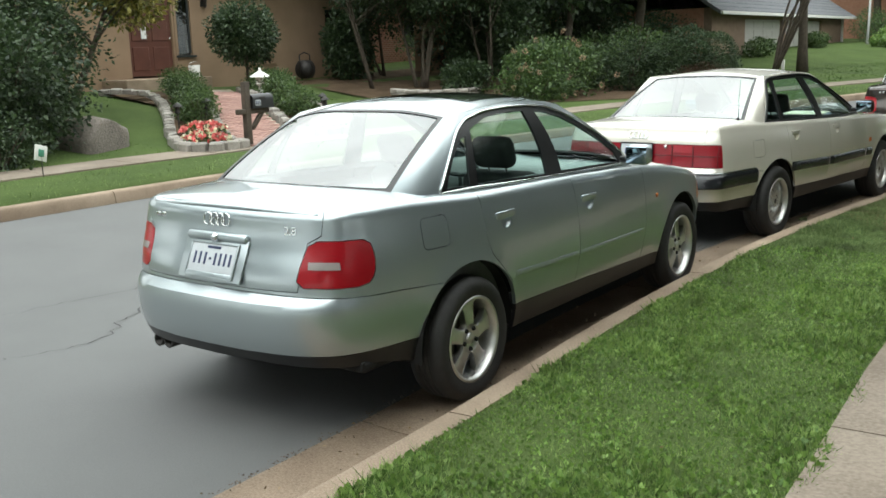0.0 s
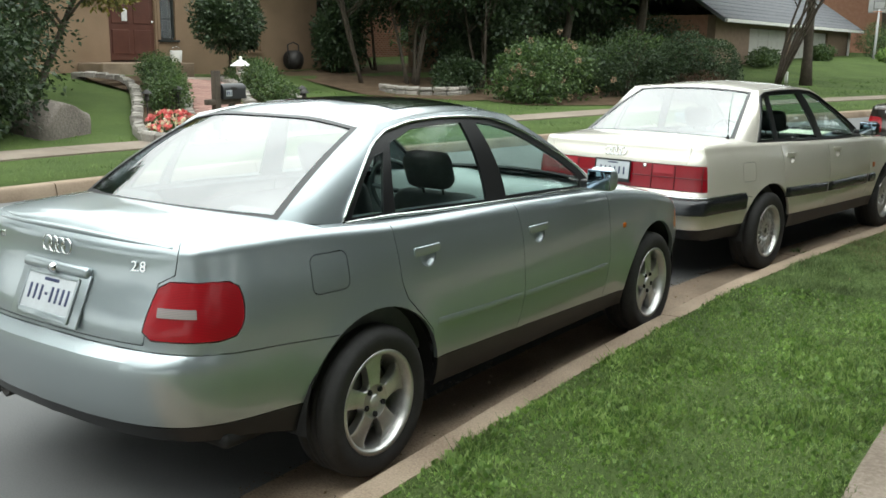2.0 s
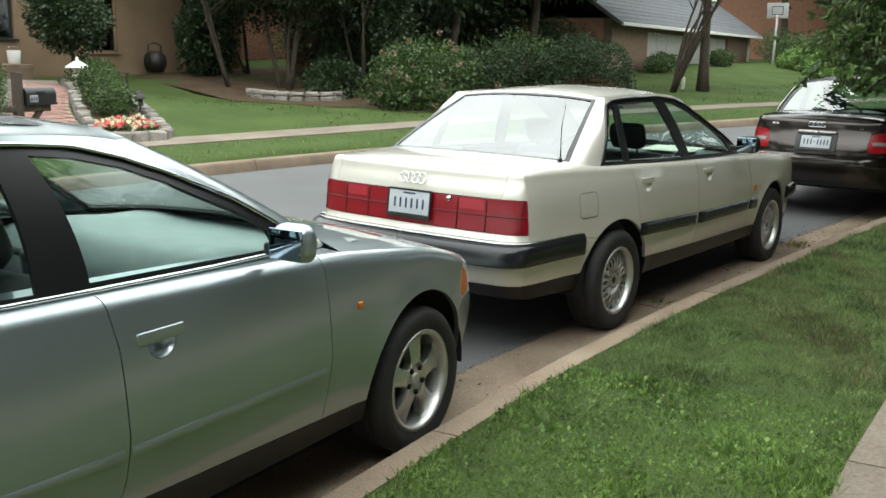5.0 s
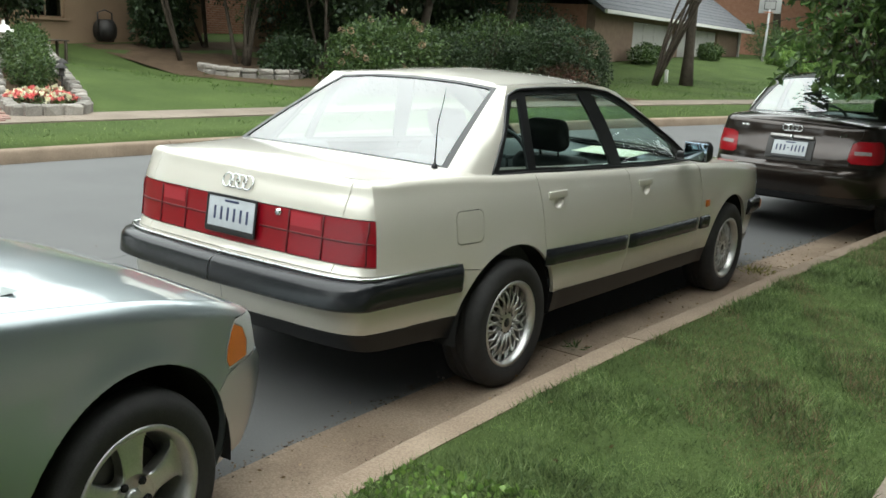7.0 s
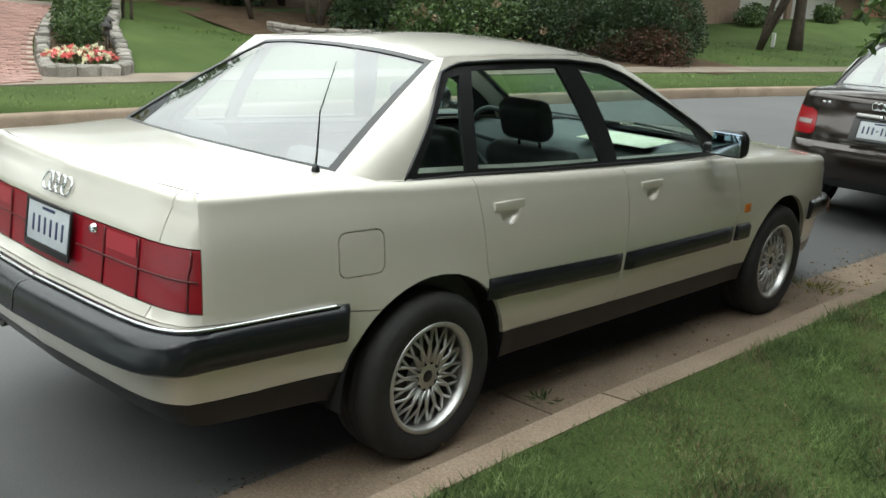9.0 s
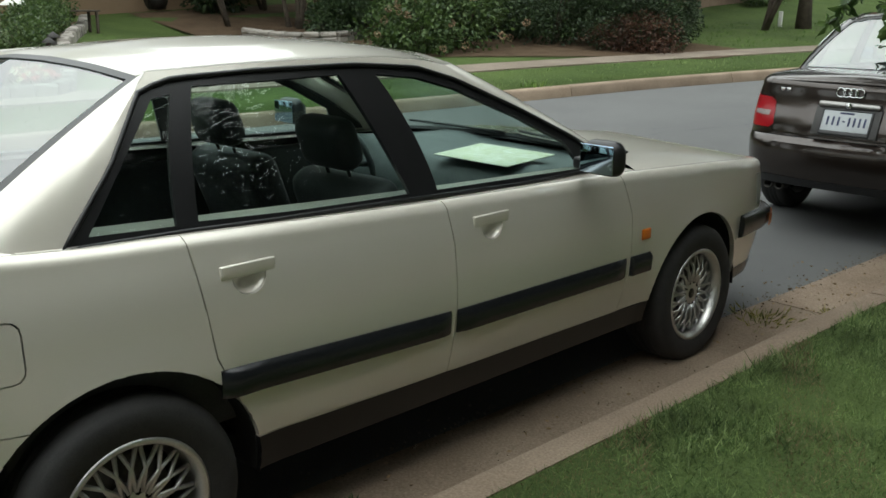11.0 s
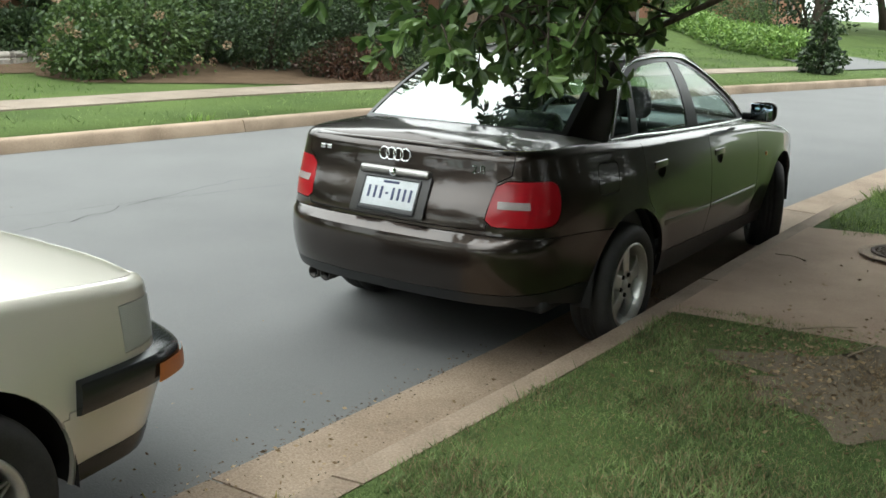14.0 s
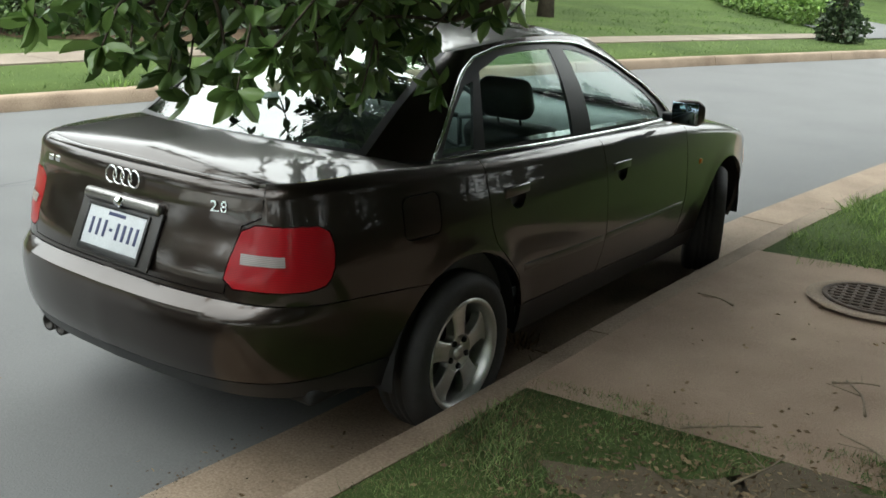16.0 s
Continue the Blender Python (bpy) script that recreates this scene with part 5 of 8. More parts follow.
BOXY = dict(
    half=0.887, track=0.775, steer=0, pan=(-0.8, 3.0), round=0.045, bulge=0.012,
    plan=[(0, -1.085), (0.4, -1.070), (0.60, -1.054), (0.715, -1.018), (0.778, -0.93), (0.812, -0.62), (0.854, -0.2), (0.878, 0.3), (0.887, 1.0), (0.887, 1.8), (0.885, 2.4), (0.868, 2.85), (0.84, 3.12), (0.79, 3.27), (0.68, 3.35), (0.4, 3.41), (0, 3.43)],
    side=[(0.2, 0.07), (0.3, 0.045), (0.42, 0.02), (0.55, 0.006), (0.68, 0.0), (0.8, 0.006), (0.9, 0.018), (1.0, 0.042), (1.15, 0.1)],
    tail=[(0.3, 0.08), (0.37, 0.02), (0.45, -0.02), (0.55, -0.03), (0.60, -0.02), (0.67, -0.01), (0.70, 0.022), (0.75, 0.03), (0.85, 0.04), (0.94, 0.05), (1.0, 0.075), (1.1, 0.12)],
    nose=[(0.2, 0.16), (0.35, 0.06), (0.48, 0.0), (0.58, 0.0), (0.64, 0.04), (0.75, 0.06), (0.85, 0.09), (1.0, 0.2)],
    low=[(-1.3, 0.35), (-0.5, 0.32), (-0.4, 0.30), (0.3, 0.29), (2.3, 0.275), (2.9, 0.28), (3.6, 0.27)],
    top=[(-1.3, 1.075), (-0.9, 1.08), (-0.43, 1.075), (-0.1, 1.058), (0.22, 1.048), (1.08, 1.012), (1.99, 0.98), (2.3, 0.965), (2.86, 0.925), (3.2, 0.885), (3.5, 0.85)],
    arches=((-0.03, 0.305, 0.395), (2.702, 0.305, 0.388)),
    rear_door=[(0.175, 1.3), (0.20, 1.05), (0.235, 0.80), (0.25, 0.697), (0.31, 0.56), (0.285, 0.415), (1.165, 0.395), (1.19, 0.6), (1.185, 0.86), (1.13, 1.3)],
    front_door=[(1.13, 1.3), (1.185, 0.86), (1.19, 0.6), (1.165, 0.395), (2.12, 0.38), (2.165, 0.6), (2.165, 0.80), (2.12, 0.95), (2.05, 1.3)],
    flap=(-0.47, 0.765, -0.28, 0.918), sill=[(0.2, 0.2), (0.2, 0.41), (0.285, 0.412), (1.165, 0.395), (2.12, 0.378), (2.35, 0.374), (2.35, 0.2)],
    bumper_h=(0.685,), bumper_line=[(0.6, -1.05, 0.685), (0.84, -0.9, 0.685), (0.87, -0.5, 0.655), (0.88, -0.34, 0.635), (0.885, -0.23, 0.628)], valance_h=0.425, nose_h=0.52, nose_seam=[(3.3, 0.525), (3.06, 0.525)],
    lid_low=0.685, lid_edge=[(0.60, -1.05, 0.685), (0.62, -1.02, 0.93), (0.63, -1.0, 1.05)],
    lamp=[(-0.0, -1.05, 0.722), (0.3, -1.05, 0.722), (0.62, -1.03, 0.722), (0.768, -0.955, 0.722), (0.768, -0.955, 0.92), (0.62, -1.0, 0.92), (0.3, -1.03, 0.92), (-0.0, -1.05, 0.92)],
    head=[("v", 3.175, 0.655), ("v", 3.165, 0.81), ("u", 0.45, 0.80), ("u", 0.45, 0.655)], blink=[("u", 0.1, 0.66), ("u", 0.1, 0.67), ("u", 0.09, 0.67), ("u", 0.09, 0.66)],
    rear_corner=(0.69, -0.95, 1.0), nose_corner=0.70, deck_to=-0.26, hood_from=2.25,
    deck_mid=[(0, -0.8, 1.112), (0, -0.50, 1.122)], deck_front=[(0.35, -0.47, 1.117), (0.68, -0.38, 1.098)],
    hood_mid=[(0, 3.2, 0.925), (0, 2.85, 0.985), (0, 2.46, 1.01)], hood_back=[(0.35, 2.42, 0.99), (0.69, 2.32, 0.98)],
    base=[[(0, -0.52, 1.105), (0.35, -0.49, 1.10), (0.69, -0.40, 1.085)], [(0.69, -0.40, 1.085), (0.74, -0.30, 1.07), (0.757, -0.18, 1.058)],
          [(0.757, -0.18, 1.058), (0.79, 0.5, 1.034), (0.80, 1.1, 1.01), (0.79, 1.9, 0.982), (0.775, 2.2, 0.972)], [(0.775, 2.2, 0.972), (0.745, 2.28, 0.972), (0.69, 2.33, 0.975)], [(0.69, 2.33, 0.975), (0.35, 2.44, 0.98), (0, 2.48, 0.985)]],
    roof=[[(0, 0.25, 1.485), (0.28, 0.25, 1.478), (0.52, 0.265, 1.455)], [(0.52, 0.265, 1.455), (0.56, 0.262, 1.465), (0.583, 0.255, 1.472)],
          [(0.583, 0.255, 1.472), (0.605, 0.6, 1.482), (0.605, 1.0, 1.482), (0.595, 1.25, 1.465), (0.582, 1.42, 1.435)], [(0.582, 1.42, 1.435), (0.56, 1.47, 1.435), (0.53, 1.50, 1.435)], [(0.53, 1.50, 1.435), (0.28, 1.55, 1.462), (0, 1.565, 1.468)]],
    roof_mid=[(0, 0.45, 1.52), (0, 0.85, 1.535), (0, 1.3, 1.51)],
    dlo=[(-0.12, 1.052), (0.06, 1.235), (0.215, 1.425), (0.32, 1.452), (0.6, 1.462), (0.97, 1.462), (1.25, 1.435), (1.42, 1.385), (1.69, 1.265), (1.95, 1.13), (2.10, 1.04), (2.16, 0.985), (1.6, 1.0), (1.08, 1.017), (0.5, 1.04), (0.22, 1.05)],
    panes=dict(quarter=[(-0.05, 1.075), (0.215, 1.069), (0.305, 1.412), (0.245, 1.402), (0.085, 1.22)],
               rear_side=[(0.285, 1.067), (0.375, 1.426), (0.6, 1.432), (0.90, 1.432), (1.055, 1.04), (0.6, 1.055)],
               front_side=[(1.19, 1.035), (1.06, 1.425), (1.24, 1.405), (1.40, 1.358), (1.67, 1.238), (1.90, 1.118), (1.96, 1.01), (1.6, 1.02)]),
    wheel=dict(tyre=0.316, rim=0.205, wide=0.215, dish=0.04, kind="lattice"),
    cups=[(0.375, 0.93), (1.365, 0.915)],
    details=boxy_details,
)


def reshaped(spec, k, zmap, vmap):
    """The spec with heights drawn in above the hub and lengths mapped."""
    hub = spec["arches"][0][1]
    fz = lambda z: z if z < hub or z > 1.9 else hub + (z - hub) * k
    fv = lambda v: float(np.interp(v, *zip(*vmap))) if vmap else v
    out = dict(spec)
    out["plan"] = [(u, fv(v)) for u, v in spec["plan"]]
    for key in ("side", "tail", "nose"):
        out[key] = [(fz(z), d) for z, d in spec[key]]
    for key in ("low", "top", "rear_door", "front_door", "sill", "dlo"):
        out[key] = [(fv(v), fz(z)) for v, z in spec[key]]
    x0, z0, x1, z1 = spec["flap"]
    out["flap"] = (fv(x0), fz(z0), fv(x1), fz(z1))
    out["bumper_h"] = (fz(spec["bumper_h"][0]),)
    for key in ("valance_h", "nose_h", "lid_low"):
        out[key] = fz(spec[key])
    for key in ("bumper_line", "lid_edge", "lamp", "deck_mid", "deck_front", "hood_mid", "hood_back", "roof_mid"):
        out[key] = [(u, fv(v), fz(z)) for u, v, z in spec[key]]
    for key in ("head", "blink"):
        out[key] = [(c, fv(v) if c == "v" else v, fz(z)) for c, v, z in spec[key]]
    u, v, z = spec["rear_corner"]
    out["rear_corner"] = (u, fv(v), fz(z))
    out["deck_to"], out["hood_from"] = fv(spec["deck_to"]), fv(spec["hood_from"])
    for key in ("base", "roof"):
        out[key] = [[(u, fv(v), fz(z)) for u, v, z in seg] for seg in spec[key]]
    out["panes"] = {key: [(fv(v), fz(z)) for v, z in poly] for key, poly in spec["panes"].items()}
    out["cups"] = [(fv(v), fz(z)) for v, z in spec["cups"]]
    out["fz"], out["fv"] = fz, fv
    return out


M_DARK_RED = plain("dark_red_rib", (0.10, 0.004, 0.006), 0.4)
M_PALE_RED = lens_red("paler_red_lens", (0.46, 0.03, 0.045))
M_RED_DEEP = lens_red("deep_red_lens", (0.30, 0.004, 0.013))
M_BAND = plain("black_rubber_band", (0.011, 0.012, 0.014), 0.24)
M_PAPER = surface("printed_paper", (0.55, 0.6, 0.35), (0.85, 0.86, 0.80), 0.7, 0, 16, 60, 0.0)
M_ROOFGLASS = plain("dark_roof_glass", (0.01, 0.011, 0.012), 0.08, 0, 1.0)
M_GRIP = plain("dull_chrome", (0.30, 0.29, 0.28), 0.3, 1.0)
M_RECESS = plain("plate_recess_dark", (0.03, 0.028, 0.026), 0.5)

plate_bars = [(0.013, 0.058, x, 0.004) for x in (-0.115, -0.08, -0.045, 0.022, 0.055, 0.088, 0.121)] + [(0.016, 0.01, -0.012, 0.004), (0.09, 0.012, 0.0, 0.058)]
frame_bars = [(0.09, 0.01, 0.0, 0.058)] + [(0.013, 0.058, x, 0.0) for x in (-0.105, -0.063, -0.021, 0.021, 0.063, 0.105)]
SILVER_LOOK = dict(strip=M_CHROME, strip_label="bright strip round the windows", grip=M_SILVER, recess=M_SILVER, plate_frame=M_SILVER, bars=plate_bars, mirror=M_SILVER, seats=M_SEAT_GREY, rear_seats=M_SEAT_GREY, sunroof=M_ROOFGLASS)
BROWN_LOOK = dict(strip=M_CHROME, strip_label="bright strip round the windows", grip=M_GRIP, recess=M_RECESS, plate_frame=M_TRIM, bars=plate_bars, mirror=M_BROWN, seats=M_SEAT, rear_seats=M_SEAT_GREY, sunroof=M_ROOFGLASS)
CREAM_LOOK = dict(lamp=M_RED_DEEP, strip=M_TRIM, strip_label="black strip round the windows", bars=frame_bars, seats=M_SEAT, rear_seats=M_SEAT)

silver_car = build_car(dict(reshaped(SALOON, 0.98, None, None), sunroof=(0.62, 1.2, 0.42)), pose(-0.866, 0, 0), M_SILVER, "silver metallic four-door saloon parked along the kerb", SILVER_LOOK)
cream_car = build_car(reshaped(BOXY, 0.955, None, [(-1.5, -1.45), (-1.085, -1.035), (-0.4, -0.375), (0.0, 0.0), (0.135, 0.115), (1.19, 1.135), (2.165, 2.14), (2.702, 2.702), (3.0, 3.05), (3.43, 3.63), (3.8, 4.0)]), pose(-0.894, 5.03, -0.012, 0, 0, math.degrees(-0.112)), M_CREAM, "pearl cream angular saloon with black bumpers, parked", CREAM_LOOK)
brown_car = build_car(dict(reshaped(SALOON, 0.98, None, None), steer=22), pose(0.262, 10.872, 0.05, 0.9, 0, -6.4), M_BROWN, "dark brown four-door saloon parked under leaves", BROWN_LOOK)

# yellow cloths left on the brown car's parcel shelf
M_CLOTH = surface("yellow_cloth", (0.36, 0.33, 0.03), (0.62, 0.58, 0.09), 0.9, 0, 9, 90, 0.4)
rng = np.random.default_rng(12)
for x0, y0, w, d in ((0.05, -0.36, 0.30, 0.20), (0.40, -0.33, 0.24, 0.2)):
    n = 14
    vs = [(x0 + w * (i / n - 0.5) + 0.02 * math.sin(7 * j / n), y0 + d * (j / n - 0.5) + 0.02 * math.sin(6 * i / n), 0.965 + 0.028 * abs(math.sin(5 * i / n + 3 * j / n)) * (1 - (2 * i / n - 1) ** 4) * (1 - (2 * j / n - 1) ** 4)) for j in range(n + 1) for i in range(n + 1)]
    fs = [[j * (n + 1) + i, j * (n + 1) + i + 1, (j + 1) * (n + 1) + i + 1, (j + 1) * (n + 1) + i] for j in range(n) for i in range(n)]
    cloth = link("cloth", vs, fs, M_CLOTH)
    cloth.matrix_basis = brown_car.matrix_basis
    tagged(cloth, "crumpled yellow cloth on the parcel shelf of a car", "cloth", "cloths in the car")


# ---- plants ----
def fast_mesh(name, verts, faces, material, smooth=False):
    """A mesh from arrays; faces all have the same number of corners."""
    me = bpy.data.meshes.new(name)
    m, k = faces.shape
    me.vertices.add(len(verts))
    me.vertices.foreach_set("co", np.ascontiguousarray(verts, np.float32).ravel())
    me.loops.add(m * k)
    me.loops.foreach_set("vertex_index", np.ascontiguousarray(faces, np.int32).ravel())
    me.polygons.add(m)
    me.polygons.foreach_set("loop_start", np.arange(0, m * k, k, dtype=np.int32))
    if smooth:
        me.polygons.foreach_set("use_smooth", np.ones(m, bool))
    me.update(calc_edges=True)
    me.materials.append(material)
    return me


def leaf_material(name, dark, light, gloss=0.45, rough=0.5, through_share=0.25, patch=1.6, swing=0.25):
    m, n, l, b = nodes_of(name)
    geo, ramp, co, tex, hsv = n.new("ShaderNodeNewGeometry"), n.new("ShaderNodeValToRGB"), n.new("ShaderNodeTexCoord"), n.new("ShaderNodeTexNoise"), n.new("ShaderNodeHueSaturation")
    l.new(geo.outputs["Random Per Island"], ramp.inputs["Fac"])
    e = ramp.color_ramp.elements
    e[0].color, e[1].color = (*dark, 1), (*light, 1)
    e[0].position, e[1].position = 0.05, 0.95
    tex.inputs["Scale"].default_value, tex.inputs["Detail"].default_value = patch, 4
    l.new(co.outputs["Object"], tex.inputs["Vector"])
    rng = n.new("ShaderNodeMapRange")
    rng.inputs["From Min"].default_value, rng.inputs["From Max"].default_value, rng.inputs["To Min"].default_value, rng.inputs["To Max"].default_value = 0.3, 0.7, 1 - swing, 1 + swing
    l.new(tex.outputs["Fac"], rng.inputs["Value"])
    l.new(rng.outputs["Result"], hsv.inputs["Value"])
    l.new(ramp.outputs["Color"], hsv.inputs["Color"])
    l.new(hsv.outputs["Color"], b.inputs["Base Color"])
    b.inputs["Roughness"].default_value, b.inputs["Specular IOR Level"].default_value = rough, gloss
    tr, mix = n.new("ShaderNodeBsdfTranslucent"), n.new("ShaderNodeMixShader")
    l.new(hsv.outputs["Color"], tr.inputs["Color"])
    mix.inputs[0].default_value = through_share
    l.new(b.outputs[0], mix.inputs[1])
    l.new(tr.outputs[0], mix.inputs[2])
    l.new(mix.outputs[0], n["Material Output"].inputs["Surface"])
    return m


M_LEAF_DARK = leaf_material("dark_evergreen_leaf", (0.012, 0.028, 0.010), (0.045, 0.075, 0.025))
M_LEAF = leaf_material("green_leaf", (0.025, 0.055, 0.014), (0.085, 0.135, 0.035))
M_LEAF_LIGHT = leaf_material("light_green_leaf", (0.08, 0.16, 0.03), (0.23, 0.36, 0.085))
M_LEAF_YELLOW = leaf_material("yellow_green_leaf", (0.09, 0.10, 0.02), (0.30, 0.27, 0.06))
M_LEAF_GLOSS = leaf_material("glossy_leaf", (0.035, 0.08, 0.018), (0.145, 0.235, 0.066), 0.5, 0.36, 0.28)
M_LEAF_RED = leaf_material("reddish_leaf", (0.045, 0.022, 0.014), (0.12, 0.055, 0.03))
M_BLOOM_RED = leaf_material("coral_petal", (0.62, 0.10, 0.10), (0.85, 0.30, 0.28), 0.2, 0.6)
M_BLOOM_WHITE = leaf_material("cream_petal", (0.70, 0.66, 0.42), (0.88, 0.86, 0.70), 0.2, 0.6)
M_BLOOM_TAN = leaf_material("faded_bloom", (0.17, 0.11, 0.07), (0.36, 0.26, 0.17), 0.2, 0.7)
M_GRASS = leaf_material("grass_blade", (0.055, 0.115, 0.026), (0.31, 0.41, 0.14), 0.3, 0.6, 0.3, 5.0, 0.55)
# darker copy of the blades: part dull growth, part shade put into the colour
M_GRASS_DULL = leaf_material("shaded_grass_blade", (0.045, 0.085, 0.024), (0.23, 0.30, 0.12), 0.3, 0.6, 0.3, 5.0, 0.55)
M_GRASS_FAR = leaf_material("lawn_blade", (0.04, 0.085, 0.018), (0.13, 0.21, 0.052), 0.2, 0.7, 0.3, 0.8, 0.3)
M_STRAW = leaf_material("dry_litter", (0.12, 0.085, 0.05), (0.34, 0.25, 0.15), 0.2, 0.8, 0.05)
M_BARK = surface("bark", (0.035, 0.027, 0.020), (0.095, 0.078, 0.06), 0.95, 0, 9, 60, 0.8, 0, 0.2, 0.02)


def leaf_arrays(at, facing, size, aspect, rng, shape="diamond", fold=0.18):
    """Arrays of folded leaves at the points, tips along 'facing'."""
    n = len(at)
    d = facing / np.maximum(np.linalg.norm(facing, axis=1, keepdims=True), 1e-9)
    r = rng.normal(size=(n, 3))
    s = np.cross(d, r)
    s /= np.maximum(np.linalg.norm(s, axis=1, keepdims=True), 1e-9)
    u = np.cross(s, d)
    L = (size * rng.uniform(0.6, 1.25, n))[:, None]
    W = L * aspect
    if shape == "diamond":
        v = np.stack([at, at + d * L * 0.45 + s * W * 0.5 + u * W * fold, at + d * L, at + d * L * 0.45 - s * W * 0.5 + u * W * fold], 1)
        f = np.arange(n)[:, None] * 4 + np.array([[0, 1, 2, 3]])
        return v.reshape(-1, 3), f
    if shape == "blade":
        v = np.stack([at - s * W * 0.5, at + s * W * 0.5, at + d * L + u * L * 0.15], 1)
        return v.reshape(-1, 3), np.arange(n)[:, None] * 3 + np.array([[0, 1, 2]])
    # oval leaf with a midrib fold and a drooping tip: 8 points
    v = np.stack([at, at + d * L * 0.25 + s * W * 0.40 + u * W * fold, at + d * L * 0.6 + s * W * 0.46 + u * W * fold, at + d * L * 0.85 + s * W * 0.24 + u * W * (fold - 0.1),
                  at + d * L - u * W * 0.22, at + d * L * 0.85 - s * W * 0.24 + u * W * (fold - 0.1), at + d * L * 0.6 - s * W * 0.46 + u * W * fold, at + d * L * 0.25 - s * W * 0.40 + u * W * fold], 1)
    quads = np.array([[0, 1, 6, 7], [1, 2, 5, 6], [2, 3, 4, 5]])
    quads = np.array([[0, 1, 2, 2], [0, 2, 3, 4]]) if False else np.array([[0, 1, 2], [0, 2, 3], [0, 3, 4], [0, 4, 5], [0, 5, 6], [0, 6, 7]])
    return v.reshape(-1, 3), (np.arange(n)[:, None, None] * 8 + quads[None]).reshape(-1, 3)


def blob_points(clumps, n, rng, inner=0.45):
    """Points through a set of ellipsoid clumps, thicker towards their skins; clumps: (centre, radii)."""
    c = np.array([q[0] for q in clumps], float)
    r = np.array([q[1] for q in clumps], float)
    share = (r[:, 0] * r[:, 1] + r[:, 1] * r[:, 2] + r[:, 0] * r[:, 2])
    k = rng.choice(len(c), n, p=share / share.sum())
    d = rng.normal(size=(n, 3))
    d /= np.linalg.norm(d, axis=1, keepdims=True)
    rad = (inner + (1.04 - inner) * rng.uniform(0, 1, n) ** 0.6)[:, None]
    wob = 1 + 0.10 * np.sin(d[:, :1] * 7 + k[:, None]) + 0.08 * np.sin(d[:, 1:2] * 9 + d[:, 2:] * 6 + 2 * k[:, None])
    return c[k] + d * r[k] * rad * wob, d


def random_clumps(centre, radii, n, rng, share=0.45, squash=0.8):
    """Smaller clumps scattered in an ellipsoid."""
    out = []
    for k in range(n):
        d = rng.normal(size=3)
        d /= np.linalg.norm(d)
        q = np.array(centre) + d * np.array(radii) * rng.uniform(0.35, 0.72)
        s = share * rng.uniform(0.7, 1.25)
        out.append((q, np.array(radii) * np.array([s, s, s * squash])))
    return out


def foliage(name, parent, clumps, n, size, material, seed, aspect=0.55, droop=0.25, shape="diamond", label="", floor_z=None, inner=0.45):
    rng = np.random.default_rng(seed)
    p, d = blob_points(clumps, n, rng, inner)
    if floor_z is not None:
        p[:, 2] = np.maximum(p[:, 2], floor_z + rng.uniform(0, size, n))
    face = d + rng.normal(size=(n, 3)) * 0.7 + np.array([0, 0, -droop])
    v, f = leaf_arrays(p, face, size, aspect, rng, shape)
    ob = new(name, fast_mesh(name, v, f, material))
    ob.parent = parent
    return tagged(ob, label)


def limbs_mesh(stems):
    """Tapered, slightly crooked stems and branches, joined: each (points, thick radius, thin radius)."""
    bm = bmesh.new()
    for pts, r0, r1 in stems:
        line = smooth_line(pts, max(6, 3 * len(pts)))
        rad = [r0 + (r1 - r0) * (i / (len(line) - 1)) ** 0.8 for i in range(len(line))]
        rad[0] *= 1.25
        add_into(bm, tube([tuple(q) for q in line], rad, 7))
    return bm


def tree(at, height, r, crown_r, label, seed, leaf=0.16, n=9000, material=None, stems=1, crown_low=0.45, lean=(0, 0), group="", category="tree", clumps=16, spread=1.0, base=None):
    """Trunk with limbs, and a crown of many leaves in uneven clumps."""
    rng = np.random.default_rng(seed)
    z = ground_at(*at) if base is None else base
    thing = group_at("tree", Matrix.Translation((at[0], at[1], z - 0.03)), label, category, group)
    cz = height * (crown_low + 1) / 2
    top = np.array([lean[0], lean[1], cz])
    lines = []
    for s in range(stems):
        a = rng.uniform(0, 6.28)
        foot = np.array([math.cos(a), math.sin(a), 0]) * (0 if stems == 1 else r * 2.2)
        out = np.array([math.cos(a), math.sin(a), 0]) * (0 if stems == 1 else crown_r * 0.5 * spread)
        mid = foot + (top + out - foot) * 0.45 + np.append(rng.normal(size=2) * height * 0.03, 0)
        end = top + out
        lines.append(([foot, mid, end], r, r * 0.35))
        for k in range(7 if stems == 1 else 4):
            t = rng.uniform(0.45, 0.95)
            p = mid + (end - mid) * (t - 0.45) / 0.55
            b = rng.uniform(0, 6.28)
            q = p + np.array([math.cos(b) * crown_r * 0.8, math.sin(b) * crown_r * 0.8, height * rng.uniform(0.08, 0.28)])
            lines.append(([p, p + (q - p) * 0.5 + np.array([0, 0, height * 0.03]), q], r * 0.38, r * 0.06))
    part("trunk", limbs_mesh(lines), M_BARK, thing, "dark rough bark")
    cl = random_clumps(top, (crown_r, crown_r, height * (1 - crown_low) / 2), clumps, rng)
    foliage("crown", thing, cl, n, leaf, material or M_LEAF, seed + 1, inner=0.2)
    return thing


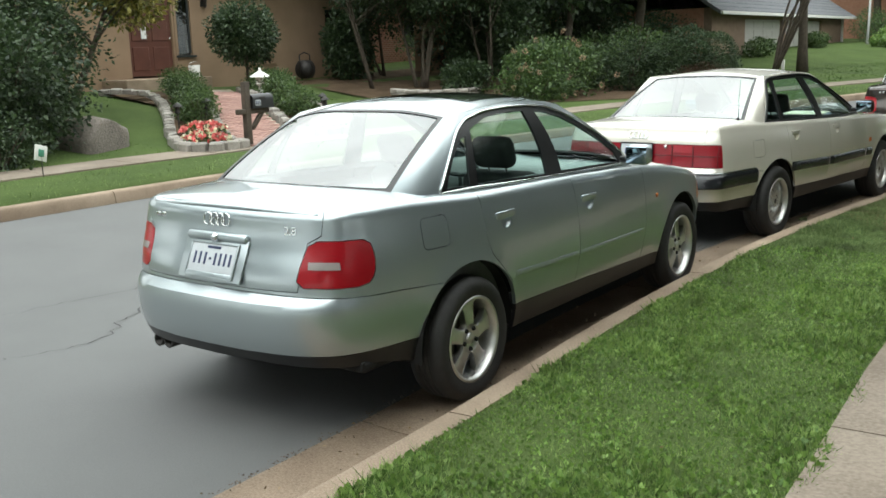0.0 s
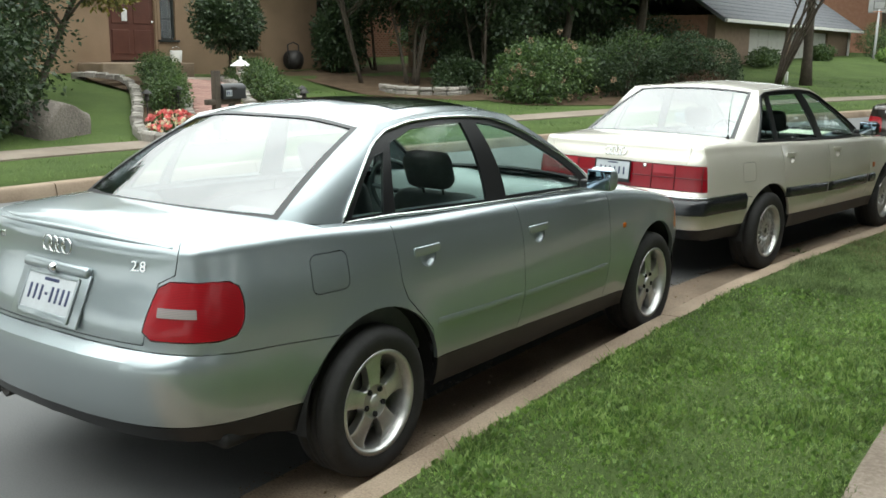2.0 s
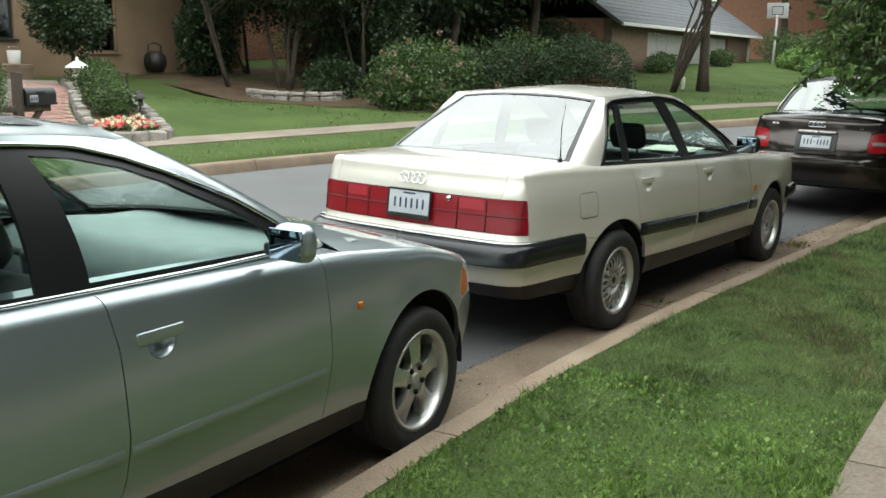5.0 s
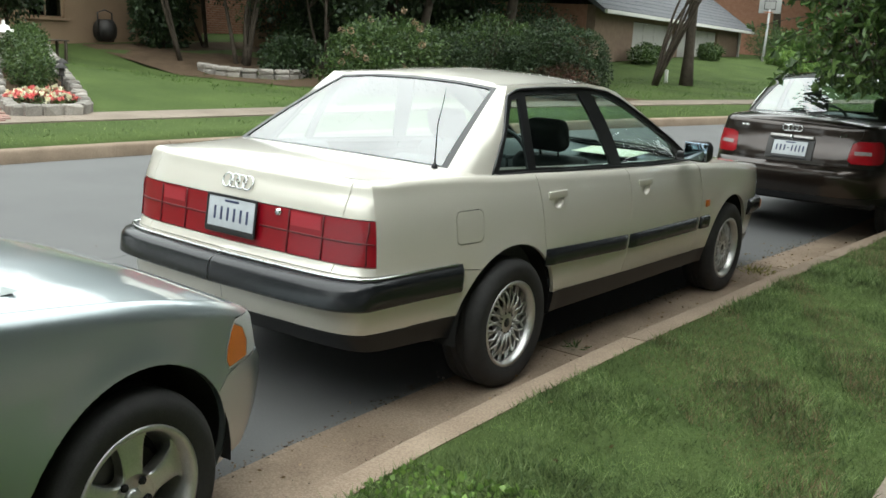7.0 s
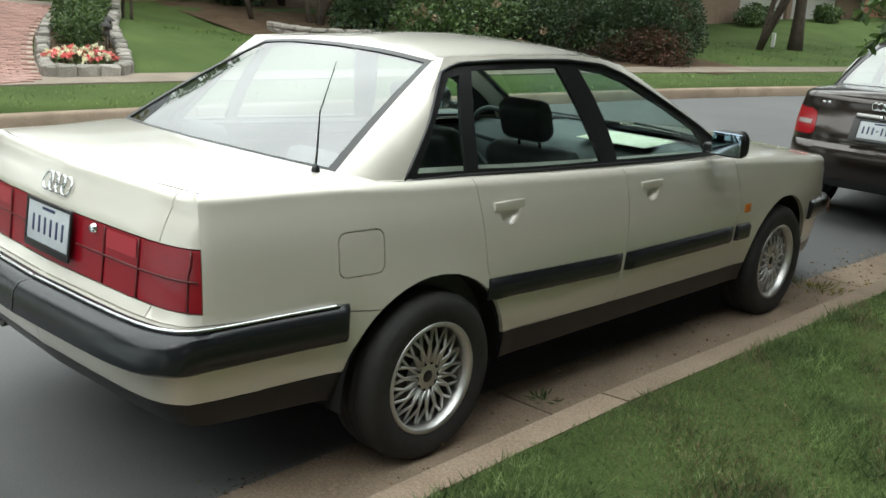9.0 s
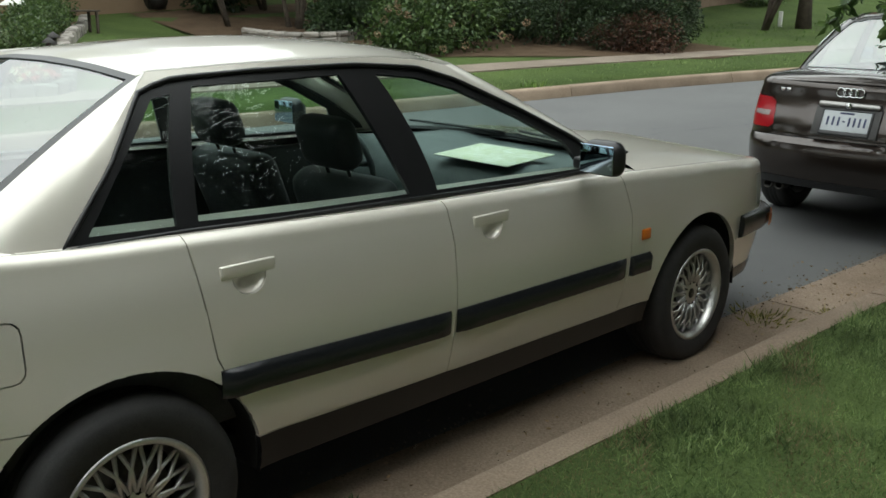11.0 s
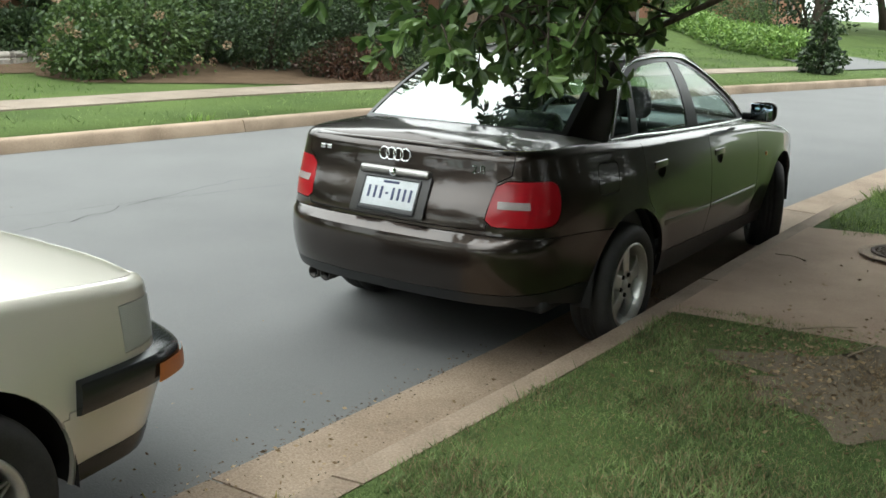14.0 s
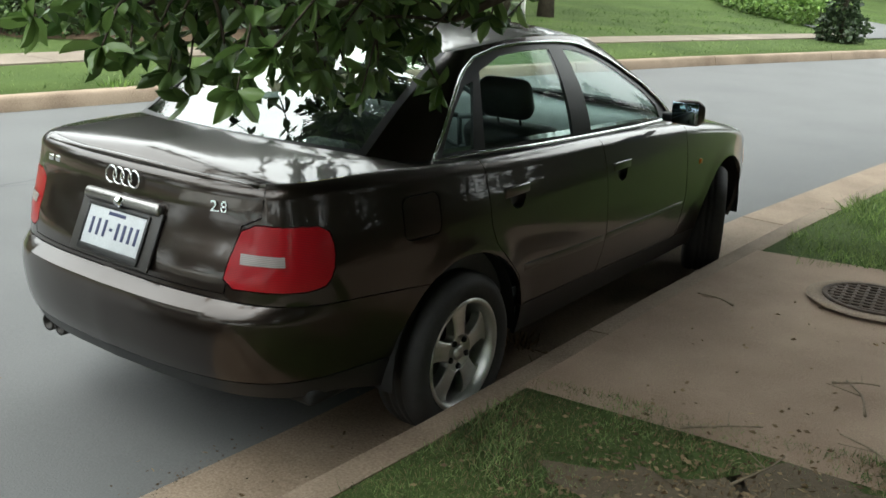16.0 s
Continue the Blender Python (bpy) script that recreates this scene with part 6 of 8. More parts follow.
def bush(at, radii, label, seed, leaf=0.05, n=3000, material=None, clumps=10, category="bush", group="", sink=0.25, name="bush", blooms=None, solid=0.5, share=0.5, base=None):
    """A shrub: short branching stems under a dense, uneven crown of leaves."""
    rng = np.random.default_rng(seed)
    z = (ground_at(*at) if base is None else base) - 0.02
    thing = group_at(name, Matrix.Translation((at[0], at[1], z)), label, category, group)
    c = np.array([0, 0, radii[2] * (1 - sink)])
    lines = []
    for k in range(7):
        a = rng.uniform(0, 6.28)
        out = np.array([math.cos(a) * radii[0] * 0.6, math.sin(a) * radii[1] * 0.6, radii[2] * rng.uniform(0.9, 1.4)])
        lines.append(([out * np.array([0.1, 0.1, 0]), out * np.array([0.5, 0.5, 0.5]), out], 0.03 * radii[2] + 0.006, 0.004))
    part("stem_frame", limbs_mesh(lines), M_BARK, thing)
    cl = random_clumps(c, radii, clumps, rng, share) + [(c, np.array(radii) * 0.88)]
    foliage("foliage", thing, cl, n, leaf, material or M_LEAF, seed + 1, inner=solid, floor_z=0.0)
    if blooms:
        m, count, size = blooms
        pts, d = blob_points([(c, np.array(radii) * 1.02)], count, rng, 0.97)
        pts = pts[pts[:, 2] > radii[2] * 0.15]
        every, dirs = [], []
        for q in pts:
            e = rng.normal(size=(40, 3))
            e /= np.linalg.norm(e, axis=1, keepdims=True)
            every.append(q + e * size * 0.5)
            dirs.append(e + rng.normal(size=(40, 3)) * 0.5)
        v, f = leaf_arrays(np.vstack(every), np.vstack(dirs), size * 0.4, 0.9, rng)
        ob = new("blossoms", fast_mesh("blossoms", v, f, m))
        ob.parent = thing
        tagged(ob, "round faded flower heads", kind="stuff")
    return thing


# ---- houses across the street ----
M_STUCCO = surface("tan_stucco", (0.20, 0.135, 0.085), (0.30, 0.21, 0.14), 0.95, 0, 1.2, 80, 0.35, 0, 0.2)
M_BRICK = surface("pink_brick", (0.30, 0.145, 0.095), (0.43, 0.24, 0.165), 0.95, 0, 5.0, 40, 0.3, 0.18, 0.2)
M_MORTAR = surface("mortar", (0.30, 0.25, 0.2), (0.42, 0.36, 0.3), 0.95, 0, 4.0, 60, 0.3)
M_SHINGLE = surface("grey_shingle", (0.085, 0.088, 0.095), (0.165, 0.17, 0.18), 0.95, 0, 6.0, 60, 0.5, 0.12)
M_WHITE = surface("white_paint", (0.58, 0.57, 0.53), (0.74, 0.73, 0.69), 0.6, 0, 2.0, 60, 0.08, 0.03)
M_SHUTTER = plain("dark_shutter", (0.018, 0.022, 0.02), 0.6)
M_DOOR = surface("red_brown_door", (0.065, 0.022, 0.014), (0.12, 0.045, 0.03), 0.5, 0, 3.0, 50, 0.15)
M_IRON = surface("dark_iron", (0.02, 0.019, 0.018), (0.05, 0.046, 0.042), 0.6, 0.5, 9, 90, 0.3)
M_POST = surface("weathered_post", (0.035, 0.026, 0.02), (0.09, 0.07, 0.05), 0.9, 0, 6, 50, 0.5)
M_STONE = surface("edging_stone", (0.16, 0.145, 0.125), (0.34, 0.315, 0.28), 0.95, 0, 5.0, 45, 0.6, 0.22)
M_BOULDER = surface("boulder_rock", (0.10, 0.088, 0.075), (0.23, 0.2, 0.175), 0.95, 0, 2.0, 25, 0.9, 0, 0.3, 0.04)
M_PAVER = surface("brick_paver", (0.25, 0.145, 0.12), (0.40, 0.25, 0.21), 0.95, 0, 7.0, 60, 0.4, 0.16)
M_PAPER = plain("white_paper", (0.7, 0.7, 0.68), 0.7)
# room surfaces near black: the dimness indoors is put into this colour
M_ROOM = plain("dim_room", (0.05, 0.045, 0.04), 0.9)
M_PANE = pane_glass("house_glass", (0.5, 0.55, 0.55))


def wall_mesh(u0, u1, z0, z1, thick, holes):
    """A wall from u0 to u1 with openings cut right through it; front at v = 0, back at v = thick."""
    us = sorted({u0, u1, *[h[0] for h in holes], *[h[1] for h in holes]})
    zs = sorted({z0, z1, *[h[2] for h in holes], *[h[3] for h in holes]})
    full = [[not any(h[0] <= (us[i] + us[i + 1]) / 2 <= h[1] and h[2] <= (zs[j] + zs[j + 1]) / 2 <= h[3] for h in holes) for j in range(len(zs) - 1)] for i in range(len(us) - 1)]
    solid = lambda i, j: 0 <= i < len(us) - 1 and 0 <= j < len(zs) - 1 and full[i][j]
    bm, seen = bmesh.new(), {}

    def vert(i, j, b):
        if (i, j, b) not in seen:
            seen[i, j, b] = bm.verts.new((us[i], thick if b else 0, zs[j]))
        return seen[i, j, b]
    for i in range(len(us) - 1):
        for j in range(len(zs) - 1):
            if not full[i][j]:
                continue
            bm.faces.new((vert(i, j, 0), vert(i + 1, j, 0), vert(i + 1, j + 1, 0), vert(i, j + 1, 0)))
            bm.faces.new((vert(i, j, 1), vert(i, j + 1, 1), vert(i + 1, j + 1, 1), vert(i + 1, j, 1)))
            for (di, dj), (a, b) in {(-1, 0): ((i, j), (i, j + 1)), (1, 0): ((i + 1, j + 1), (i + 1, j)), (0, -1): ((i + 1, j), (i, j)), (0, 1): ((i, j + 1), (i + 1, j + 1))}.items():
                if not solid(i + di, j + dj):
                    bm.faces.new((vert(*a, 0), vert(*b, 0), vert(*b, 1), vert(*a, 1)))
    bmesh.ops.recalc_face_normals(bm, faces=bm.faces)
    return bm


def box_part(name, u0, u1, v0, v1, z0, z1, m, parent, label="", r=0.006):
    return sharpen(part(name, rounded_box(u1 - u0, v1 - v0, z1 - z0, r, ((u0 + u1) / 2, (v0 + v1) / 2, (z0 + z1) / 2), None, 1), m, parent, label), 30)


def house_window(house, u0, u1, z0, z1, cols, rows, m, shutters=0.0, label="white-framed window"):
    """Window in its opening: frame bars, muntins, pane and sill."""
    win = box_part("window", u0 - 0.05, u1 + 0.05, 0.10, 0.14, z0, z0 + 0.05, m, house, label)
    for a, b in ((u0, u0 + 0.06), (u1 - 0.06, u1)):
        box_part("window_jamb", a, b, 0.05, 0.12, z0 + 0.05, z1 - 0.05, m, win)
    box_part("window_head", u0, u1, 0.05, 0.12, z1 - 0.05, z1, m, win)
    for k in range(1, cols):
        u = u0 + (u1 - u0) * k / cols
        box_part("muntin", u - 0.014, u + 0.014, 0.06, 0.1, z0 + 0.05, z1 - 0.05, m, win, r=0.003)
    for k in range(1, rows):
        z = z0 + (z1 - z0) * k / rows
        box_part("muntin", u0 + 0.06, u1 - 0.06, 0.064, 0.096, z - 0.014, z + 0.014, m, win, r=0.003)
    pane = box_part("pane", u0 + 0.05, u1 - 0.05, 0.076, 0.084, z0 + 0.04, z1 - 0.04, M_PANE, win, r=0.0)
    pane.visible_shadow = False
    box_part("window_sill", u0 - 0.08, u1 + 0.08, -0.06, 0.11, z0 - 0.06, z0 - 0.002, m, win)
    if shutters:
        for a in (u0 - shutters - 0.04, u1 + 0.04):
            sh = box_part("shutter", a, a + shutters, -0.045, -0.003, z0 - 0.02, z1 + 0.02, M_SHUTTER, house, "dark louvred shutter")
            for k in range(int((z1 - z0) / 0.12)):
                box_part("slat", a + 0.05, a + shutters - 0.05, -0.062, -0.046, z0 + 0.06 + 0.12 * k, z0 + 0.14 + 0.12 * k, M_SHUTTER, sh, r=0.004)
    return win


def gable_roof(house, u0, u1, v0, v1, eave, ridge, over, label, m=None):
    """Two sloped roof slabs along u, with rows of overlapping shingles on the front slope."""
    vm = (v0 + v1) / 2
    for a, b in ((v0 - over, vm), (v1 + over, vm)):
        za = eave - (ridge - eave) * over / (vm - v0)
        vs = [(u0 - over, a, za), (u1 + over, a, za), (u1 + over, b, ridge), (u0 - over, b, ridge)]
        vs += [(x, y, z - 0.14) for x, y, z in vs]
        fs = [[0, 1, 2, 3], [7, 6, 5, 4], [0, 4, 5, 1], [1, 5, 6, 2], [2, 6, 7, 3], [3, 7, 4, 0]]
        if a > b:
            fs = [f[::-1] for f in fs]
        roof = link("roof", vs, fs, m or M_SHINGLE, house, label, False)
        slope = math.hypot(vm - v0 + over, ridge - za)
        rows = min(18, int(slope / 0.28))
        for k in range(rows):
            t0, t1 = k / rows, min(1, (k + 1.15) / rows)
            q = [(u0 - over, a + (b - a) * t, za + (ridge - za) * t + h) for t, h in ((t0, 0.03), (t1, 0.008))]
            vs = [q[0], (u1 + over, *q[0][1:]), (u1 + over, *q[1][1:]), q[1], (q[0][0], q[0][1], q[0][2] - 0.025), (u1 + over, q[0][1], q[0][2] - 0.025)]
            link("shingle_course", vs, [[0, 1, 2, 3], [4, 5, 1, 0]], m or M_SHINGLE, roof, "", False)
        box_part("gutter", u0 - over, u1 + over, min(a, a + (0.1 if a > b else -0.1)), max(a, a + (0.1 if a > b else -0.1)), za - 0.13, za - 0.01, M_WHITE, house, "white eaves gutter")


def brick_courses(wall, u0, u1, z0, z1, holes, limit=300, bu=0.215, bz=0.075):
    """Single bricks laid proud of the mortar on the front, near ground first."""
    me = bpy.data.meshes.new("brick")
    bm = rounded_box(bu - 0.012, 0.03, bz - 0.012, 0.004, (0, 0, 0), None, 1)
    bm.to_mesh(me)
    bm.free()
    me.materials.append(M_BRICK)
    rest, count, row = [], 0, 0
    z = z0
    while z + bz <= z1:
        u = u0 + (bu / 2 if row % 2 else 0)
        while u + bu <= u1:
            c = (u + bu / 2, z + bz / 2)
            if not any(h[0] - bu / 2 < c[0] < h[1] + bu / 2 and h[2] - bz < c[1] < h[3] + bz for h in holes):
                if count < limit:
                    ob = new("brick", me)
                    ob.parent = wall
                    ob.matrix_basis = Matrix.Translation((c[0], -0.004, c[1]))
                    tagged(ob)
                    count += 1
                else:
                    rest.append(c)
            u += bu
        z += bz
        row += 1
    if rest:
        q = np.array(rest)
        h, w = (bz - 0.012) / 2, (bu - 0.012) / 2
        corner = np.array([[-w, -0.018, -h], [w, -0.018, -h], [w, -0.018, h], [-w, -0.018, h], [-w, 0.01, -h], [w, 0.01, -h], [w, 0.01, h], [-w, 0.01, h]])
        v = np.stack([q[:, 0], np.zeros(len(q)), q[:, 1]], 1)[:, None, :] + corner[None]
        f = np.array([[0, 1, 2, 3], [4, 5, 1, 0], [1, 5, 6, 2], [3, 2, 6, 7], [4, 0, 3, 7]])
        f = (np.arange(len(q))[:, None, None] * 8 + f[None]).reshape(-1, 4)
        ob = new("brickwork", fast_mesh("brickwork", v.reshape(-1, 3), f, M_BRICK))
        ob.parent = wall
        tagged(ob, kind="stuff")


def face_street(x):
    """Turns (along, inward, up) of a house facing the street into the world."""
    return Matrix.Translation((x, 0, 0)) @ Matrix.Rotation(radians(90), 4, "Z")


# tan stucco house with the red-brown door
house = group_at("house", face_street(-18.5), "tan stucco house with a red-brown front door", "house")
gaps = [(11.9, 13.4, 1.36, 3.5), (13.48, 13.96, 1.92, 3.5), (15.95, 16.97, 1.65, 3.1), (19.3, 20.4, 1.6, 3.2), (6.5, 8.0, 1.9, 3.3)]
front = part("wall_front", wall_mesh(3.0, 21.6, 0.5, 4.5, 0.3, gaps), M_STUCCO, house, "tan stucco front wall", False)
box_part("wall_side", 3.0, 3.3, 0.302, 9.0, 0.5, 4.5, M_STUCCO, house)
box_part("wall_side", 21.3, 21.6, 0.302, 9.0, 0.5, 4.5, M_STUCCO, house)
box_part("wall_back", 3.302, 21.298, 8.7, 9.0, 0.5, 4.5, M_STUCCO, house)
box_part("room_floor", 3.302, 21.298, 0.302, 8.698, 0.9, 1.1, M_ROOM, house)
# added dark plane behind the windows, for the dim room
box_part("room_partition", 3.302, 21.298, 2.6, 2.7, 1.102, 4.4, M_ROOM, house)
gable_roof(house, 3.0, 21.6, 0.0, 9.0, 4.5, 7.0, 0.5, "grey shingle roof")
door = box_part("door", 11.96, 13.34, 0.10, 0.16, 1.40, 3.44, M_DOOR, house, "dark red-brown panelled front door")
for a, b in ((12.08, 12.58), (12.72, 13.22)):
    for c, d in ((1.55, 2.15), (2.3, 3.3)):
        box_part("door_panel", a, b, 0.08, 0.11, c, d, M_DOOR, door, r=0.012)
box_part("paper_notice", 12.37, 12.53, 0.068, 0.079, 2.36, 2.66, M_PAPER, door, "white paper sheet", 0.001)
part("door_knob", lathe([(0.001, -0.07), (0.03, -0.065), (0.035, -0.045), (0.015, -0.03), (0.015, 0.0)], 16, "z"), M_CHROME, door).matrix_basis = Matrix.Translation((13.26, 0.10, 2.35)) @ Matrix.Rotation(radians(-90), 4, "X")
for a, b in ((11.9, 11.96), (13.34, 13.4)):
    box_part("door_jamb", a, b, 0.02, 0.2, 1.36, 3.44, M_STUCCO, house)
box_part("door_head", 11.9, 13.4, 0.02, 0.2, 3.44, 3.5, M_STUCCO, house)
box_part("door_step", 11.0, 13.7, -1.0, 0.0, 0.9, 1.35, M_CONCRETE, house, "tan concrete doorstep", 0.02)
house_window(house, 13.48, 13.96, 1.92, 3.5, 1, 3, M_SHUTTER, 0, "narrow dark sidelight window")
house_window(house, 15.95, 16.97, 1.65, 3.1, 2, 2, M_STUCCO, 0, "tan-framed window")
house_window(house, 19.3, 20.4, 1.6, 3.2, 2, 3, M_SHUTTER, 0, "dark-framed tall window")
house_window(house, 6.5, 8.0, 1.9, 3.3, 3, 2, M_SHUTTER, 0, "dark-framed window")
lamp = box_part("wall_lamp", 14.33, 14.47, -0.04, 0.0, 3.2, 3.45, M_IRON, house, "black wall lantern")
part("lantern", lathe([(0.01, 0.2), (0.07, 0.16), (0.06, 0.14), (0.05, -0.1), (0.02, -0.13)], 6, "z"), M_IRON, lamp).matrix_basis = Matrix.Translation((14.4, -0.12, 3.3))

# pinkish brick wing and its porch
wing = group_at("house", face_street(-21.5), "pinkish brick house with white muntin windows", "house")
gaps = [(27.6, 28.8, 2.1, 3.6), (36.4, 38.2, 2.1, 3.6), (41.0, 43.6, 1.3, 3.9), (32.0, 33.2, 2.1, 3.6)]
wall = part("wall_front", wall_mesh(21.7, 47.0, 0.6, 5.2, 0.3, gaps), M_MORTAR, wing, "pinkish brick wall", False)
brick_courses(wall, 21.75, 46.95, 1.0, 5.15, gaps, 300)
box_part("wall_side", 21.7, 22.0, 0.302, 9.0, 0.6, 5.2, M_BRICK, wing)
box_part("wall_side", 46.7, 47.0, 0.302, 9.0, 0.6, 5.2, M_BRICK, wing)
box_part("wall_back", 22.002, 46.698, 8.7, 9.0, 0.6, 5.2, M_BRICK, wing)
box_part("room_partition", 22.002, 46.698, 2.6, 2.7, 0.8, 5.1, M_ROOM, wing)
gable_roof(wing, 21.7, 47.0, 0.0, 9.0, 5.2, 7.6, 0.5, "grey shingle roof")
for a, b in ((27.6, 28.8), (36.4, 38.2), (32.0, 33.2)):
    house_window(wing, a, b, 2.1, 3.6, 3, 4, M_WHITE, 0.42)
box_part("door", 41.06, 43.54, 0.2, 0.26, 1.34, 3.86, M_SHUTTER, wing, "dark entrance door")
for u in (39.2, 44.6):
    box_part("porch_column", u - 0.13, u + 0.13, -1.5, -1.24, 1.0, 3.95, M_WHITE, wing, "white porch column", 0.02)
box_part("porch_roof", 38.8, 45.0, -1.9, -0.02, 3.95, 4.15, M_WHITE, wing, "white porch roof edge")
box_part("porch_floor", 38.9, 44.9, -1.7, -0.02, 0.8, 1.3, M_CONCRETE, wing)

# brick pier at the corner of the stucco house
pier = group_at("brick_pier", face_street(-16.0), "tan brick pier beside the house corner", "pier")
core = part("pier_core", wall_mesh(21.9, 22.95, 0.7, 3.9, 1.0, []), M_STUCCO, pier, "", False)
brick_courses(core, 21.92, 22.93, 0.9, 3.85, [], 180)
box_part("pier_cap", 21.82, 23.03, -0.08, 1.08, 3.9, 4.0, M_STONE, pier, "pale stone cap")

# garage house with the grey roof
garage = group_at("house", face_street(-10.4), "tan house with white garage doors and grey roof", "house")
gaps = [(34.6, 39.4, 1.15, 2.7), (39.9, 45.6, 1.25, 2.7)]
# white door paint greyed down: the shade on the doors is in its colour
M_DOOR_SHADED = surface("weathered_door_paint", (0.30, 0.29, 0.265), (0.42, 0.41, 0.375), 0.7, 0, 2.0, 60, 0.08)
M_TAN_BRICK = surface("tan_brick", (0.15, 0.105, 0.075), (0.25, 0.18, 0.13), 0.95, 0, 5.0, 40, 0.3, 0.1, 0.2)
wall = part("wall_front", wall_mesh(31.0, 49.6, 0.6, 3.05, 0.3, gaps), M_TAN_BRICK, garage, "tan-pink brick front wall", False)
box_part("wall_side", 31.0, 31.3, 0.302, 7.0, 0.6, 3.05, M_BRICK, garage)
box_part("wall_side", 49.3, 49.6, 0.302, 7.0, 0.6, 3.05, M_BRICK, garage)
box_part("wall_back", 31.302, 49.298, 6.7, 7.0, 0.6, 3.05, M_BRICK, garage)
gable_roof(garage, 31.0, 49.6, 0.0, 7.0, 3.25, 5.6, 0.5, "grey shingle roof")
for a, b, z0, z1 in gaps:
    gd = box_part("garage_door", a + 0.03, b - 0.03, 0.10, 0.14, z0, z1 - 0.02, M_DOOR_SHADED, garage, "greyish white panelled garage door")
    for r_ in range(4):
        h = (z1 - z0) / 4
        for k in range(4):
            w_ = (b - a) / 4
            box_part("door_panel", a + w_ * k + 0.12, a + w_ * (k + 1) - 0.12, 0.085, 0.102, z0 + h * r_ + 0.06, z0 + h * (r_ + 1) - 0.06, M_DOOR_SHADED, gd, r=0.008)
box_part("downpipe", 49.2, 49.3, -0.12, -0.02, 1.0, 3.1, M_WHITE, garage, "white downpipe")

# brick house far up the street
beyond = group_at("house", face_street(-6.5), "brick house beyond the trees", "house")
wall = part("wall_front", wall_mesh(58.0, 72.0, 0.8, 6.2, 0.3, [(61, 62.2, 2.4, 3.9), (66, 67.2, 2.4, 3.9)]), M_BRICK, beyond, "red brick wall", False)
box_part("wall_side", 58.0, 58.3, 0.302, 8.0, 0.8, 6.2, M_BRICK, beyond)
box_part("wall_side", 71.7, 72.0, 0.302, 8.0, 0.8, 6.2, M_BRICK, beyond)
box_part("wall_back", 58.302, 71.698, 7.7, 8.0, 0.8, 6.2, M_BRICK, beyond)
for a in (61, 66):
    house_window(beyond, a, a + 1.2, 2.4, 3.9, 3, 4, M_WHITE, 0.4)
gable_roof(beyond, 58, 72, 0, 8, 6.2, 9.0, 0.5, "grey shingle roof")


# ---- brick walk and stone-edged beds ----
left_line = smooth_line([(-9.75, 7.95), (-10.74, 8.3), (-11.95, 9.1), (-13.1, 9.98), (-15.2, 11.5), (-17.4, 12.7)], 60)
right_line = smooth_line([(-9.75, 9.15), (-10.3, 9.5), (-11.6, 10.15), (-12.8, 10.9), (-14.5, 12.2), (-17.4, 14.2)], 60)
vs, fs = [], []
for (ax, ay), (bx, by) in zip(left_line, right_line):
    for k in range(5):
        x, y = ax + (bx - ax) * k / 4, ay + (by - ay) * k / 4
        vs.append((x, y, ground_at(x, y) + 0.02))
fs = [[j * 5 + k, j * 5 + k + 1, (j + 1) * 5 + k + 1, (j + 1) * 5 + k] for j in range(59) for k in range(4)]
front_walk = tagged(link("front_walk", vs, fs, M_MORTAR), "curved walk of reddish brick pavers", "walkway", "", "structure")
rng = np.random.default_rng(5)
pm = bpy.data.meshes.new("paver")
bm = rounded_box(0.26, 0.125, 0.04, 0.006, (0, 0, 0), None, 1)
bm.to_mesh(pm)
bm.free()
pm.materials.append(M_PAVER)
for j in range(52):
    a, b = left_line[j], right_line[j]
    nx_, ny_ = left_line[j + 1] - left_line[j]
    for k in range(6):
        t = (k + (0.75 if j % 2 else 0.25)) / 6.5
        x, y = a + (b - a) * t
        ob = new("paver", pm)
        ob.parent = front_walk
        ob.matrix_basis = Matrix.Translation((x, y, ground_at(x, y) + 0.022 + rng.uniform(-0.003, 0.003))) @ Matrix.Rotation(math.atan2(ny_, nx_) + math.pi / 2 + rng.normal() * 0.02, 4, "Z")
        tagged(ob)


def stone_edge(label, line, high, seed, size=0.28, thick=0.2, courses=1):
    """Rough stones in a row, each its own piece."""
    rng = np.random.default_rng(seed)
    line = np.array(line, float)
    n = int(np.linalg.norm(np.diff(line, axis=0), axis=1).sum() / size)
    line = smooth_line(line, n + 1)
    base = line[0]
    thing = group_at("stone_edging", Matrix.Translation((base[0], base[1], 0)), label, "edging")
    for a, b in zip(line, line[1:]):
        x, y = (a + b) / 2
        for c in range(courses):
            h = high / courses
            bm = rounded_box(np.linalg.norm(b - a) * rng.uniform(0.9, 0.98), thick * rng.uniform(0.8, 1.1), (h + (0.08 if c == 0 else 0)) * rng.uniform(0.9, 1.1), 0.03, (0, 0, 0), None, 1)
            for v in bm.verts:
                v.co += Vector(rng.normal(size=3)) * 0.008
            st = part("stone", bm, M_STONE, thing, "", False)
            st.matrix_basis = Matrix.Translation((x - base[0], y - base[1], ground_at(x, y) + h * (c + 0.5) - (0.04 if c == 0 else 0))) @ Matrix.Rotation(math.atan2(b[1] - a[1], b[0] - a[0]) + rng.normal() * 0.06, 4, "Z")
    return thing


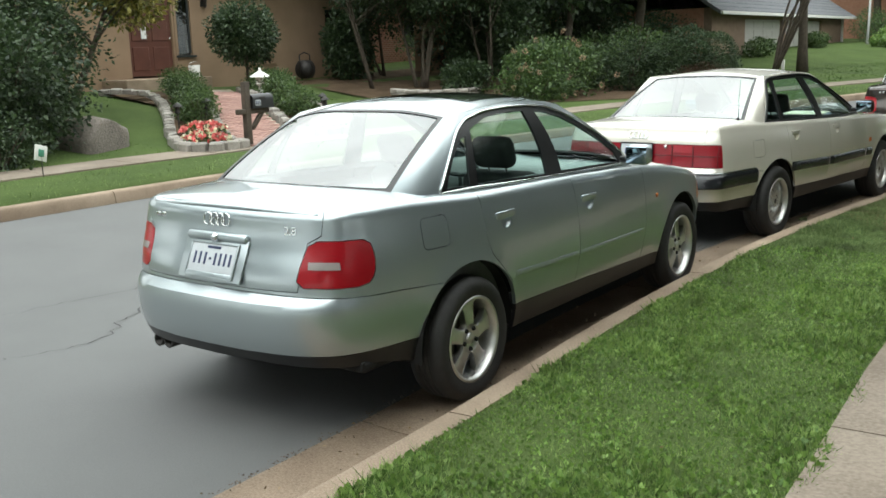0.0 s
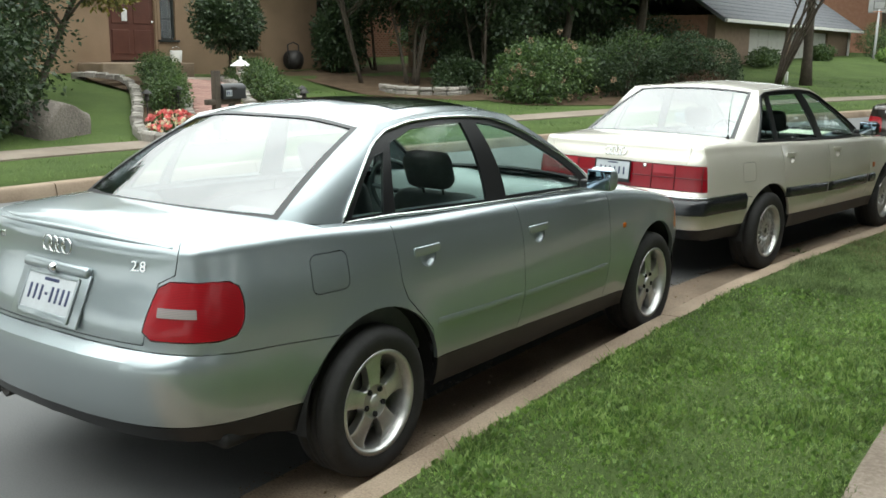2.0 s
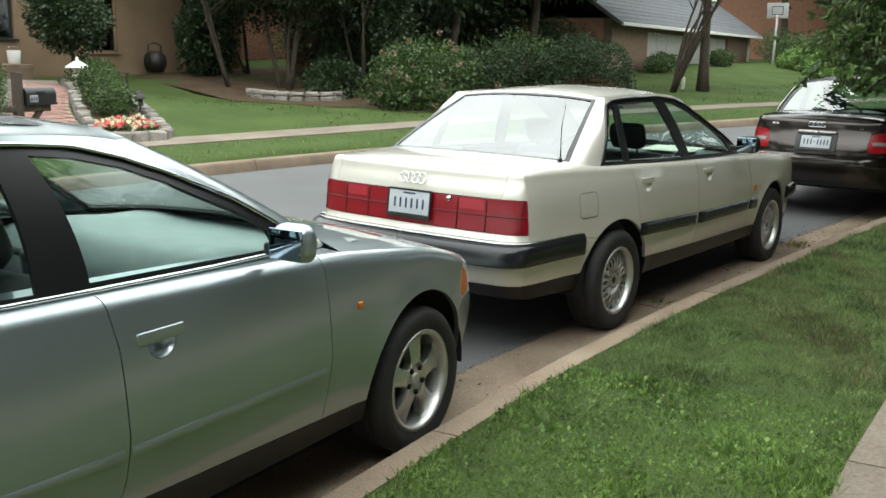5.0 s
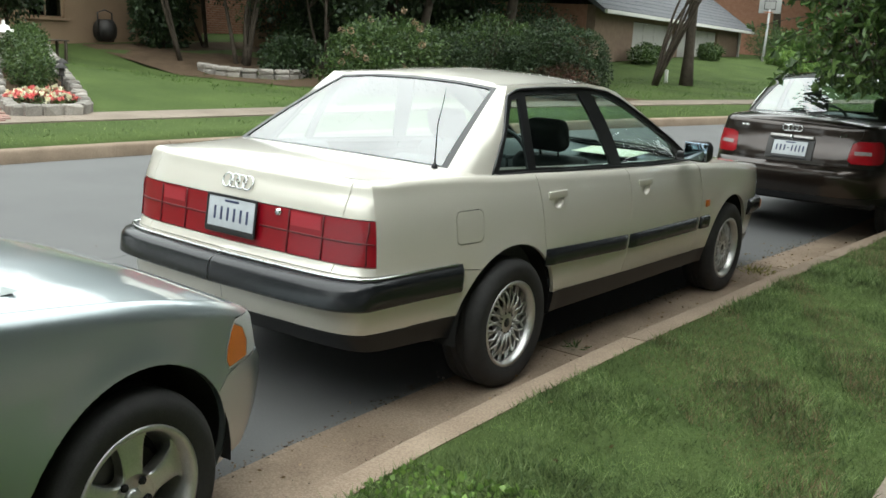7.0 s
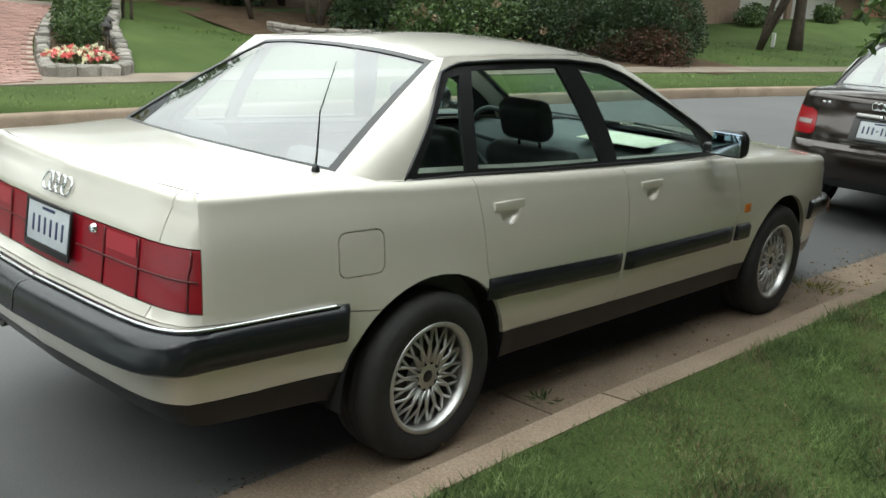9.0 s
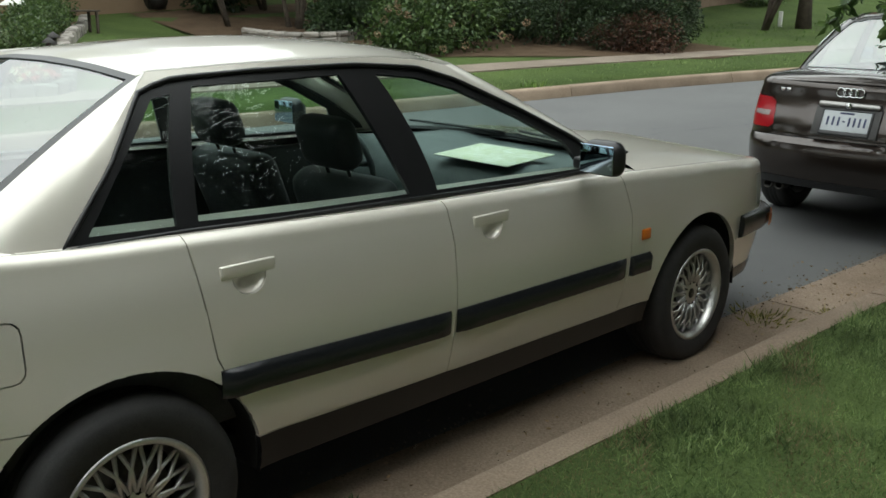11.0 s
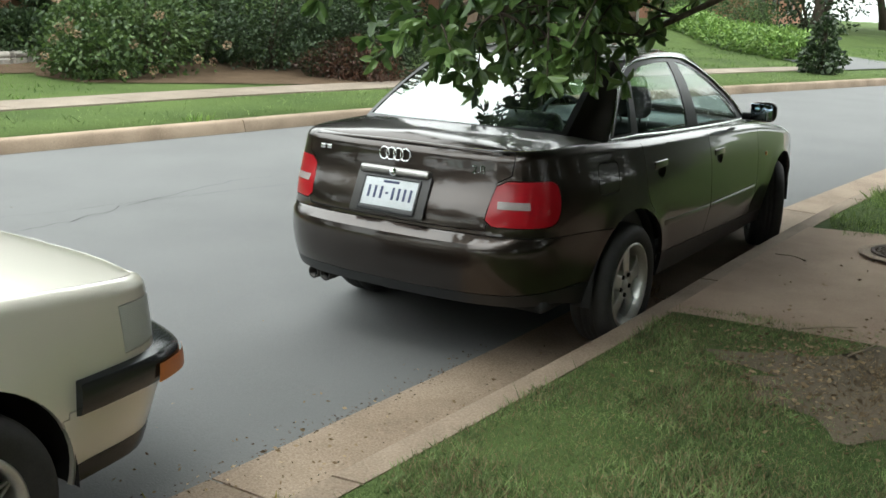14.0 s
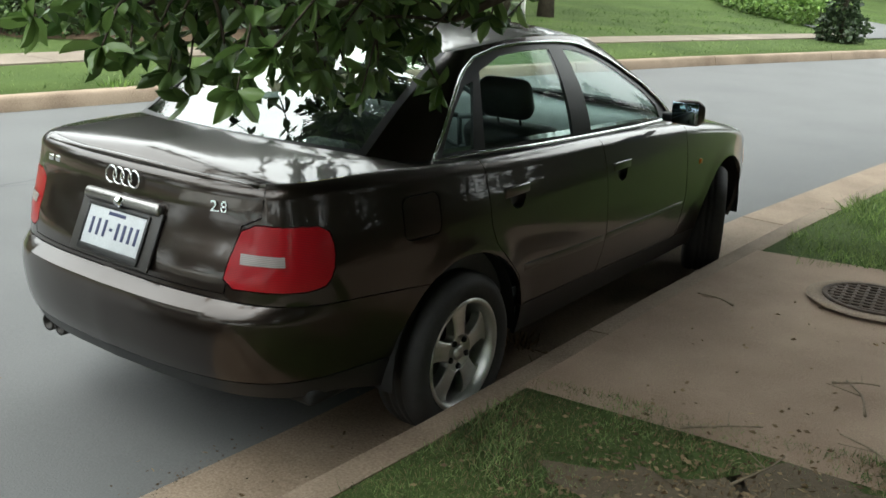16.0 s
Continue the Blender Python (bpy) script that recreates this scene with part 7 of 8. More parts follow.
def soil_patch(name, outline, label, up=0.02, m=None):
    """A bed of soil filling an outline of the plan, lying on the ground."""
    pts = [tuple(q) for q in outline]
    c = np.mean(pts, axis=0)
    rings = [[(c[0] + (x - c[0]) * s, c[1] + (y - c[1]) * s) for x, y in pts] for s in (1.0, 0.75, 0.5, 0.25)]
    vs = [(x, y, ground_at(x, y) + up) for r in rings for x, y in r] + [(c[0], c[1], ground_at(*c) + up)]
    n = len(pts)
    fs = [[j * n + i, j * n + (i + 1) % n, (j + 1) * n + (i + 1) % n, (j + 1) * n + i] for j in range(3) for i in range(n)]
    fs += [[3 * n + i, 3 * n + (i + 1) % n, 4 * n] for i in range(n)]
    ob = link(name, vs, fs, m or M_SOIL)
    if ob.data.polygons[0].normal.z < 0:
        ob.data.flip_normals()
    return tagged(ob, label, "flower bed", "", "structure")


bed_left = smooth_line([(-17.2, 10.0), (-16.2, 10.45), (-14.7, 9.75), (-13.1, 8.65), (-11.8, 7.65), (-10.6, 6.98), (-10.05, 7.3), (-10.1, 7.9)], 60)
bed_left_in = smooth_line([(-10.1, 7.95), (-10.8, 8.15), (-12.0, 8.95), (-13.15, 9.83), (-15.25, 11.35), (-16.8, 12.2)], 50)
stone_edge("pale rough stones edging the flower bed", bed_left, 0.16, 1)
stone_edge("pale rough stones lining the brick walk", bed_left_in, 0.14, 2)
soil_patch("bed_soil_1", list(bed_left[::3]) + list(bed_left_in[::3]), "dark mulch soil of the flower bed", 0.05)
bed_right = smooth_line([(-10.05, 9.55), (-9.95, 10.0), (-9.9, 10.5), (-10.9, 11.2), (-12.5, 12.1), (-14.2, 13.3), (-17.2, 15.4)], 60)
bed_right_in = smooth_line([(-10.05, 9.5), (-10.5, 9.7), (-11.6, 10.3), (-12.75, 11.05), (-14.4, 12.3), (-16.8, 13.95)], 50)
stone_edge("pale rough stones edging the flower bed", bed_right, 0.18, 3)
stone_edge("pale rough stones lining the brick walk", bed_right_in, 0.16, 4)
soil_patch("bed_soil_2", list(bed_right[::3]) + list(bed_right_in[::-3]), "dark mulch soil of the flower bed", 0.05)
stone_edge("grey stone planter edge before dark shrubs", [(-14.4, 17.4), (-13.6, 17.2), (-12.8, 17.4), (-12.3, 18.0), (-12.6, 19.0)], 0.22, 6, 0.34, 0.22, 2)


def flower_bed(at, rx, ry, label, seed, n_red, n_white):
    """Low bedding plants: leaves with separate heads of petals."""
    rng = np.random.default_rng(seed)
    z = ground_at(*at) + 0.03
    thing = group_at("bedding_flowers", Matrix.Translation((at[0], at[1], z)), label, "flowers")
    foliage("leaves", thing, [((0, 0, 0.05), (rx, ry, 0.20))], 700, 0.07, M_LEAF, seed, floor_z=0.0)
    for m, n, name in ((M_BLOOM_RED, n_red, "red_bloom"), (M_BLOOM_WHITE, n_white, "cream_bloom")):
        a, q = rng.uniform(0, 6.28, n), rng.uniform(0, 1, n) ** 0.5
        p = np.stack([rx * q * np.cos(a), ry * q * np.sin(a), 0.24 * (1 - 0.5 * q**2) + rng.normal(size=n) * 0.02], 1)
        p = np.repeat(p, 9, 0)
        v, f = leaf_arrays(p, rng.normal(size=(len(p), 3)) + np.array([0, 0, 0.8]), 0.06, 0.9, rng)
        ob = new(name, fast_mesh(name, v, f, m))
        ob.parent = thing
        tagged(ob, "", kind="stuff")
    return thing


flower_bed((-10.75, 7.55), 0.5, 0.35, "coral red and cream bedding flowers in mulch", 21, 70, 60)
flower_bed((-11.55, 8.2), 0.5, 0.38, "coral red bedding flowers beside low shrubs", 22, 80, 25)
flower_bed((-10.6, 10.3), 0.5, 0.5, "coral and cream bedding flowers behind stone edging", 23, 70, 80)
for k, (x, y, r) in enumerate([(-12.5, 8.95, 0.42), (-13.1, 9.35, 0.44), (-13.8, 9.85, 0.46), (-14.5, 10.35, 0.45), (-15.3, 10.9, 0.46), (-16.1, 11.35, 0.42), (-11.7, 11.0, 0.4), (-12.3, 11.35, 0.42), (-13.0, 11.8, 0.44), (-13.7, 12.3, 0.45), (-14.5, 12.9, 0.46), (-15.3, 13.45, 0.44), (-16.1, 14.0, 0.42)]):
    bush((x, y), (r * 1.1, r, r * 0.95), "low rounded green shrub in a flower bed", 30 + k, 0.06, 2200, M_LEAF, 6, "shrub", "shrubs along the brick walk")


def path_lamp(x, y, m, label):
    thing = group_at("path_lamp", Matrix.Translation((x, y, ground_at(x, y))), label, "lamp", "lamps along the brick walk")
    part("stake", tube([(0, 0, -0.05), (0, 0, 0.36)], 0.012, 8), m, thing)
    part("lantern", lathe([(0.05, 0.33), (0.055, 0.345), (0.045, 0.36), (0.04, 0.45), (0.05, 0.46)], 8, "z"), m, thing)
    part("cap", lathe([(0.10, 0.455), (0.09, 0.475), (0.03, 0.52), (0.001, 0.54)], 8, "z"), m, thing, "flared cap")


path_lamp(-12.35, 9.0, M_IRON, "black stake lamp beside the brick walk")
path_lamp(-12.3, 8.25, M_IRON, "black stake lamp in the flower bed")
path_lamp(-11.4, 11.3, M_IRON, "black stake lamp at the bed edge")
path_lamp(-11.1, 11.05, M_IRON, "black stake lamp at the bed edge")
# white pagoda lantern
z = ground_at(-14.2, 12.25)
pagoda = group_at("garden_lantern", Matrix.Translation((-14.2, 12.25, z)), "white stone pagoda lantern in the bed", "lantern")
part("pedestal", lathe([(0.13, -0.05), (0.13, 0.05), (0.06, 0.08), (0.05, 0.32), (0.12, 0.36)], 16, "z"), M_WHITE, pagoda)
part("light_box", lathe([(0.12, 0.362), (0.10, 0.38), (0.10, 0.50), (0.12, 0.52)], 6, "z"), M_WHITE, pagoda)
part("roof_cap", lathe([(0.24, 0.522), (0.22, 0.55), (0.08, 0.64), (0.03, 0.66), (0.03, 0.72), (0.001, 0.74)], 12, "z"), M_WHITE, pagoda)

# mailbox on its post
mz = ground_at(-10.15, 8.0)
mail = group_at("mailbox", Matrix.Translation((-10.15, 8.0, mz)), "black metal mailbox on a dark wooden post", "mailbox")
part("post", rounded_box(0.115, 0.115, 1.35 - mz + 0.1, 0.012, (0, 0, (1.35 - mz) / 2 - 0.05)), M_POST, mail, "weathered dark timber post")
part("arm", rounded_box(0.10, 0.72, 0.09, 0.01, (0, 0.14, 0.62)), M_POST, mail)
part("brace", rounded_box(0.07, 0.40, 0.07, 0.008, (0, 0.24, 0.46), Matrix.Rotation(radians(48), 4, "X")), M_POST, mail)
sec = [(-0.10, 0.0), (0.10, 0.0), (0.10, 0.15)] + [(0.10 * math.cos(radians(a)), 0.15 + 0.10 * math.sin(radians(a))) for a in range(15, 180, 15)] + [(-0.10, 0.15)]
bm = bmesh.new()
ends = [[bm.verts.new((x, y, 0.667 + z)) for x, z in sec] for y in (0.07, 0.56)]
for i in range(len(sec)):
    bm.faces.new((ends[0][i], ends[0][(i + 1) % len(sec)], ends[1][(i + 1) % len(sec)], ends[1][i]))
bm.faces.new(ends[0][::-1])
bm.faces.new(ends[1])
bmesh.ops.recalc_face_normals(bm, faces=bm.faces)
box = sharpen(part("letter_box", bm, plain("black_enamel", (0.012, 0.012, 0.013), 0.4), mail, "black domed letter box"), 40)
part("flag", rounded_box(0.006, 0.14, 0.05, 0.003, (0.106, 0.3, 0.84)), M_IRON, box)
part("door_rim", rounded_box(0.215, 0.014, 0.03, 0.004, (0, 0.565, 0.682)), M_IRON, box)
plate = part("number_panel", rounded_box(0.004, 0.13, 0.10, 0.001, (0.1025, 0.19, 0.76)), plain("pale_panel", (0.35, 0.37, 0.38), 0.5), box, "pale panel with dark bars")
for k in range(3):
    part("number_bar", rounded_box(0.003, 0.02, 0.06, 0.001, (0.1055, 0.15 + 0.04 * k, 0.76)), M_INK, plate)

# yard sign
sz = ground_at(-9.95, 3.9)
sign = group_at("yard_sign", Matrix.Translation((-9.95, 3.9, sz)) @ Matrix.Rotation(radians(20), 4, "Z"), "small white and green yard sign", "sign")
part("stake", tube([(0, 0, -0.08), (0, 0, 0.34)], 0.008, 6), M_IRON, sign)
panel = part("panel", rounded_box(0.012, 0.26, 0.22, 0.01, (0.0, 0, 0.33), Matrix.Rotation(radians(-14), 4, "X")), M_WHITE, sign, "white panel with a green block")
part("green_block", rounded_box(0.004, 0.12, 0.10, 0.004, (0.009, 0, 0.33), Matrix.Rotation(radians(-14), 4, "X")), plain("sign_green", (0.05, 0.22, 0.14), 0.6), sign)

# boulder
rng = np.random.default_rng(9)
bm = bmesh.new()
bmesh.ops.create_icosphere(bm, subdivisions=4, radius=1.0)
for v in bm.verts:
    n = v.co.normalized()
    w = 1 + 0.10 * math.sin(3.1 * n.x + 1.3 * n.y) + 0.09 * math.sin(4.7 * n.y + 2.0 * n.z + 1) + 0.04 * math.sin(9 * n.x + 7 * n.z)
    peak = min(n.z * w, 0.95 - 0.45 * max(0.0, n.y + 0.45))
    v.co = Vector((min(0.7, max(-0.8, n.x * w)) * 0.62, min(0.85, max(-0.85, n.y * w)) * 0.68, peak * 0.52))
rock = part("boulder", bm, M_BOULDER, None, "")
rock.matrix_basis = Matrix.Translation((-12.0, 6.15, ground_at(-12.0, 6.15) + 0.06)) @ Matrix.Rotation(radians(15), 4, "Z")
tagged(rock, "large grey-brown boulder half buried in the lawn", "boulder")

# hose reel, bucket and bag by the wall
def lie(name, x, y, label, category):
    return group_at(name, Matrix.Translation((x, y, ground_at(x, y))), label, category)


reel = lie("hose_reel", -18.0, 17.75, "dark hose reel cart standing against the stucco wall", "hose reel")
part("drum", lathe([(0.03, -0.2), (0.2, -0.2), (0.2, -0.17), (0.27, -0.15), (0.28, 0.15), (0.2, 0.17), (0.2, 0.2), (0.03, 0.2)], 20, "x"), M_IRON, reel, "dark coiled hose").matrix_basis = Matrix.Translation((0, 0, 0.32)) @ Matrix.Rotation(radians(90), 4, "Z")
part("handle_frame", tube([(0.05, -0.22, 0.05), (0.0, -0.22, 0.75), (0.0, 0.0, 0.82), (0.0, 0.22, 0.75), (0.05, 0.22, 0.05)], 0.02, 8), M_IRON, reel)
pail = group_at("bucket", Matrix.Translation((-18.1, 13.62, 1.352)), "white plastic bucket beside the front door", "bucket")
part("tub", lathe([(0.001, 0.01), (0.12, 0.0), (0.145, 0.3), (0.155, 0.3), (0.13, -0.002)], 20, "z"), M_WHITE, pail)
part("bail", tube([(0, 0.15 * math.cos(a / 8 * math.pi), 0.28 + 0.12 * math.sin(a / 8 * math.pi)) for a in range(9)], 0.005, 5), M_CHROME, pail)
pot = lie("plant_pot", -17.2, 14.9, "dark round pot near the front door", "pot")
part("pot_body", lathe([(0.001, 0.0), (0.10, 0.0), (0.15, 0.2), (0.165, 0.22), (0.145, 0.22), (0.13, 0.16), (0.001, 0.15)], 20, "z"), M_IRON, pot)
bench = lie("garden_bench", -15.6, 14.2, "small dark garden bench beside the walk", "bench")
for k in range(3):
    part("seat_slat", rounded_box(0.1, 0.9, 0.03, 0.006, (-0.12 + 0.12 * k, 0, 0.42)), M_POST, bench)
for y in (-0.38, 0.38):
    for x in (-0.14, 0.14):
        part("leg", rounded_box(0.05, 0.05, 0.43, 0.006, (x, y, 0.2)), M_POST, bench)

# white post, basketball goal
wp = lie("lawn_post", -7.27, 29.2, "short white post on the lawn", "post")
part("stake", rounded_box(0.09, 0.09, 0.42, 0.012, (0, 0, 0.18)), M_WHITE, wp)
# white toned down to a pale grey
M_GOAL = plain("weathered_white", (0.34, 0.34, 0.33), 0.6)
goal = lie("basketball_goal", -8.2, 45.4, "white basketball backboard on a leaning pole", "basketball goal")
part("pole", tube([(0.1, -0.7, -0.1), (0.05, -0.3, 1.0), (0, 0, 2.2)], [0.06, 0.055, 0.05], 10), M_GOAL, goal, "pale leaning pole")
board = part("backboard", rounded_box(0.95, 0.05, 0.68, 0.03, (0, 0, 2.38), None, 3), M_GOAL, goal, "white backboard")
part("rim", tube([(0.2 * math.cos(a * math.pi / 9), -0.26 + 0.2 * math.sin(a * math.pi / 9), 2.08) for a in range(18)], 0.012, 6, True), plain("rim_orange", (0.5, 0.12, 0.03), 0.5), goal)
for u0, u1, z0, z1 in ((-0.25, 0.25, 2.55, 2.58), (-0.25, 0.25, 2.2, 2.23), (-0.25, -0.22, 2.23, 2.55), (0.22, 0.25, 2.23, 2.55)):
    box_part("target_line", u0, u1, -0.03, -0.026, z0, z1, M_IRON, board, r=0.0)


# ---- plants across the street ----
soil_patch("bed_soil_3", [(-11.8, 17.9), (-10.6, 17.1), (-9.5, 17.0), (-8.2, 18.3), (-6.8, 19.7), (-5.3, 20.5), (-5.0, 22.4), (-8, 23.5), (-11.5, 21.5)], "brown mulch round the hydrangea and hedge", 0.015)
soil_patch("bed_soil_4", [(-14, 16.3), (-11.2, 16.8), (-10.4, 18.5), (-11, 22), (-14, 26), (-18, 26), (-18, 17)], "brown mulch under the trees", 0.015)
# topiary ball
bz = ground_at(-16.2, 13.7)
top = group_at("topiary_tree", Matrix.Translation((-16.2, 13.7, bz)), "dark green ball-clipped standard tree", "tree")
part("trunk", limbs_mesh([([(0, 0, -0.05), (0.02, 0.03, 0.6), (0, 0, 1.3)], 0.05, 0.035)]), M_BARK, top)
foliage("crown", top, [((0, 0, 1.55), (0.84, 0.84, 0.80))] + random_clumps((0, 0, 1.55), (0.95, 0.95, 0.9), 12, np.random.default_rng(3), 0.3), 9500, 0.10, M_LEAF_DARK, 50, inner=0.6)
# evergreen and yellow-green tree on the lawn's corner
bush((-13.9, 6.2), (1.6, 1.6, 1.85), "big dark evergreen shrub beside the boulder", 51, 0.10, 16000, M_LEAF_DARK, 16, "shrub", base=0.75)
bush((-12.3, 4.7), (1.5, 1.4, 1.35), "dark evergreen shrub with low spreading branches", 151, 0.10, 14000, M_LEAF_DARK, 16, "shrub")
bush((-11.2, 4.0), (0.9, 0.8, 0.55), "low green shrub at the sidewalk edge", 152, 0.07, 2500, M_LEAF_DARK, 8, "shrub")
tree((-14.7, 7.5), 4.2, 0.09, 1.7, "small tree with yellow-green leaves in layers", 52, 0.12, 10000, M_LEAF_YELLOW, 1, 0.38, (0.3, 1.3), clumps=16)
tree((-15.5, 3.6), 7.0, 0.14, 2.4, "dark leafy tree behind the evergreen shrub", 53, 0.16, 14000, M_LEAF_DARK, 1, 0.2)
ball = lie("garden_globe", -13.2, 4.0, "white round globe lamp on a short post", "lamp")
part("post", tube([(0, 0, -0.05), (0, 0, 1.2)], 0.03, 10), M_IRON, ball)
part("globe", lathe([(0.001, 1.46)] + [(0.13 * math.sin(a * math.pi / 12), 1.33 + 0.13 * math.cos(a * math.pi / 12)) for a in range(1, 12)] + [(0.04, 1.2)], 20, "z"), M_WHITE, ball, "white glass globe")
# hydrangea with faded blooms, round hedges
bush((-10.0, 18.6), (1.45, 1.65, 0.98), "wide green hydrangea bush with faded blooms", 54, 0.10, 9500, M_LEAF, 16, "bush", blooms=(M_BLOOM_TAN, 16, 0.10), base=0.45)
bush((-9.75, 17.5), (0.75, 0.7, 0.55), "low hydrangea bush with browned flower heads", 154, 0.09, 2200, M_LEAF, 8, "bush", blooms=(M_BLOOM_TAN, 16, 0.09))
bush((-7.4, 21.5), (1.3, 1.35, 1.02), "dense rounded dark green clipped hedge", 55, 0.06, 30000, M_LEAF_DARK, 9, "hedge", solid=0.85, share=0.33, base=0.5)
bush((-6.95, 20.75), (1.0, 0.6, 0.5), "reddish brown lower growth before the hedge", 155, 0.055, 6000, M_LEAF_RED, 9, "shrub", base=0.48)
bush((-9.0, 20.9), (1.0, 1.1, 1.15), "dark green shrub behind the hydrangea", 156, 0.08, 4000, M_LEAF_DARK, 10, "shrub", base=0.55)
# dark multi-stem trees and shrubs before the houses
for k, (x, y, h, r, st, mat) in enumerate([(-14.6, 19.0, 5.5, 0.06, 5, M_LEAF_DARK), (-13.0, 20.3, 5.0, 0.05, 4, M_LEAF_DARK), (-16.9, 20.2, 5.5, 0.045, 3, M_LEAF_DARK)]):
    tree((x, y), h, r, 1.7, "dark multi-stemmed small tree before the house", 60 + k, 0.12, 12000, mat, st, 0.16, group="small trees before the house")
for k, (x, y, h, r) in enumerate([(-14.5, 25.0, 11.0, 0.22), (-15.5, 31.0, 12.0, 0.25), (-16.0, 37.1, 12.0, 0.26), (-11.5, 26.6, 10, 0.2), (-12.4, 23.2, 9.0, 0.16)]):
    tree((x, y), h, r, 4.6, "tall dark tree before the brick house", 65 + k, 0.24, 19000, M_LEAF_DARK, 1, 0.17, group="tall trees before the brick house")
for k, (x, y, a, b, c, mat) in enumerate([(-12.8, 18.6, 0.7, 0.8, 0.6, M_LEAF_DARK), (-14.2, 21.4, 1.2, 1.3, 0.9, M_LEAF_DARK), (-19.6, 27.5, 0.9, 3.0, 0.8, M_LEAF), (-19.8, 33.0, 0.9, 3.0, 0.9, M_LEAF), (-19.6, 38.6, 0.9, 2.6, 0.8, M_LEAF), (-15.2, 28.4, 1.3, 1.6, 1.0, M_LEAF), (-13.2, 31.0, 1.4, 2.0, 1.1, M_LEAF), (-11.4, 24.0, 1.2, 1.5, 0.9, M_LEAF), (-9.4, 22.6, 1.2, 1.4, 1.0, M_LEAF), (-10.6, 21.0, 1.0, 1.1, 0.8, M_LEAF_DARK), (-11.6, 29.2, 1.4, 1.7, 1.1, M_LEAF_DARK)]):
    bush((x, y), (a, b, c), "leafy green shrub in the far planting", 70 + k, 0.10, 5200, mat, 9, "shrub", "shrubs before the brick house")
for k, (x, y, a, c) in enumerate([(-15.6, 22.6, 1.3, 1.5), (-16.8, 25.6, 1.6, 1.6), (-17.6, 29.5, 1.7, 1.6), (-13.4, 27.2, 1.5, 1.3), (-14.2, 34.0, 1.7, 1.5), (-17.2, 18.9, 0.9, 1.3), (-12.6, 37.5, 1.7, 1.4)]):
    bush((x, y), (a, a, c), "large dark evergreen shrub before the houses", 170 + k, 0.13, 8000, M_LEAF_DARK, 12, "shrub", "evergreen shrubs before the houses")
tree((-15.4, 17.9), 5.6, 0.05, 2.3, "dark small tree with spreading limbs beside the planter", 87, 0.12, 14000, M_LEAF_DARK, 3, 0.40)
tree((-7.2, 27.7), 5.5, 0.055, 1.7, "bare-stemmed multi-trunk tree on the lawn", 85, 0.12, 5000, M_LEAF_DARK, 6, 0.55, spread=2.6)
tree((-6.6, 29.0), 11.0, 0.17, 5.0, "slender dark-barked tree on the lawn", 86, 0.24, 17000, M_LEAF_DARK, 1, 0.42)
for k, (x, y, a, b, c) in enumerate([(-7.9, 47.5, 1.2, 1.6, 0.9), (-6.6, 45.6, 1.2, 1.5, 0.85), (-9.0, 49.6, 1.2, 1.4, 1.0), (-5.2, 47.0, 1.3, 1.5, 0.9), (-9.6, 34.0, 0.6, 1.4, 0.4), (-9.2, 40.3, 0.5, 0.7, 0.4)]):
    bush((x, y), (a, b, c), "rounded green bush beside the garage", 90 + k, 0.10, 2600, M_LEAF, 9, "bush", "bushes beside the garage")
# bright fern-like bushes, farther up the street
for k in range(9):
    t = k / 8
    x, y = -6.6 + 5.0 * t, 42.5 - 7.5 * t
    bush((x, y), (0.85, 0.85, 0.52), "bright green feathery low bush in a row", 100 + k, 0.13, 1500, M_LEAF_LIGHT, 8, "bush", "feathery bushes along the far lawn")
# ivy-wrapped mailbox by the far drive
iz = ground_at(-0.35, 30.6)
ivy = group_at("mailbox", Matrix.Translation((-0.35, 30.6, iz)), "mailbox post wrapped in dark ivy by the drive", "mailbox")
part("post", rounded_box(0.1, 0.1, 1.15, 0.01, (0, 0, 0.55)), M_POST, ivy)
part("letter_box", rounded_box(0.2, 0.48, 0.22, 0.07, (0, 0.1, 1.22), None, 3), M_IRON, ivy)
foliage("ivy", ivy, [((0, 0, 0.3), (0.5, 0.5, 0.4)), ((0, 0, 0.75), (0.3, 0.3, 0.45)), ((0, 0, 1.15), (0.16, 0.2, 0.2))], 1700, 0.11, M_LEAF_DARK, 110, aspect=0.8, floor_z=0.0)
# far asphalt drive
vs = [(x, y, ground_at(x, y) + 0.03) for x, y in ((-0.1, 31.8), (1.6, 35.6), (-2.0, 40.5), (-4.8, 46.5), (-7.0, 52), (-9.5, 50), (-6.5, 43.5), (-3.6, 37.4))]
fs = [[0, 1, 2, 7], [7, 2, 3, 6], [6, 3, 4, 5]]
tagged(link("drive_far", vs, fs, M_ASPHALT, smooth=False), "dark asphalt drive beside the far lawn", "driveway", "", "structure")

# woods that close the view behind the houses and up the street
wood_spots = [(-29, -6), (-30, 8), (-31, 22), (-29, 36), (-31, 50), (-20, 55), (-13, 60), (-6, 56), (-1, 62), (-22, -16), (-18, -4), (-17, -12), (4, 58), (-14, 72), (-3, 50.5), (-9.5, 53.5), (10, 72), (18, 66), (26, 74), (20, 84), (2, 80), (-20, 44), (-24, 64)]
rng = np.random.default_rng(77)
for k, (x, y) in enumerate(wood_spots):
    h = float(rng.uniform(11, 16))
    tree((x, y), h, 0.24, 4.6, "tall dark leafy tree in the woods behind", 200 + k, 0.36, 6000, M_LEAF_DARK if k % 2 else M_LEAF, 1, 0.12, group="woods behind the houses", clumps=20)
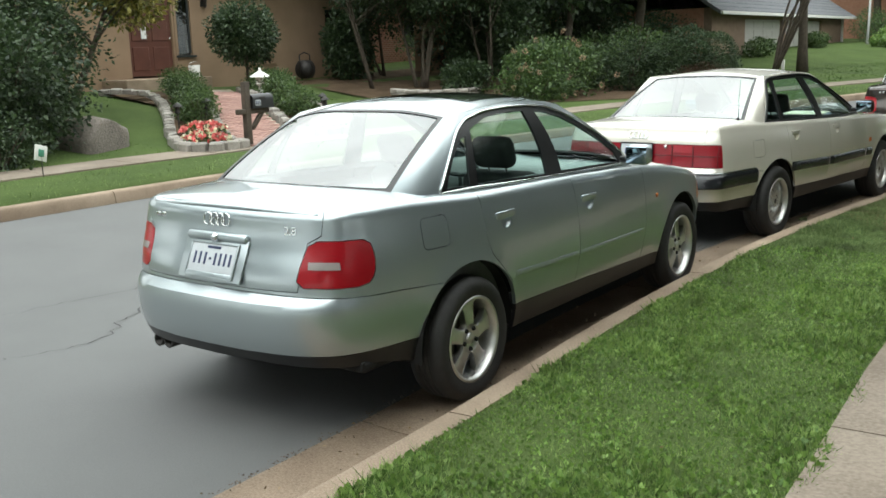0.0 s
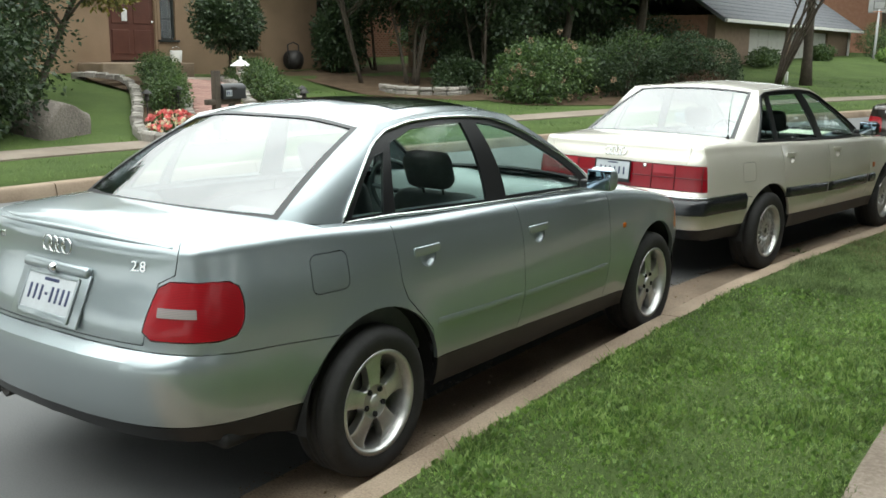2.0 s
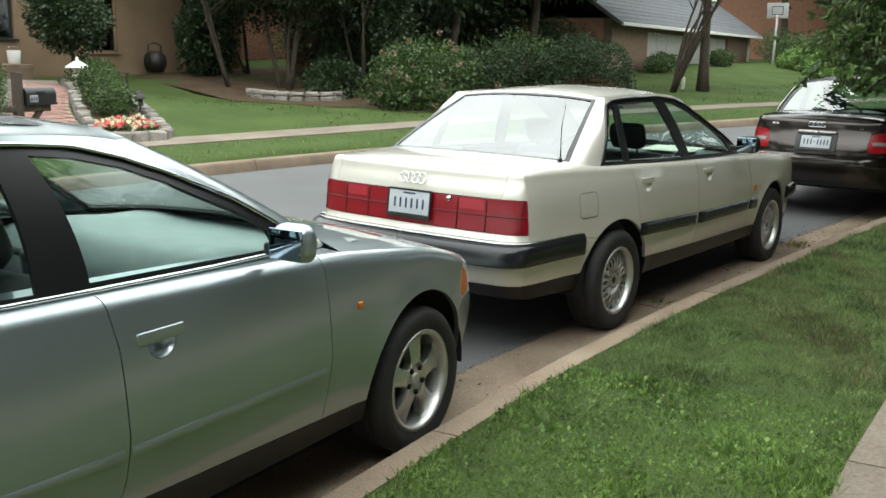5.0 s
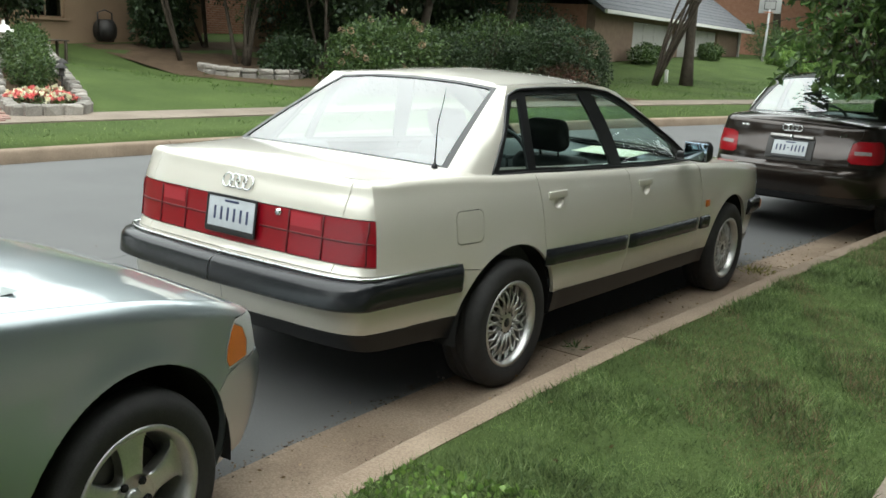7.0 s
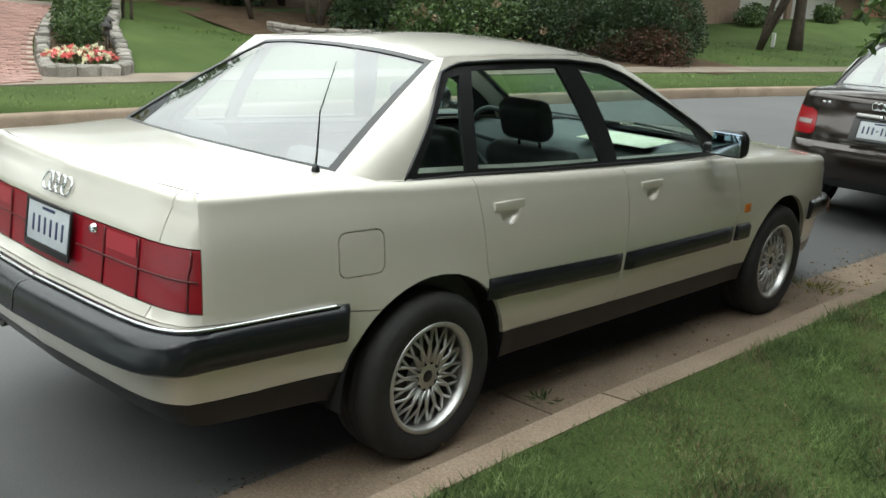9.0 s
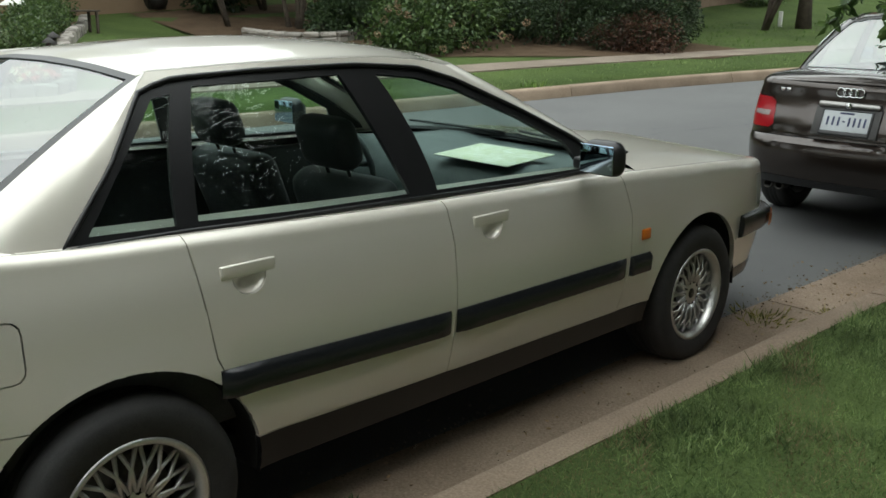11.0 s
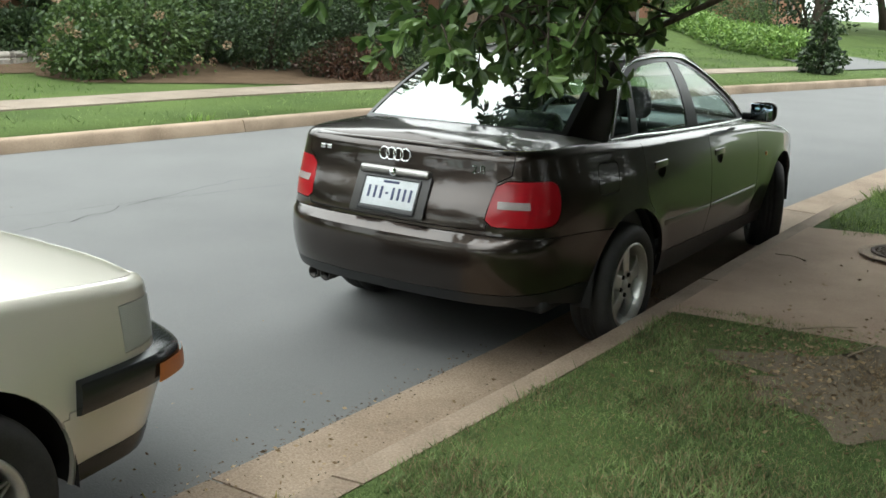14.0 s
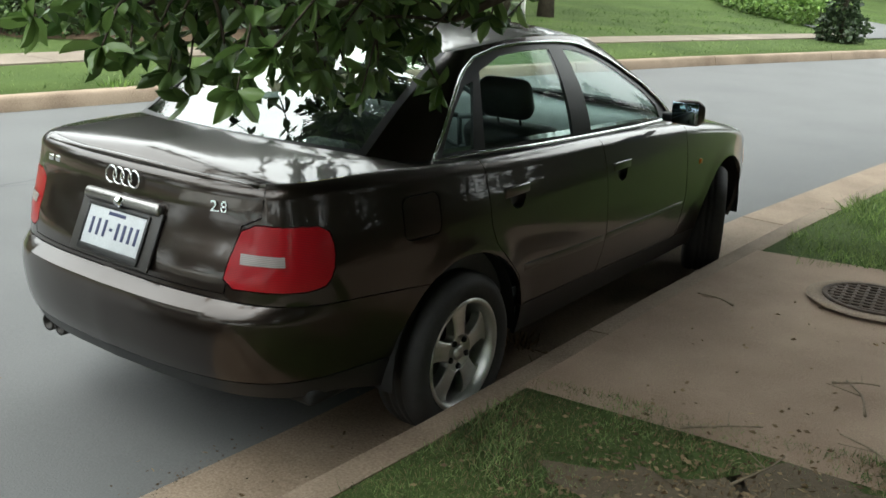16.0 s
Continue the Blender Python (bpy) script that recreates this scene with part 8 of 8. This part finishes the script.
for k, (x, y, a, b, c) in enumerate([(-3.2, 51, 3.2, 1.6, 3.0), (2.5, 53.5, 3.4, 1.6, 3.2), (7.5, 56.5, 3.2, 1.8, 3.2), (-24.5, 1.0, 1.6, 3.0, 2.2), (-21, -5.5, 1.6, 3.4, 2.4), (-19, -12, 1.8, 3.4, 2.4)]):
    bush((x, y), (a, b, c), "dark hedge mass at the end of the lawn", 240 + k, 0.2, 3200, M_LEAF_DARK, 12, "hedge", "dark hedges behind the lawn")


# ---- near side: apron, drain, tree, grass and litter ----
M_APRON = surface("apron_concrete", (0.17, 0.112, 0.075), (0.40, 0.295, 0.215), 0.92, 0, 1.8, 220, 0.2, 0.05)
top = lambda x, y: ground_at(x, y)
# concrete driveway apron crossing the verge
y1 = 13.4
vs, fs = [], []
rows = np.linspace(0, 1, 9)
for t in rows:
    for k in range(7):
        y = (10.95 - 0.06 * k + 0.05 * math.sin(k * 3.0)) * (1 - t) + y1 * t
        x = float(near_edge(y)) - 0.02 + k * 0.8
        vs.append((x, y, ground_at(max(x, float(near_edge(y))), y) + 0.007))
n = len(vs)
fs = [[j * 7 + k, j * 7 + k + 1, (j + 1) * 7 + k + 1, (j + 1) * 7 + k] for j in range(8) for k in range(6)]
tagged(link("drive_apron", vs, fs, M_APRON), "tan concrete driveway apron with twigs on it", "driveway", "", "structure")
M_DIRT = surface("bare_dirt", (0.07, 0.055, 0.035), (0.15, 0.115, 0.075), 1.0, 0, 2.0, 70, 0.8)
ring = [(2.35 + (0.62 + 0.13 * math.sin(5 * a) + 0.09 * math.sin(11 * a + 1) + 0.05 * math.sin(23 * a)) * math.cos(a), 10.3 + (0.5 + 0.1 * math.sin(4 * a + 2) + 0.07 * math.sin(13 * a)) * math.sin(a)) for a in np.linspace(0, 2 * math.pi, 72, endpoint=False)]
soil_patch("bare_soil", ring, "bare brown soil with straw beside the apron", 0.006, M_DIRT)

# round iron drain cover in the apron
dz = ground_at(2.33, 12.78) + 0.018
drain = group_at("drain_cover", Matrix.Translation((2.33, 12.78, dz)), "round rusty iron drain cover set in concrete", "drain cover")
part("collar", lathe([(0.25, 0.0), (0.25, 0.006), (0.31, 0.005), (0.325, 0.0)], 48, "z"), M_CONCRETE, drain, "grey concrete collar")
M_RUST = surface("rusty_iron", (0.05, 0.038, 0.03), (0.13, 0.095, 0.07), 0.85, 0.4, 20, 120, 0.5)
part("seat_ring", lathe([(0.225, 0.0), (0.225, 0.014), (0.25, 0.014), (0.25, 0.0)], 48, "z"), M_RUST, drain)
# flat black disc instead of a hollow, its colour stands for the shade below
part("pit", lathe([(0.001, 0.002), (0.225, 0.002)], 40, "z"), M_DARK, drain)
for k in range(-4, 5):
    w_ = math.sqrt(0.222**2 - (k * 0.05) ** 2)
    part("grate_bar", rounded_box(2 * w_, 0.022, 0.012, 0.003, (0, k * 0.05, 0.008), None, 1), M_RUST, drain)
    part("grate_bar", rounded_box(0.018, 2 * w_, 0.009, 0.003, (k * 0.05, 0, 0.0075), None, 1), M_RUST, drain)

# overhanging tree beside the walk
tx, ty = 4.7, 12.9
tz = ground_at(tx, ty)
near_tree = group_at("tree", Matrix.Translation((tx, ty, tz - 0.03)), "broad tree with glossy leaves over the parked car", "tree")
rng = np.random.default_rng(41)
foot = np.array([tx, ty, tz])
rel = lambda p: np.array(p, float) - foot
stems = [([(0, 0, 0), (-0.1, -0.1, 1.4), (-0.2, -0.2, 3.0), (0.1, 0.2, 6.0)], 0.20, 0.08)]
twigs, leaf_at, leaf_to = [], [], []
boughs = [((-0.15, -0.15, 2.2), (2.3, 10.8, 2.5), (0.40, 9.9, 1.62)), ((-0.15, -0.15, 2.2), (2.4, 11.0, 2.45), (0.85, 10.1, 1.60)), ((-0.15, -0.15, 2.3), (2.4, 11.2, 2.5), (0.5, 10.55, 1.66)), ((-0.15, -0.15, 2.3), (2.7, 11.2, 2.4), (1.15, 10.45, 1.62)), ((-0.15, -0.15, 2.3), (2.0, 10.6, 2.4), (0.2, 10.3, 1.64)), ((-0.15, -0.15, 2.3), (2.2, 10.6, 2.4), (0.75, 9.8, 1.70)), ((-0.15, -0.15, 2.3), (2.6, 11.3, 2.75), (0.75, 10.2, 1.95)), ((-0.15, -0.15, 2.6), (2.3, 10.9, 3.05), (0.35, 10.0, 1.9)), ((-0.2, -0.2, 2.9), (2.7, 11.6, 3.3), (0.55, 10.75, 2.05)), ((-0.2, -0.2, 2.8), (2.4, 11.0, 2.9), (1.1, 10.35, 1.9)), ((-0.2, -0.2, 3.0), (2.0, 10.9, 3.3), (0.15, 10.6, 2.0))]
for a, m_, b in boughs:
    pts = [np.array(a), rel(m_), rel(b)]
    stems.append((pts, 0.05, 0.012))
    line = smooth_line(pts, 24)
    for k in range(40):
        i = int(rng.integers(16, 24))
        p = line[i]
        q = p + np.array([rng.normal() * 0.27, rng.normal() * 0.27, rng.uniform(-0.42, 0.2)])
        q[2] = max(q[2], 1.33 - tz + rng.uniform(0, 0.15))
        if q[0] + tx > 1.15 and q[2] + tz < 2.15:
            continue
        mid = (p + q) / 2 + np.array([0, 0, 0.06])
        stems.append(([p, mid, q], 0.007, 0.0025))
        for s in smooth_line([p, mid, q], 9)[3:]:
            c = int(rng.integers(2, 4))
            leaf_at.append(np.repeat(s[None], c, 0))
            leaf_to.append(rng.normal(size=(c, 3)) * 0.8 + np.array([0, 0, -0.45]) + (q - p) * 1.2)
        leaf_at.append(np.repeat(q[None], 6, 0))
        leaf_to.append(rng.normal(size=(6, 3)) * 0.8 + (q - p) * 1.5 + np.array([0, 0, -0.3]))
part("trunk", limbs_mesh(stems), M_BARK, near_tree, "grey-brown trunk and thin boughs")
v, f = leaf_arrays(np.vstack(leaf_at), np.vstack(leaf_to), 0.088, 0.46, rng, "oval")
ob = new("hanging_leaves", fast_mesh("hanging_leaves", v, f, M_LEAF_GLOSS, True))
ob.parent = near_tree
tagged(ob, "glossy oval leaves hanging low", kind="stuff")
foliage("low_spray", near_tree, [(rel((0.75, 10.3, 2.5)), (0.8, 0.7, 0.42)), (rel((1.5, 10.7, 2.9)), (0.9, 0.9, 0.5)), (rel((0.4, 10.7, 2.8)), (0.7, 0.7, 0.45))], 3600, 0.09, M_LEAF_GLOSS, 43, 0.46, shape="oval", inner=0.2)
# added leaf layer out of view, cuts sky light over verge and brown car
foliage("lower_crown", near_tree, random_clumps(rel((3.0, 10.6, 3.7)), (2.2, 2.6, 0.55), 16, rng), 16000, 0.22, M_LEAF_DARK, 44, shape="diamond", inner=0.1)
foliage("crown", near_tree, random_clumps((-2.1, -0.8, 4.9), (4.3, 4.6, 1.9), 34, rng), 48000, 0.24, M_LEAF_DARK, 42, shape="diamond", inner=0.1)

# unseen trees and hedge along the near side, added to block sky and darken reflections
for k, (x, y, h, r) in enumerate([(7.6, -6.5, 11, 4.8), (7.4, -0.4, 11, 4.8), (7.6, 5.6, 11, 4.7), (8.8, 16.8, 10, 4.2), (12.5, 23.5, 11, 4.4), (5.5, -13.0, 12, 5.0), (3.8, -20, 12, 5.2), (-11.0, -15, 12, 5.0), (-3.5, -24, 12, 5.2)]):
    tree((x, y), h, 0.2, r, "leafy shade tree beside the near sidewalk", 300 + k, 0.26, 19000, M_LEAF_DARK, 1, 0.27, group="shade trees on the near side", clumps=20)
# unseen shrubs added so that the brown car's flank mirrors dark leaves
for k, (x, y, a) in enumerate([(5.6, 17.2, 1.5), (6.6, 20.2, 1.6), (8.4, 23.4, 1.7), (10.6, 27.0, 1.8), (12.8, 31.0, 1.9), (15.2, 35.5, 2.0), (8.6, 14.6, 1.8), (9.2, 11.6, 1.8), (8.8, 8.6, 1.8), (8.4, 5.4, 1.8)]):
    bush((x, y), (a, 1.9, 2.1 if k < 6 else 3.2), "tall dark evergreen shrub beyond the apron", 360 + k, 0.15, 7000, M_LEAF_DARK, 12, "shrub", "dark shrubs beyond the apron")
for k in range(10):
    y = -9.0 + 2.6 * k
    bush((5.4 + 0.3 * math.sin(k * 2.1) + (0.0 if y < 9 else (y - 9) * 0.25), y), (0.9, 1.5, 1.0), "dark green hedge behind the near sidewalk", 320 + k, 0.12, 5200, M_LEAF_DARK, 8, "hedge", "hedges behind the near sidewalk")


# unseen woods, added to shut out low sky on the near side
for k, (x, y) in enumerate([(13, -20), (14, -12), (13, -4), (14.5, 4), (14, 12), (17, 20), (22, 28), (29, 38), (4, -34), (-6, -36), (14, -30)]):
    tree((x, y), 12 + (k * 7 % 4), 0.24, 5.0, "tall dark tree in the woods on the near side", 340 + k, 0.4, 6500, M_LEAF_DARK, 1, 0.04, group="woods on the near side", clumps=22)


# ---- grass blades, clover and litter ----
def verge_blades(name, box, n, seed, label, high, m, wide=0.07, keep=None, shape="blade"):
    rng = np.random.default_rng(seed)
    x = rng.uniform(box[0], box[1], n)
    y = rng.uniform(box[2], box[3], n)
    ok = np.array([keep(a, b) for a, b in zip(x, y)])
    x, y = x[ok], y[ok]
    z = np.array([ground_at(a, b) for a, b in zip(x, y)])
    tuft = 0.65 + 0.55 * np.sin(x * 5.1 + 1.7 * np.sin(y * 2.3)) * np.sin(y * 4.3 + x * 1.9)
    face = np.stack([rng.normal(size=len(x)) * 0.55, rng.normal(size=len(x)) * 0.55, rng.uniform(0.5, 1.1, len(x))], 1)
    v, f = leaf_arrays(np.stack([x, y, z], 1), face, high * np.clip(tuft, 0.45, 1.3), wide, rng, shape)
    ob = new(name, fast_mesh(name, v, f, m))
    return tagged(ob, label, "grass", "", "stuff")


verge = lambda x, y: near_edge(y) - 0.01 < x < near_edge(y) + 1.40 + 0.05 * math.sin(y * 5) * math.sin(y * 2.3) and y < 11.05
bare = lambda x, y: verge(x, y) and (x - 2.35) ** 2 / 0.5 + (y - 10.35) ** 2 / 0.5 > 0.25 + 0.9 * abs(math.sin(x * 9 + y * 23) * math.sin(y * 17 - x * 31))
# past this wavy line the blades are duller, with shade in their colour
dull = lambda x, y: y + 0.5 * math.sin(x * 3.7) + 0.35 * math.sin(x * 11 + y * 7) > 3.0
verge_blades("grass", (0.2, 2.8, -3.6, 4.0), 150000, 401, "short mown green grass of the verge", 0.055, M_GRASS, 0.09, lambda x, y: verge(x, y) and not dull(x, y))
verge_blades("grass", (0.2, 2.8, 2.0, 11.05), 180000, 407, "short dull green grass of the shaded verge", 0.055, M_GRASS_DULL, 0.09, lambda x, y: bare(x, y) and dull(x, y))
verge_blades("dry_grass", (0.2, 2.8, 4.0, 11.05), 85000, 409, "straw-coloured dead blades in the verge", 0.05, M_STRAW, 0.07, lambda x, y: verge(x, y) and math.sin(y * 1.3 + x) + 0.6 * math.sin(x * 6.1 + y * 2.9) + (y - 6.2) * 0.35 > 0.1)
verge_blades("clover", (0.2, 2.8, -3.6, 3.6), 36000, 402, "small round clover leaves in the verge", 0.034, M_LEAF_LIGHT, 0.9, verge, "diamond")
verge_blades("tall_grass", (0.2, 2.8, -3.6, 3.2), 8000, 408, "taller tufts in the mown verge", 0.085, M_GRASS, 0.07, lambda x, y: verge(x, y) and math.sin(x * 7.3 + 2 * math.sin(y * 3.1)) * math.sin(y * 6.1 + x * 2.2) > 0.45)
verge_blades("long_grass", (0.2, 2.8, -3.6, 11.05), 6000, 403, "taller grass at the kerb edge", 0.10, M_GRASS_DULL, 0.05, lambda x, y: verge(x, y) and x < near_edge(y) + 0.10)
island = lambda x, y: x > near_edge(y) + 0.02 + max(0, 13.7 - y) * 0.5 and y > 13.3 + 0.08 * math.sin(x * 9)
verge_blades("grass", (1.6, 5.2, 13.2, 19.0), 42000, 404, "longer green grass beyond the driveway apron", 0.11, M_GRASS, 0.06, island)
far_verge = lambda x, y: far_edge(y) - 1.95 < x < far_edge(y) - 0.14
verge_blades("grass", (-10.3, 6.0, -2, 42), 60000, 405, "mown grass strip across the street", 0.07, M_GRASS_DULL, 0.16, far_verge)
far_lawn = lambda x, y: far_edge(y) - 9.0 < x < far_edge(y) - 2.9 and not (-16 < x < -9.6 and 7 < y < 14.2) and not (-11.8 < x < -5.2 and 17.0 < y < 23.0)
verge_blades("grass", (-18, 4.0, 4, 48), 60000, 406, "mown lawn before the houses", 0.08, M_GRASS_FAR, 0.2, far_lawn)


def litter(name, spots, seed, label, size, m, category="leaves"):
    """Dry leaves lying flat, one object of many."""
    rng = np.random.default_rng(seed)
    pts = []
    for (x, y), (sx, sy), n in spots:
        for k in range(n):
            a, b = x + rng.normal() * sx, y + rng.normal() * sy
            pts.append((a, b, max(ground_at(a, b), float(lift(b)) + (0.02 if near_edge(b) - 0.62 < a else 0.0)) + 0.012))
    p = np.array(pts)
    v, f = leaf_arrays(p, np.stack([rng.normal(size=len(p)), rng.normal(size=len(p)), rng.normal(size=len(p)) * 0.12], 1), size, 0.5, rng, fold=0.06)
    return tagged(new(name, fast_mesh(name, v, f, m)), label, category, "", "stuff")


gutter_x = lambda y: float(near_edge(y)) - 0.4
litter("dry_leaves", [((gutter_x(y), y), (0.12, 0.4), 16) for y in np.arange(-3, 10, 0.8)] + [((0.6, 8.6), (0.15, 0.25), 60), ((gutter_x(10) - 0.35, 9.2), (0.15, 0.5), 40)], 410, "dry brown leaf scraps in the gutter", 0.022, M_STRAW)
litter("dry_leaves", [((1.3, 6.0), (0.6, 3.0), 60), ((2.2, 10.35), (0.38, 0.35), 1500), ((2.4, 11.8), (0.6, 0.5), 50), ((1.9, 12.6), (0.5, 0.5), 20)], 411, "tan leaf scraps on the grass and concrete", 0.026, M_STRAW)
litter("gutter_dirt", [((float(near_edge(y)) - 0.63, y), (0.03, 0.25), 80) for y in np.arange(-2.6, 10.2, 0.5)] + [((float(near_edge(y)) - 0.24, y), (0.05, 0.3), 40) for y in np.arange(-2.6, 10.2, 0.6)], 413, "brown dirt crumbs along the gutter seams", 0.013, M_DIRT, "dirt")
litter("road_grit", [((-0.9, 8.7), (0.8, 0.6), 55), ((-2.5, 6.0), (1.6, 2.5), 40), ((0.1, 8.6), (0.3, 0.3), 30)], 412, "pale grit and leaf bits on the asphalt", 0.022, M_STRAW, "litter")


def weed(x, y, z, r, label, seed, m=None, high=0.12, n=90):
    rng = np.random.default_rng(seed)
    thing = group_at("weed", Matrix.Translation((x, y, z)), label, "weed")
    p = rng.normal(size=(n, 3)) * np.array([r, r, 0]) * 0.4
    face = p / max(r, 0.01) * 0.8 + rng.normal(size=(n, 3)) * 0.4 + np.array([0, 0, 0.7])
    v, f = leaf_arrays(p, face, high, 0.14, rng)
    ob = new("tuft", fast_mesh("tuft", v, f, m or M_LEAF_LIGHT))
    ob.parent = thing
    tagged(ob, "", kind="stuff")
    return thing


weed(-5.75, 15.4, 0.16, 0.14, "green weed growing from the far kerb joint", 420, None, 0.22, 120)
weed(0.36, 8.25, 0.03, 0.16, "dry weed sprouting at the gutter joint", 421, M_LEAF_YELLOW, 0.055, 130)
weed(0.62, 8.55, 0.03, 0.08, "small weed in the gutter crack", 422, M_LEAF_YELLOW, 0.05)
weed(0.02, 5.6, 0.02, 0.05, "thin weed in the gutter seam", 423, M_LEAF, 0.05, 40)
weed(0.95, 11.6, 0.09, 0.09, "dry weed at the gutter beside the tyre", 424, M_STRAW, 0.07)

M_TWIG = surface("dry_twig", (0.12, 0.09, 0.06), (0.30, 0.24, 0.17), 0.9, 0, 12, 90, 0.3)
rng = np.random.default_rng(430)
for k, (x, y, a, s) in enumerate([(2.45, 11.35, 1.9, 0.32), (2.75, 11.9, 0.1, 0.26), (2.6, 10.95, 2.4, 0.28), (1.9, 10.9, 0.6, 0.3), (1.75, 12.3, 2.8, 0.2), (2.3, 11.6, 0.4, 0.18), (2.15, 10.6, 1.2, 0.3), (3.0, 12.6, 2.2, 0.24)]):
    z = ground_at(x, y) + 0.024
    d = np.array([math.cos(a), math.sin(a)]) * s
    tw = group_at("twig", Matrix.Translation((x, y, z)), "thin dry fallen twig on the ground", "twig", "fallen twigs")
    lines = [([(0, 0, 0), (d[0] * 0.5 + 0.02, d[1] * 0.5, 0.012), (d[0], d[1], 0.004)], 0.006, 0.0025), ([(d[0] * 0.5 + 0.02, d[1] * 0.5, 0.012), (d[0] * 0.7 - d[1] * 0.3, d[1] * 0.7 + d[0] * 0.3, 0.02)], 0.003, 0.0015)]
    part("stick", limbs_mesh([(np.array(p), r0 * 0.8, r1) for p, r0, r1 in lines]), M_TWIG, tw)

# fine cracks in the asphalt
def crack(points, seed, wide=0.008):
    rng = np.random.default_rng(seed)
    line = smooth_line(points, 40)
    line[1:-1] += rng.normal(size=(38, 2)) * 0.025
    vs, fs = [], []
    for i, (x, y) in enumerate(line):
        w_ = wide * rng.uniform(0.4, 1.3) * min(1, (i + 1) / 4, (40 - i) / 4)
        vs += [(x - w_ / 2, y - w_ / 2, float(lift(y)) + 0.0035), (x + w_ / 2, y + w_ / 2, float(lift(y)) + 0.0035)]
    fs = [[2 * i, 2 * i + 1, 2 * i + 3, 2 * i + 2] for i in range(39)]
    return tagged(link("road_crack", vs, fs, plain("tar_crack", (0.02, 0.02, 0.02), 0.9) if "tar_crack" not in bpy.data.materials else bpy.data.materials["tar_crack"], smooth=False), "dark fine crack in the asphalt", "crack", "", "structure")


crack([(-3.95, -1.2), (-3.83, -0.31), (-3.75, 0.08), (-3.68, 0.51), (-3.5, 1.3)], 1)
crack([(-2.95, -1.6), (-2.81, -0.9), (-2.72, -0.59), (-2.68, -0.3), (-2.99, 0.15), (-3.2, 0.6)], 6)
crack([(-5.2, 1.2), (-4.1, 2.6), (-3.4, 4.4), (-3.3, 6.4), (-2.6, 8.2)], 2)
crack([(-3.5, 9.6), (-3.34, 11.26), (-3.4, 12.38), (-3.34, 13.19), (-2.93, 13.93)], 3)
crack([(-3.6, 9.4), (-2.4, 9.8), (-1.4, 9.5)], 4, 0.006)
crack([(-6.0, 9.8), (-4.2, 10.4), (-2.6, 14.0), (-1.2, 17.5)], 5)
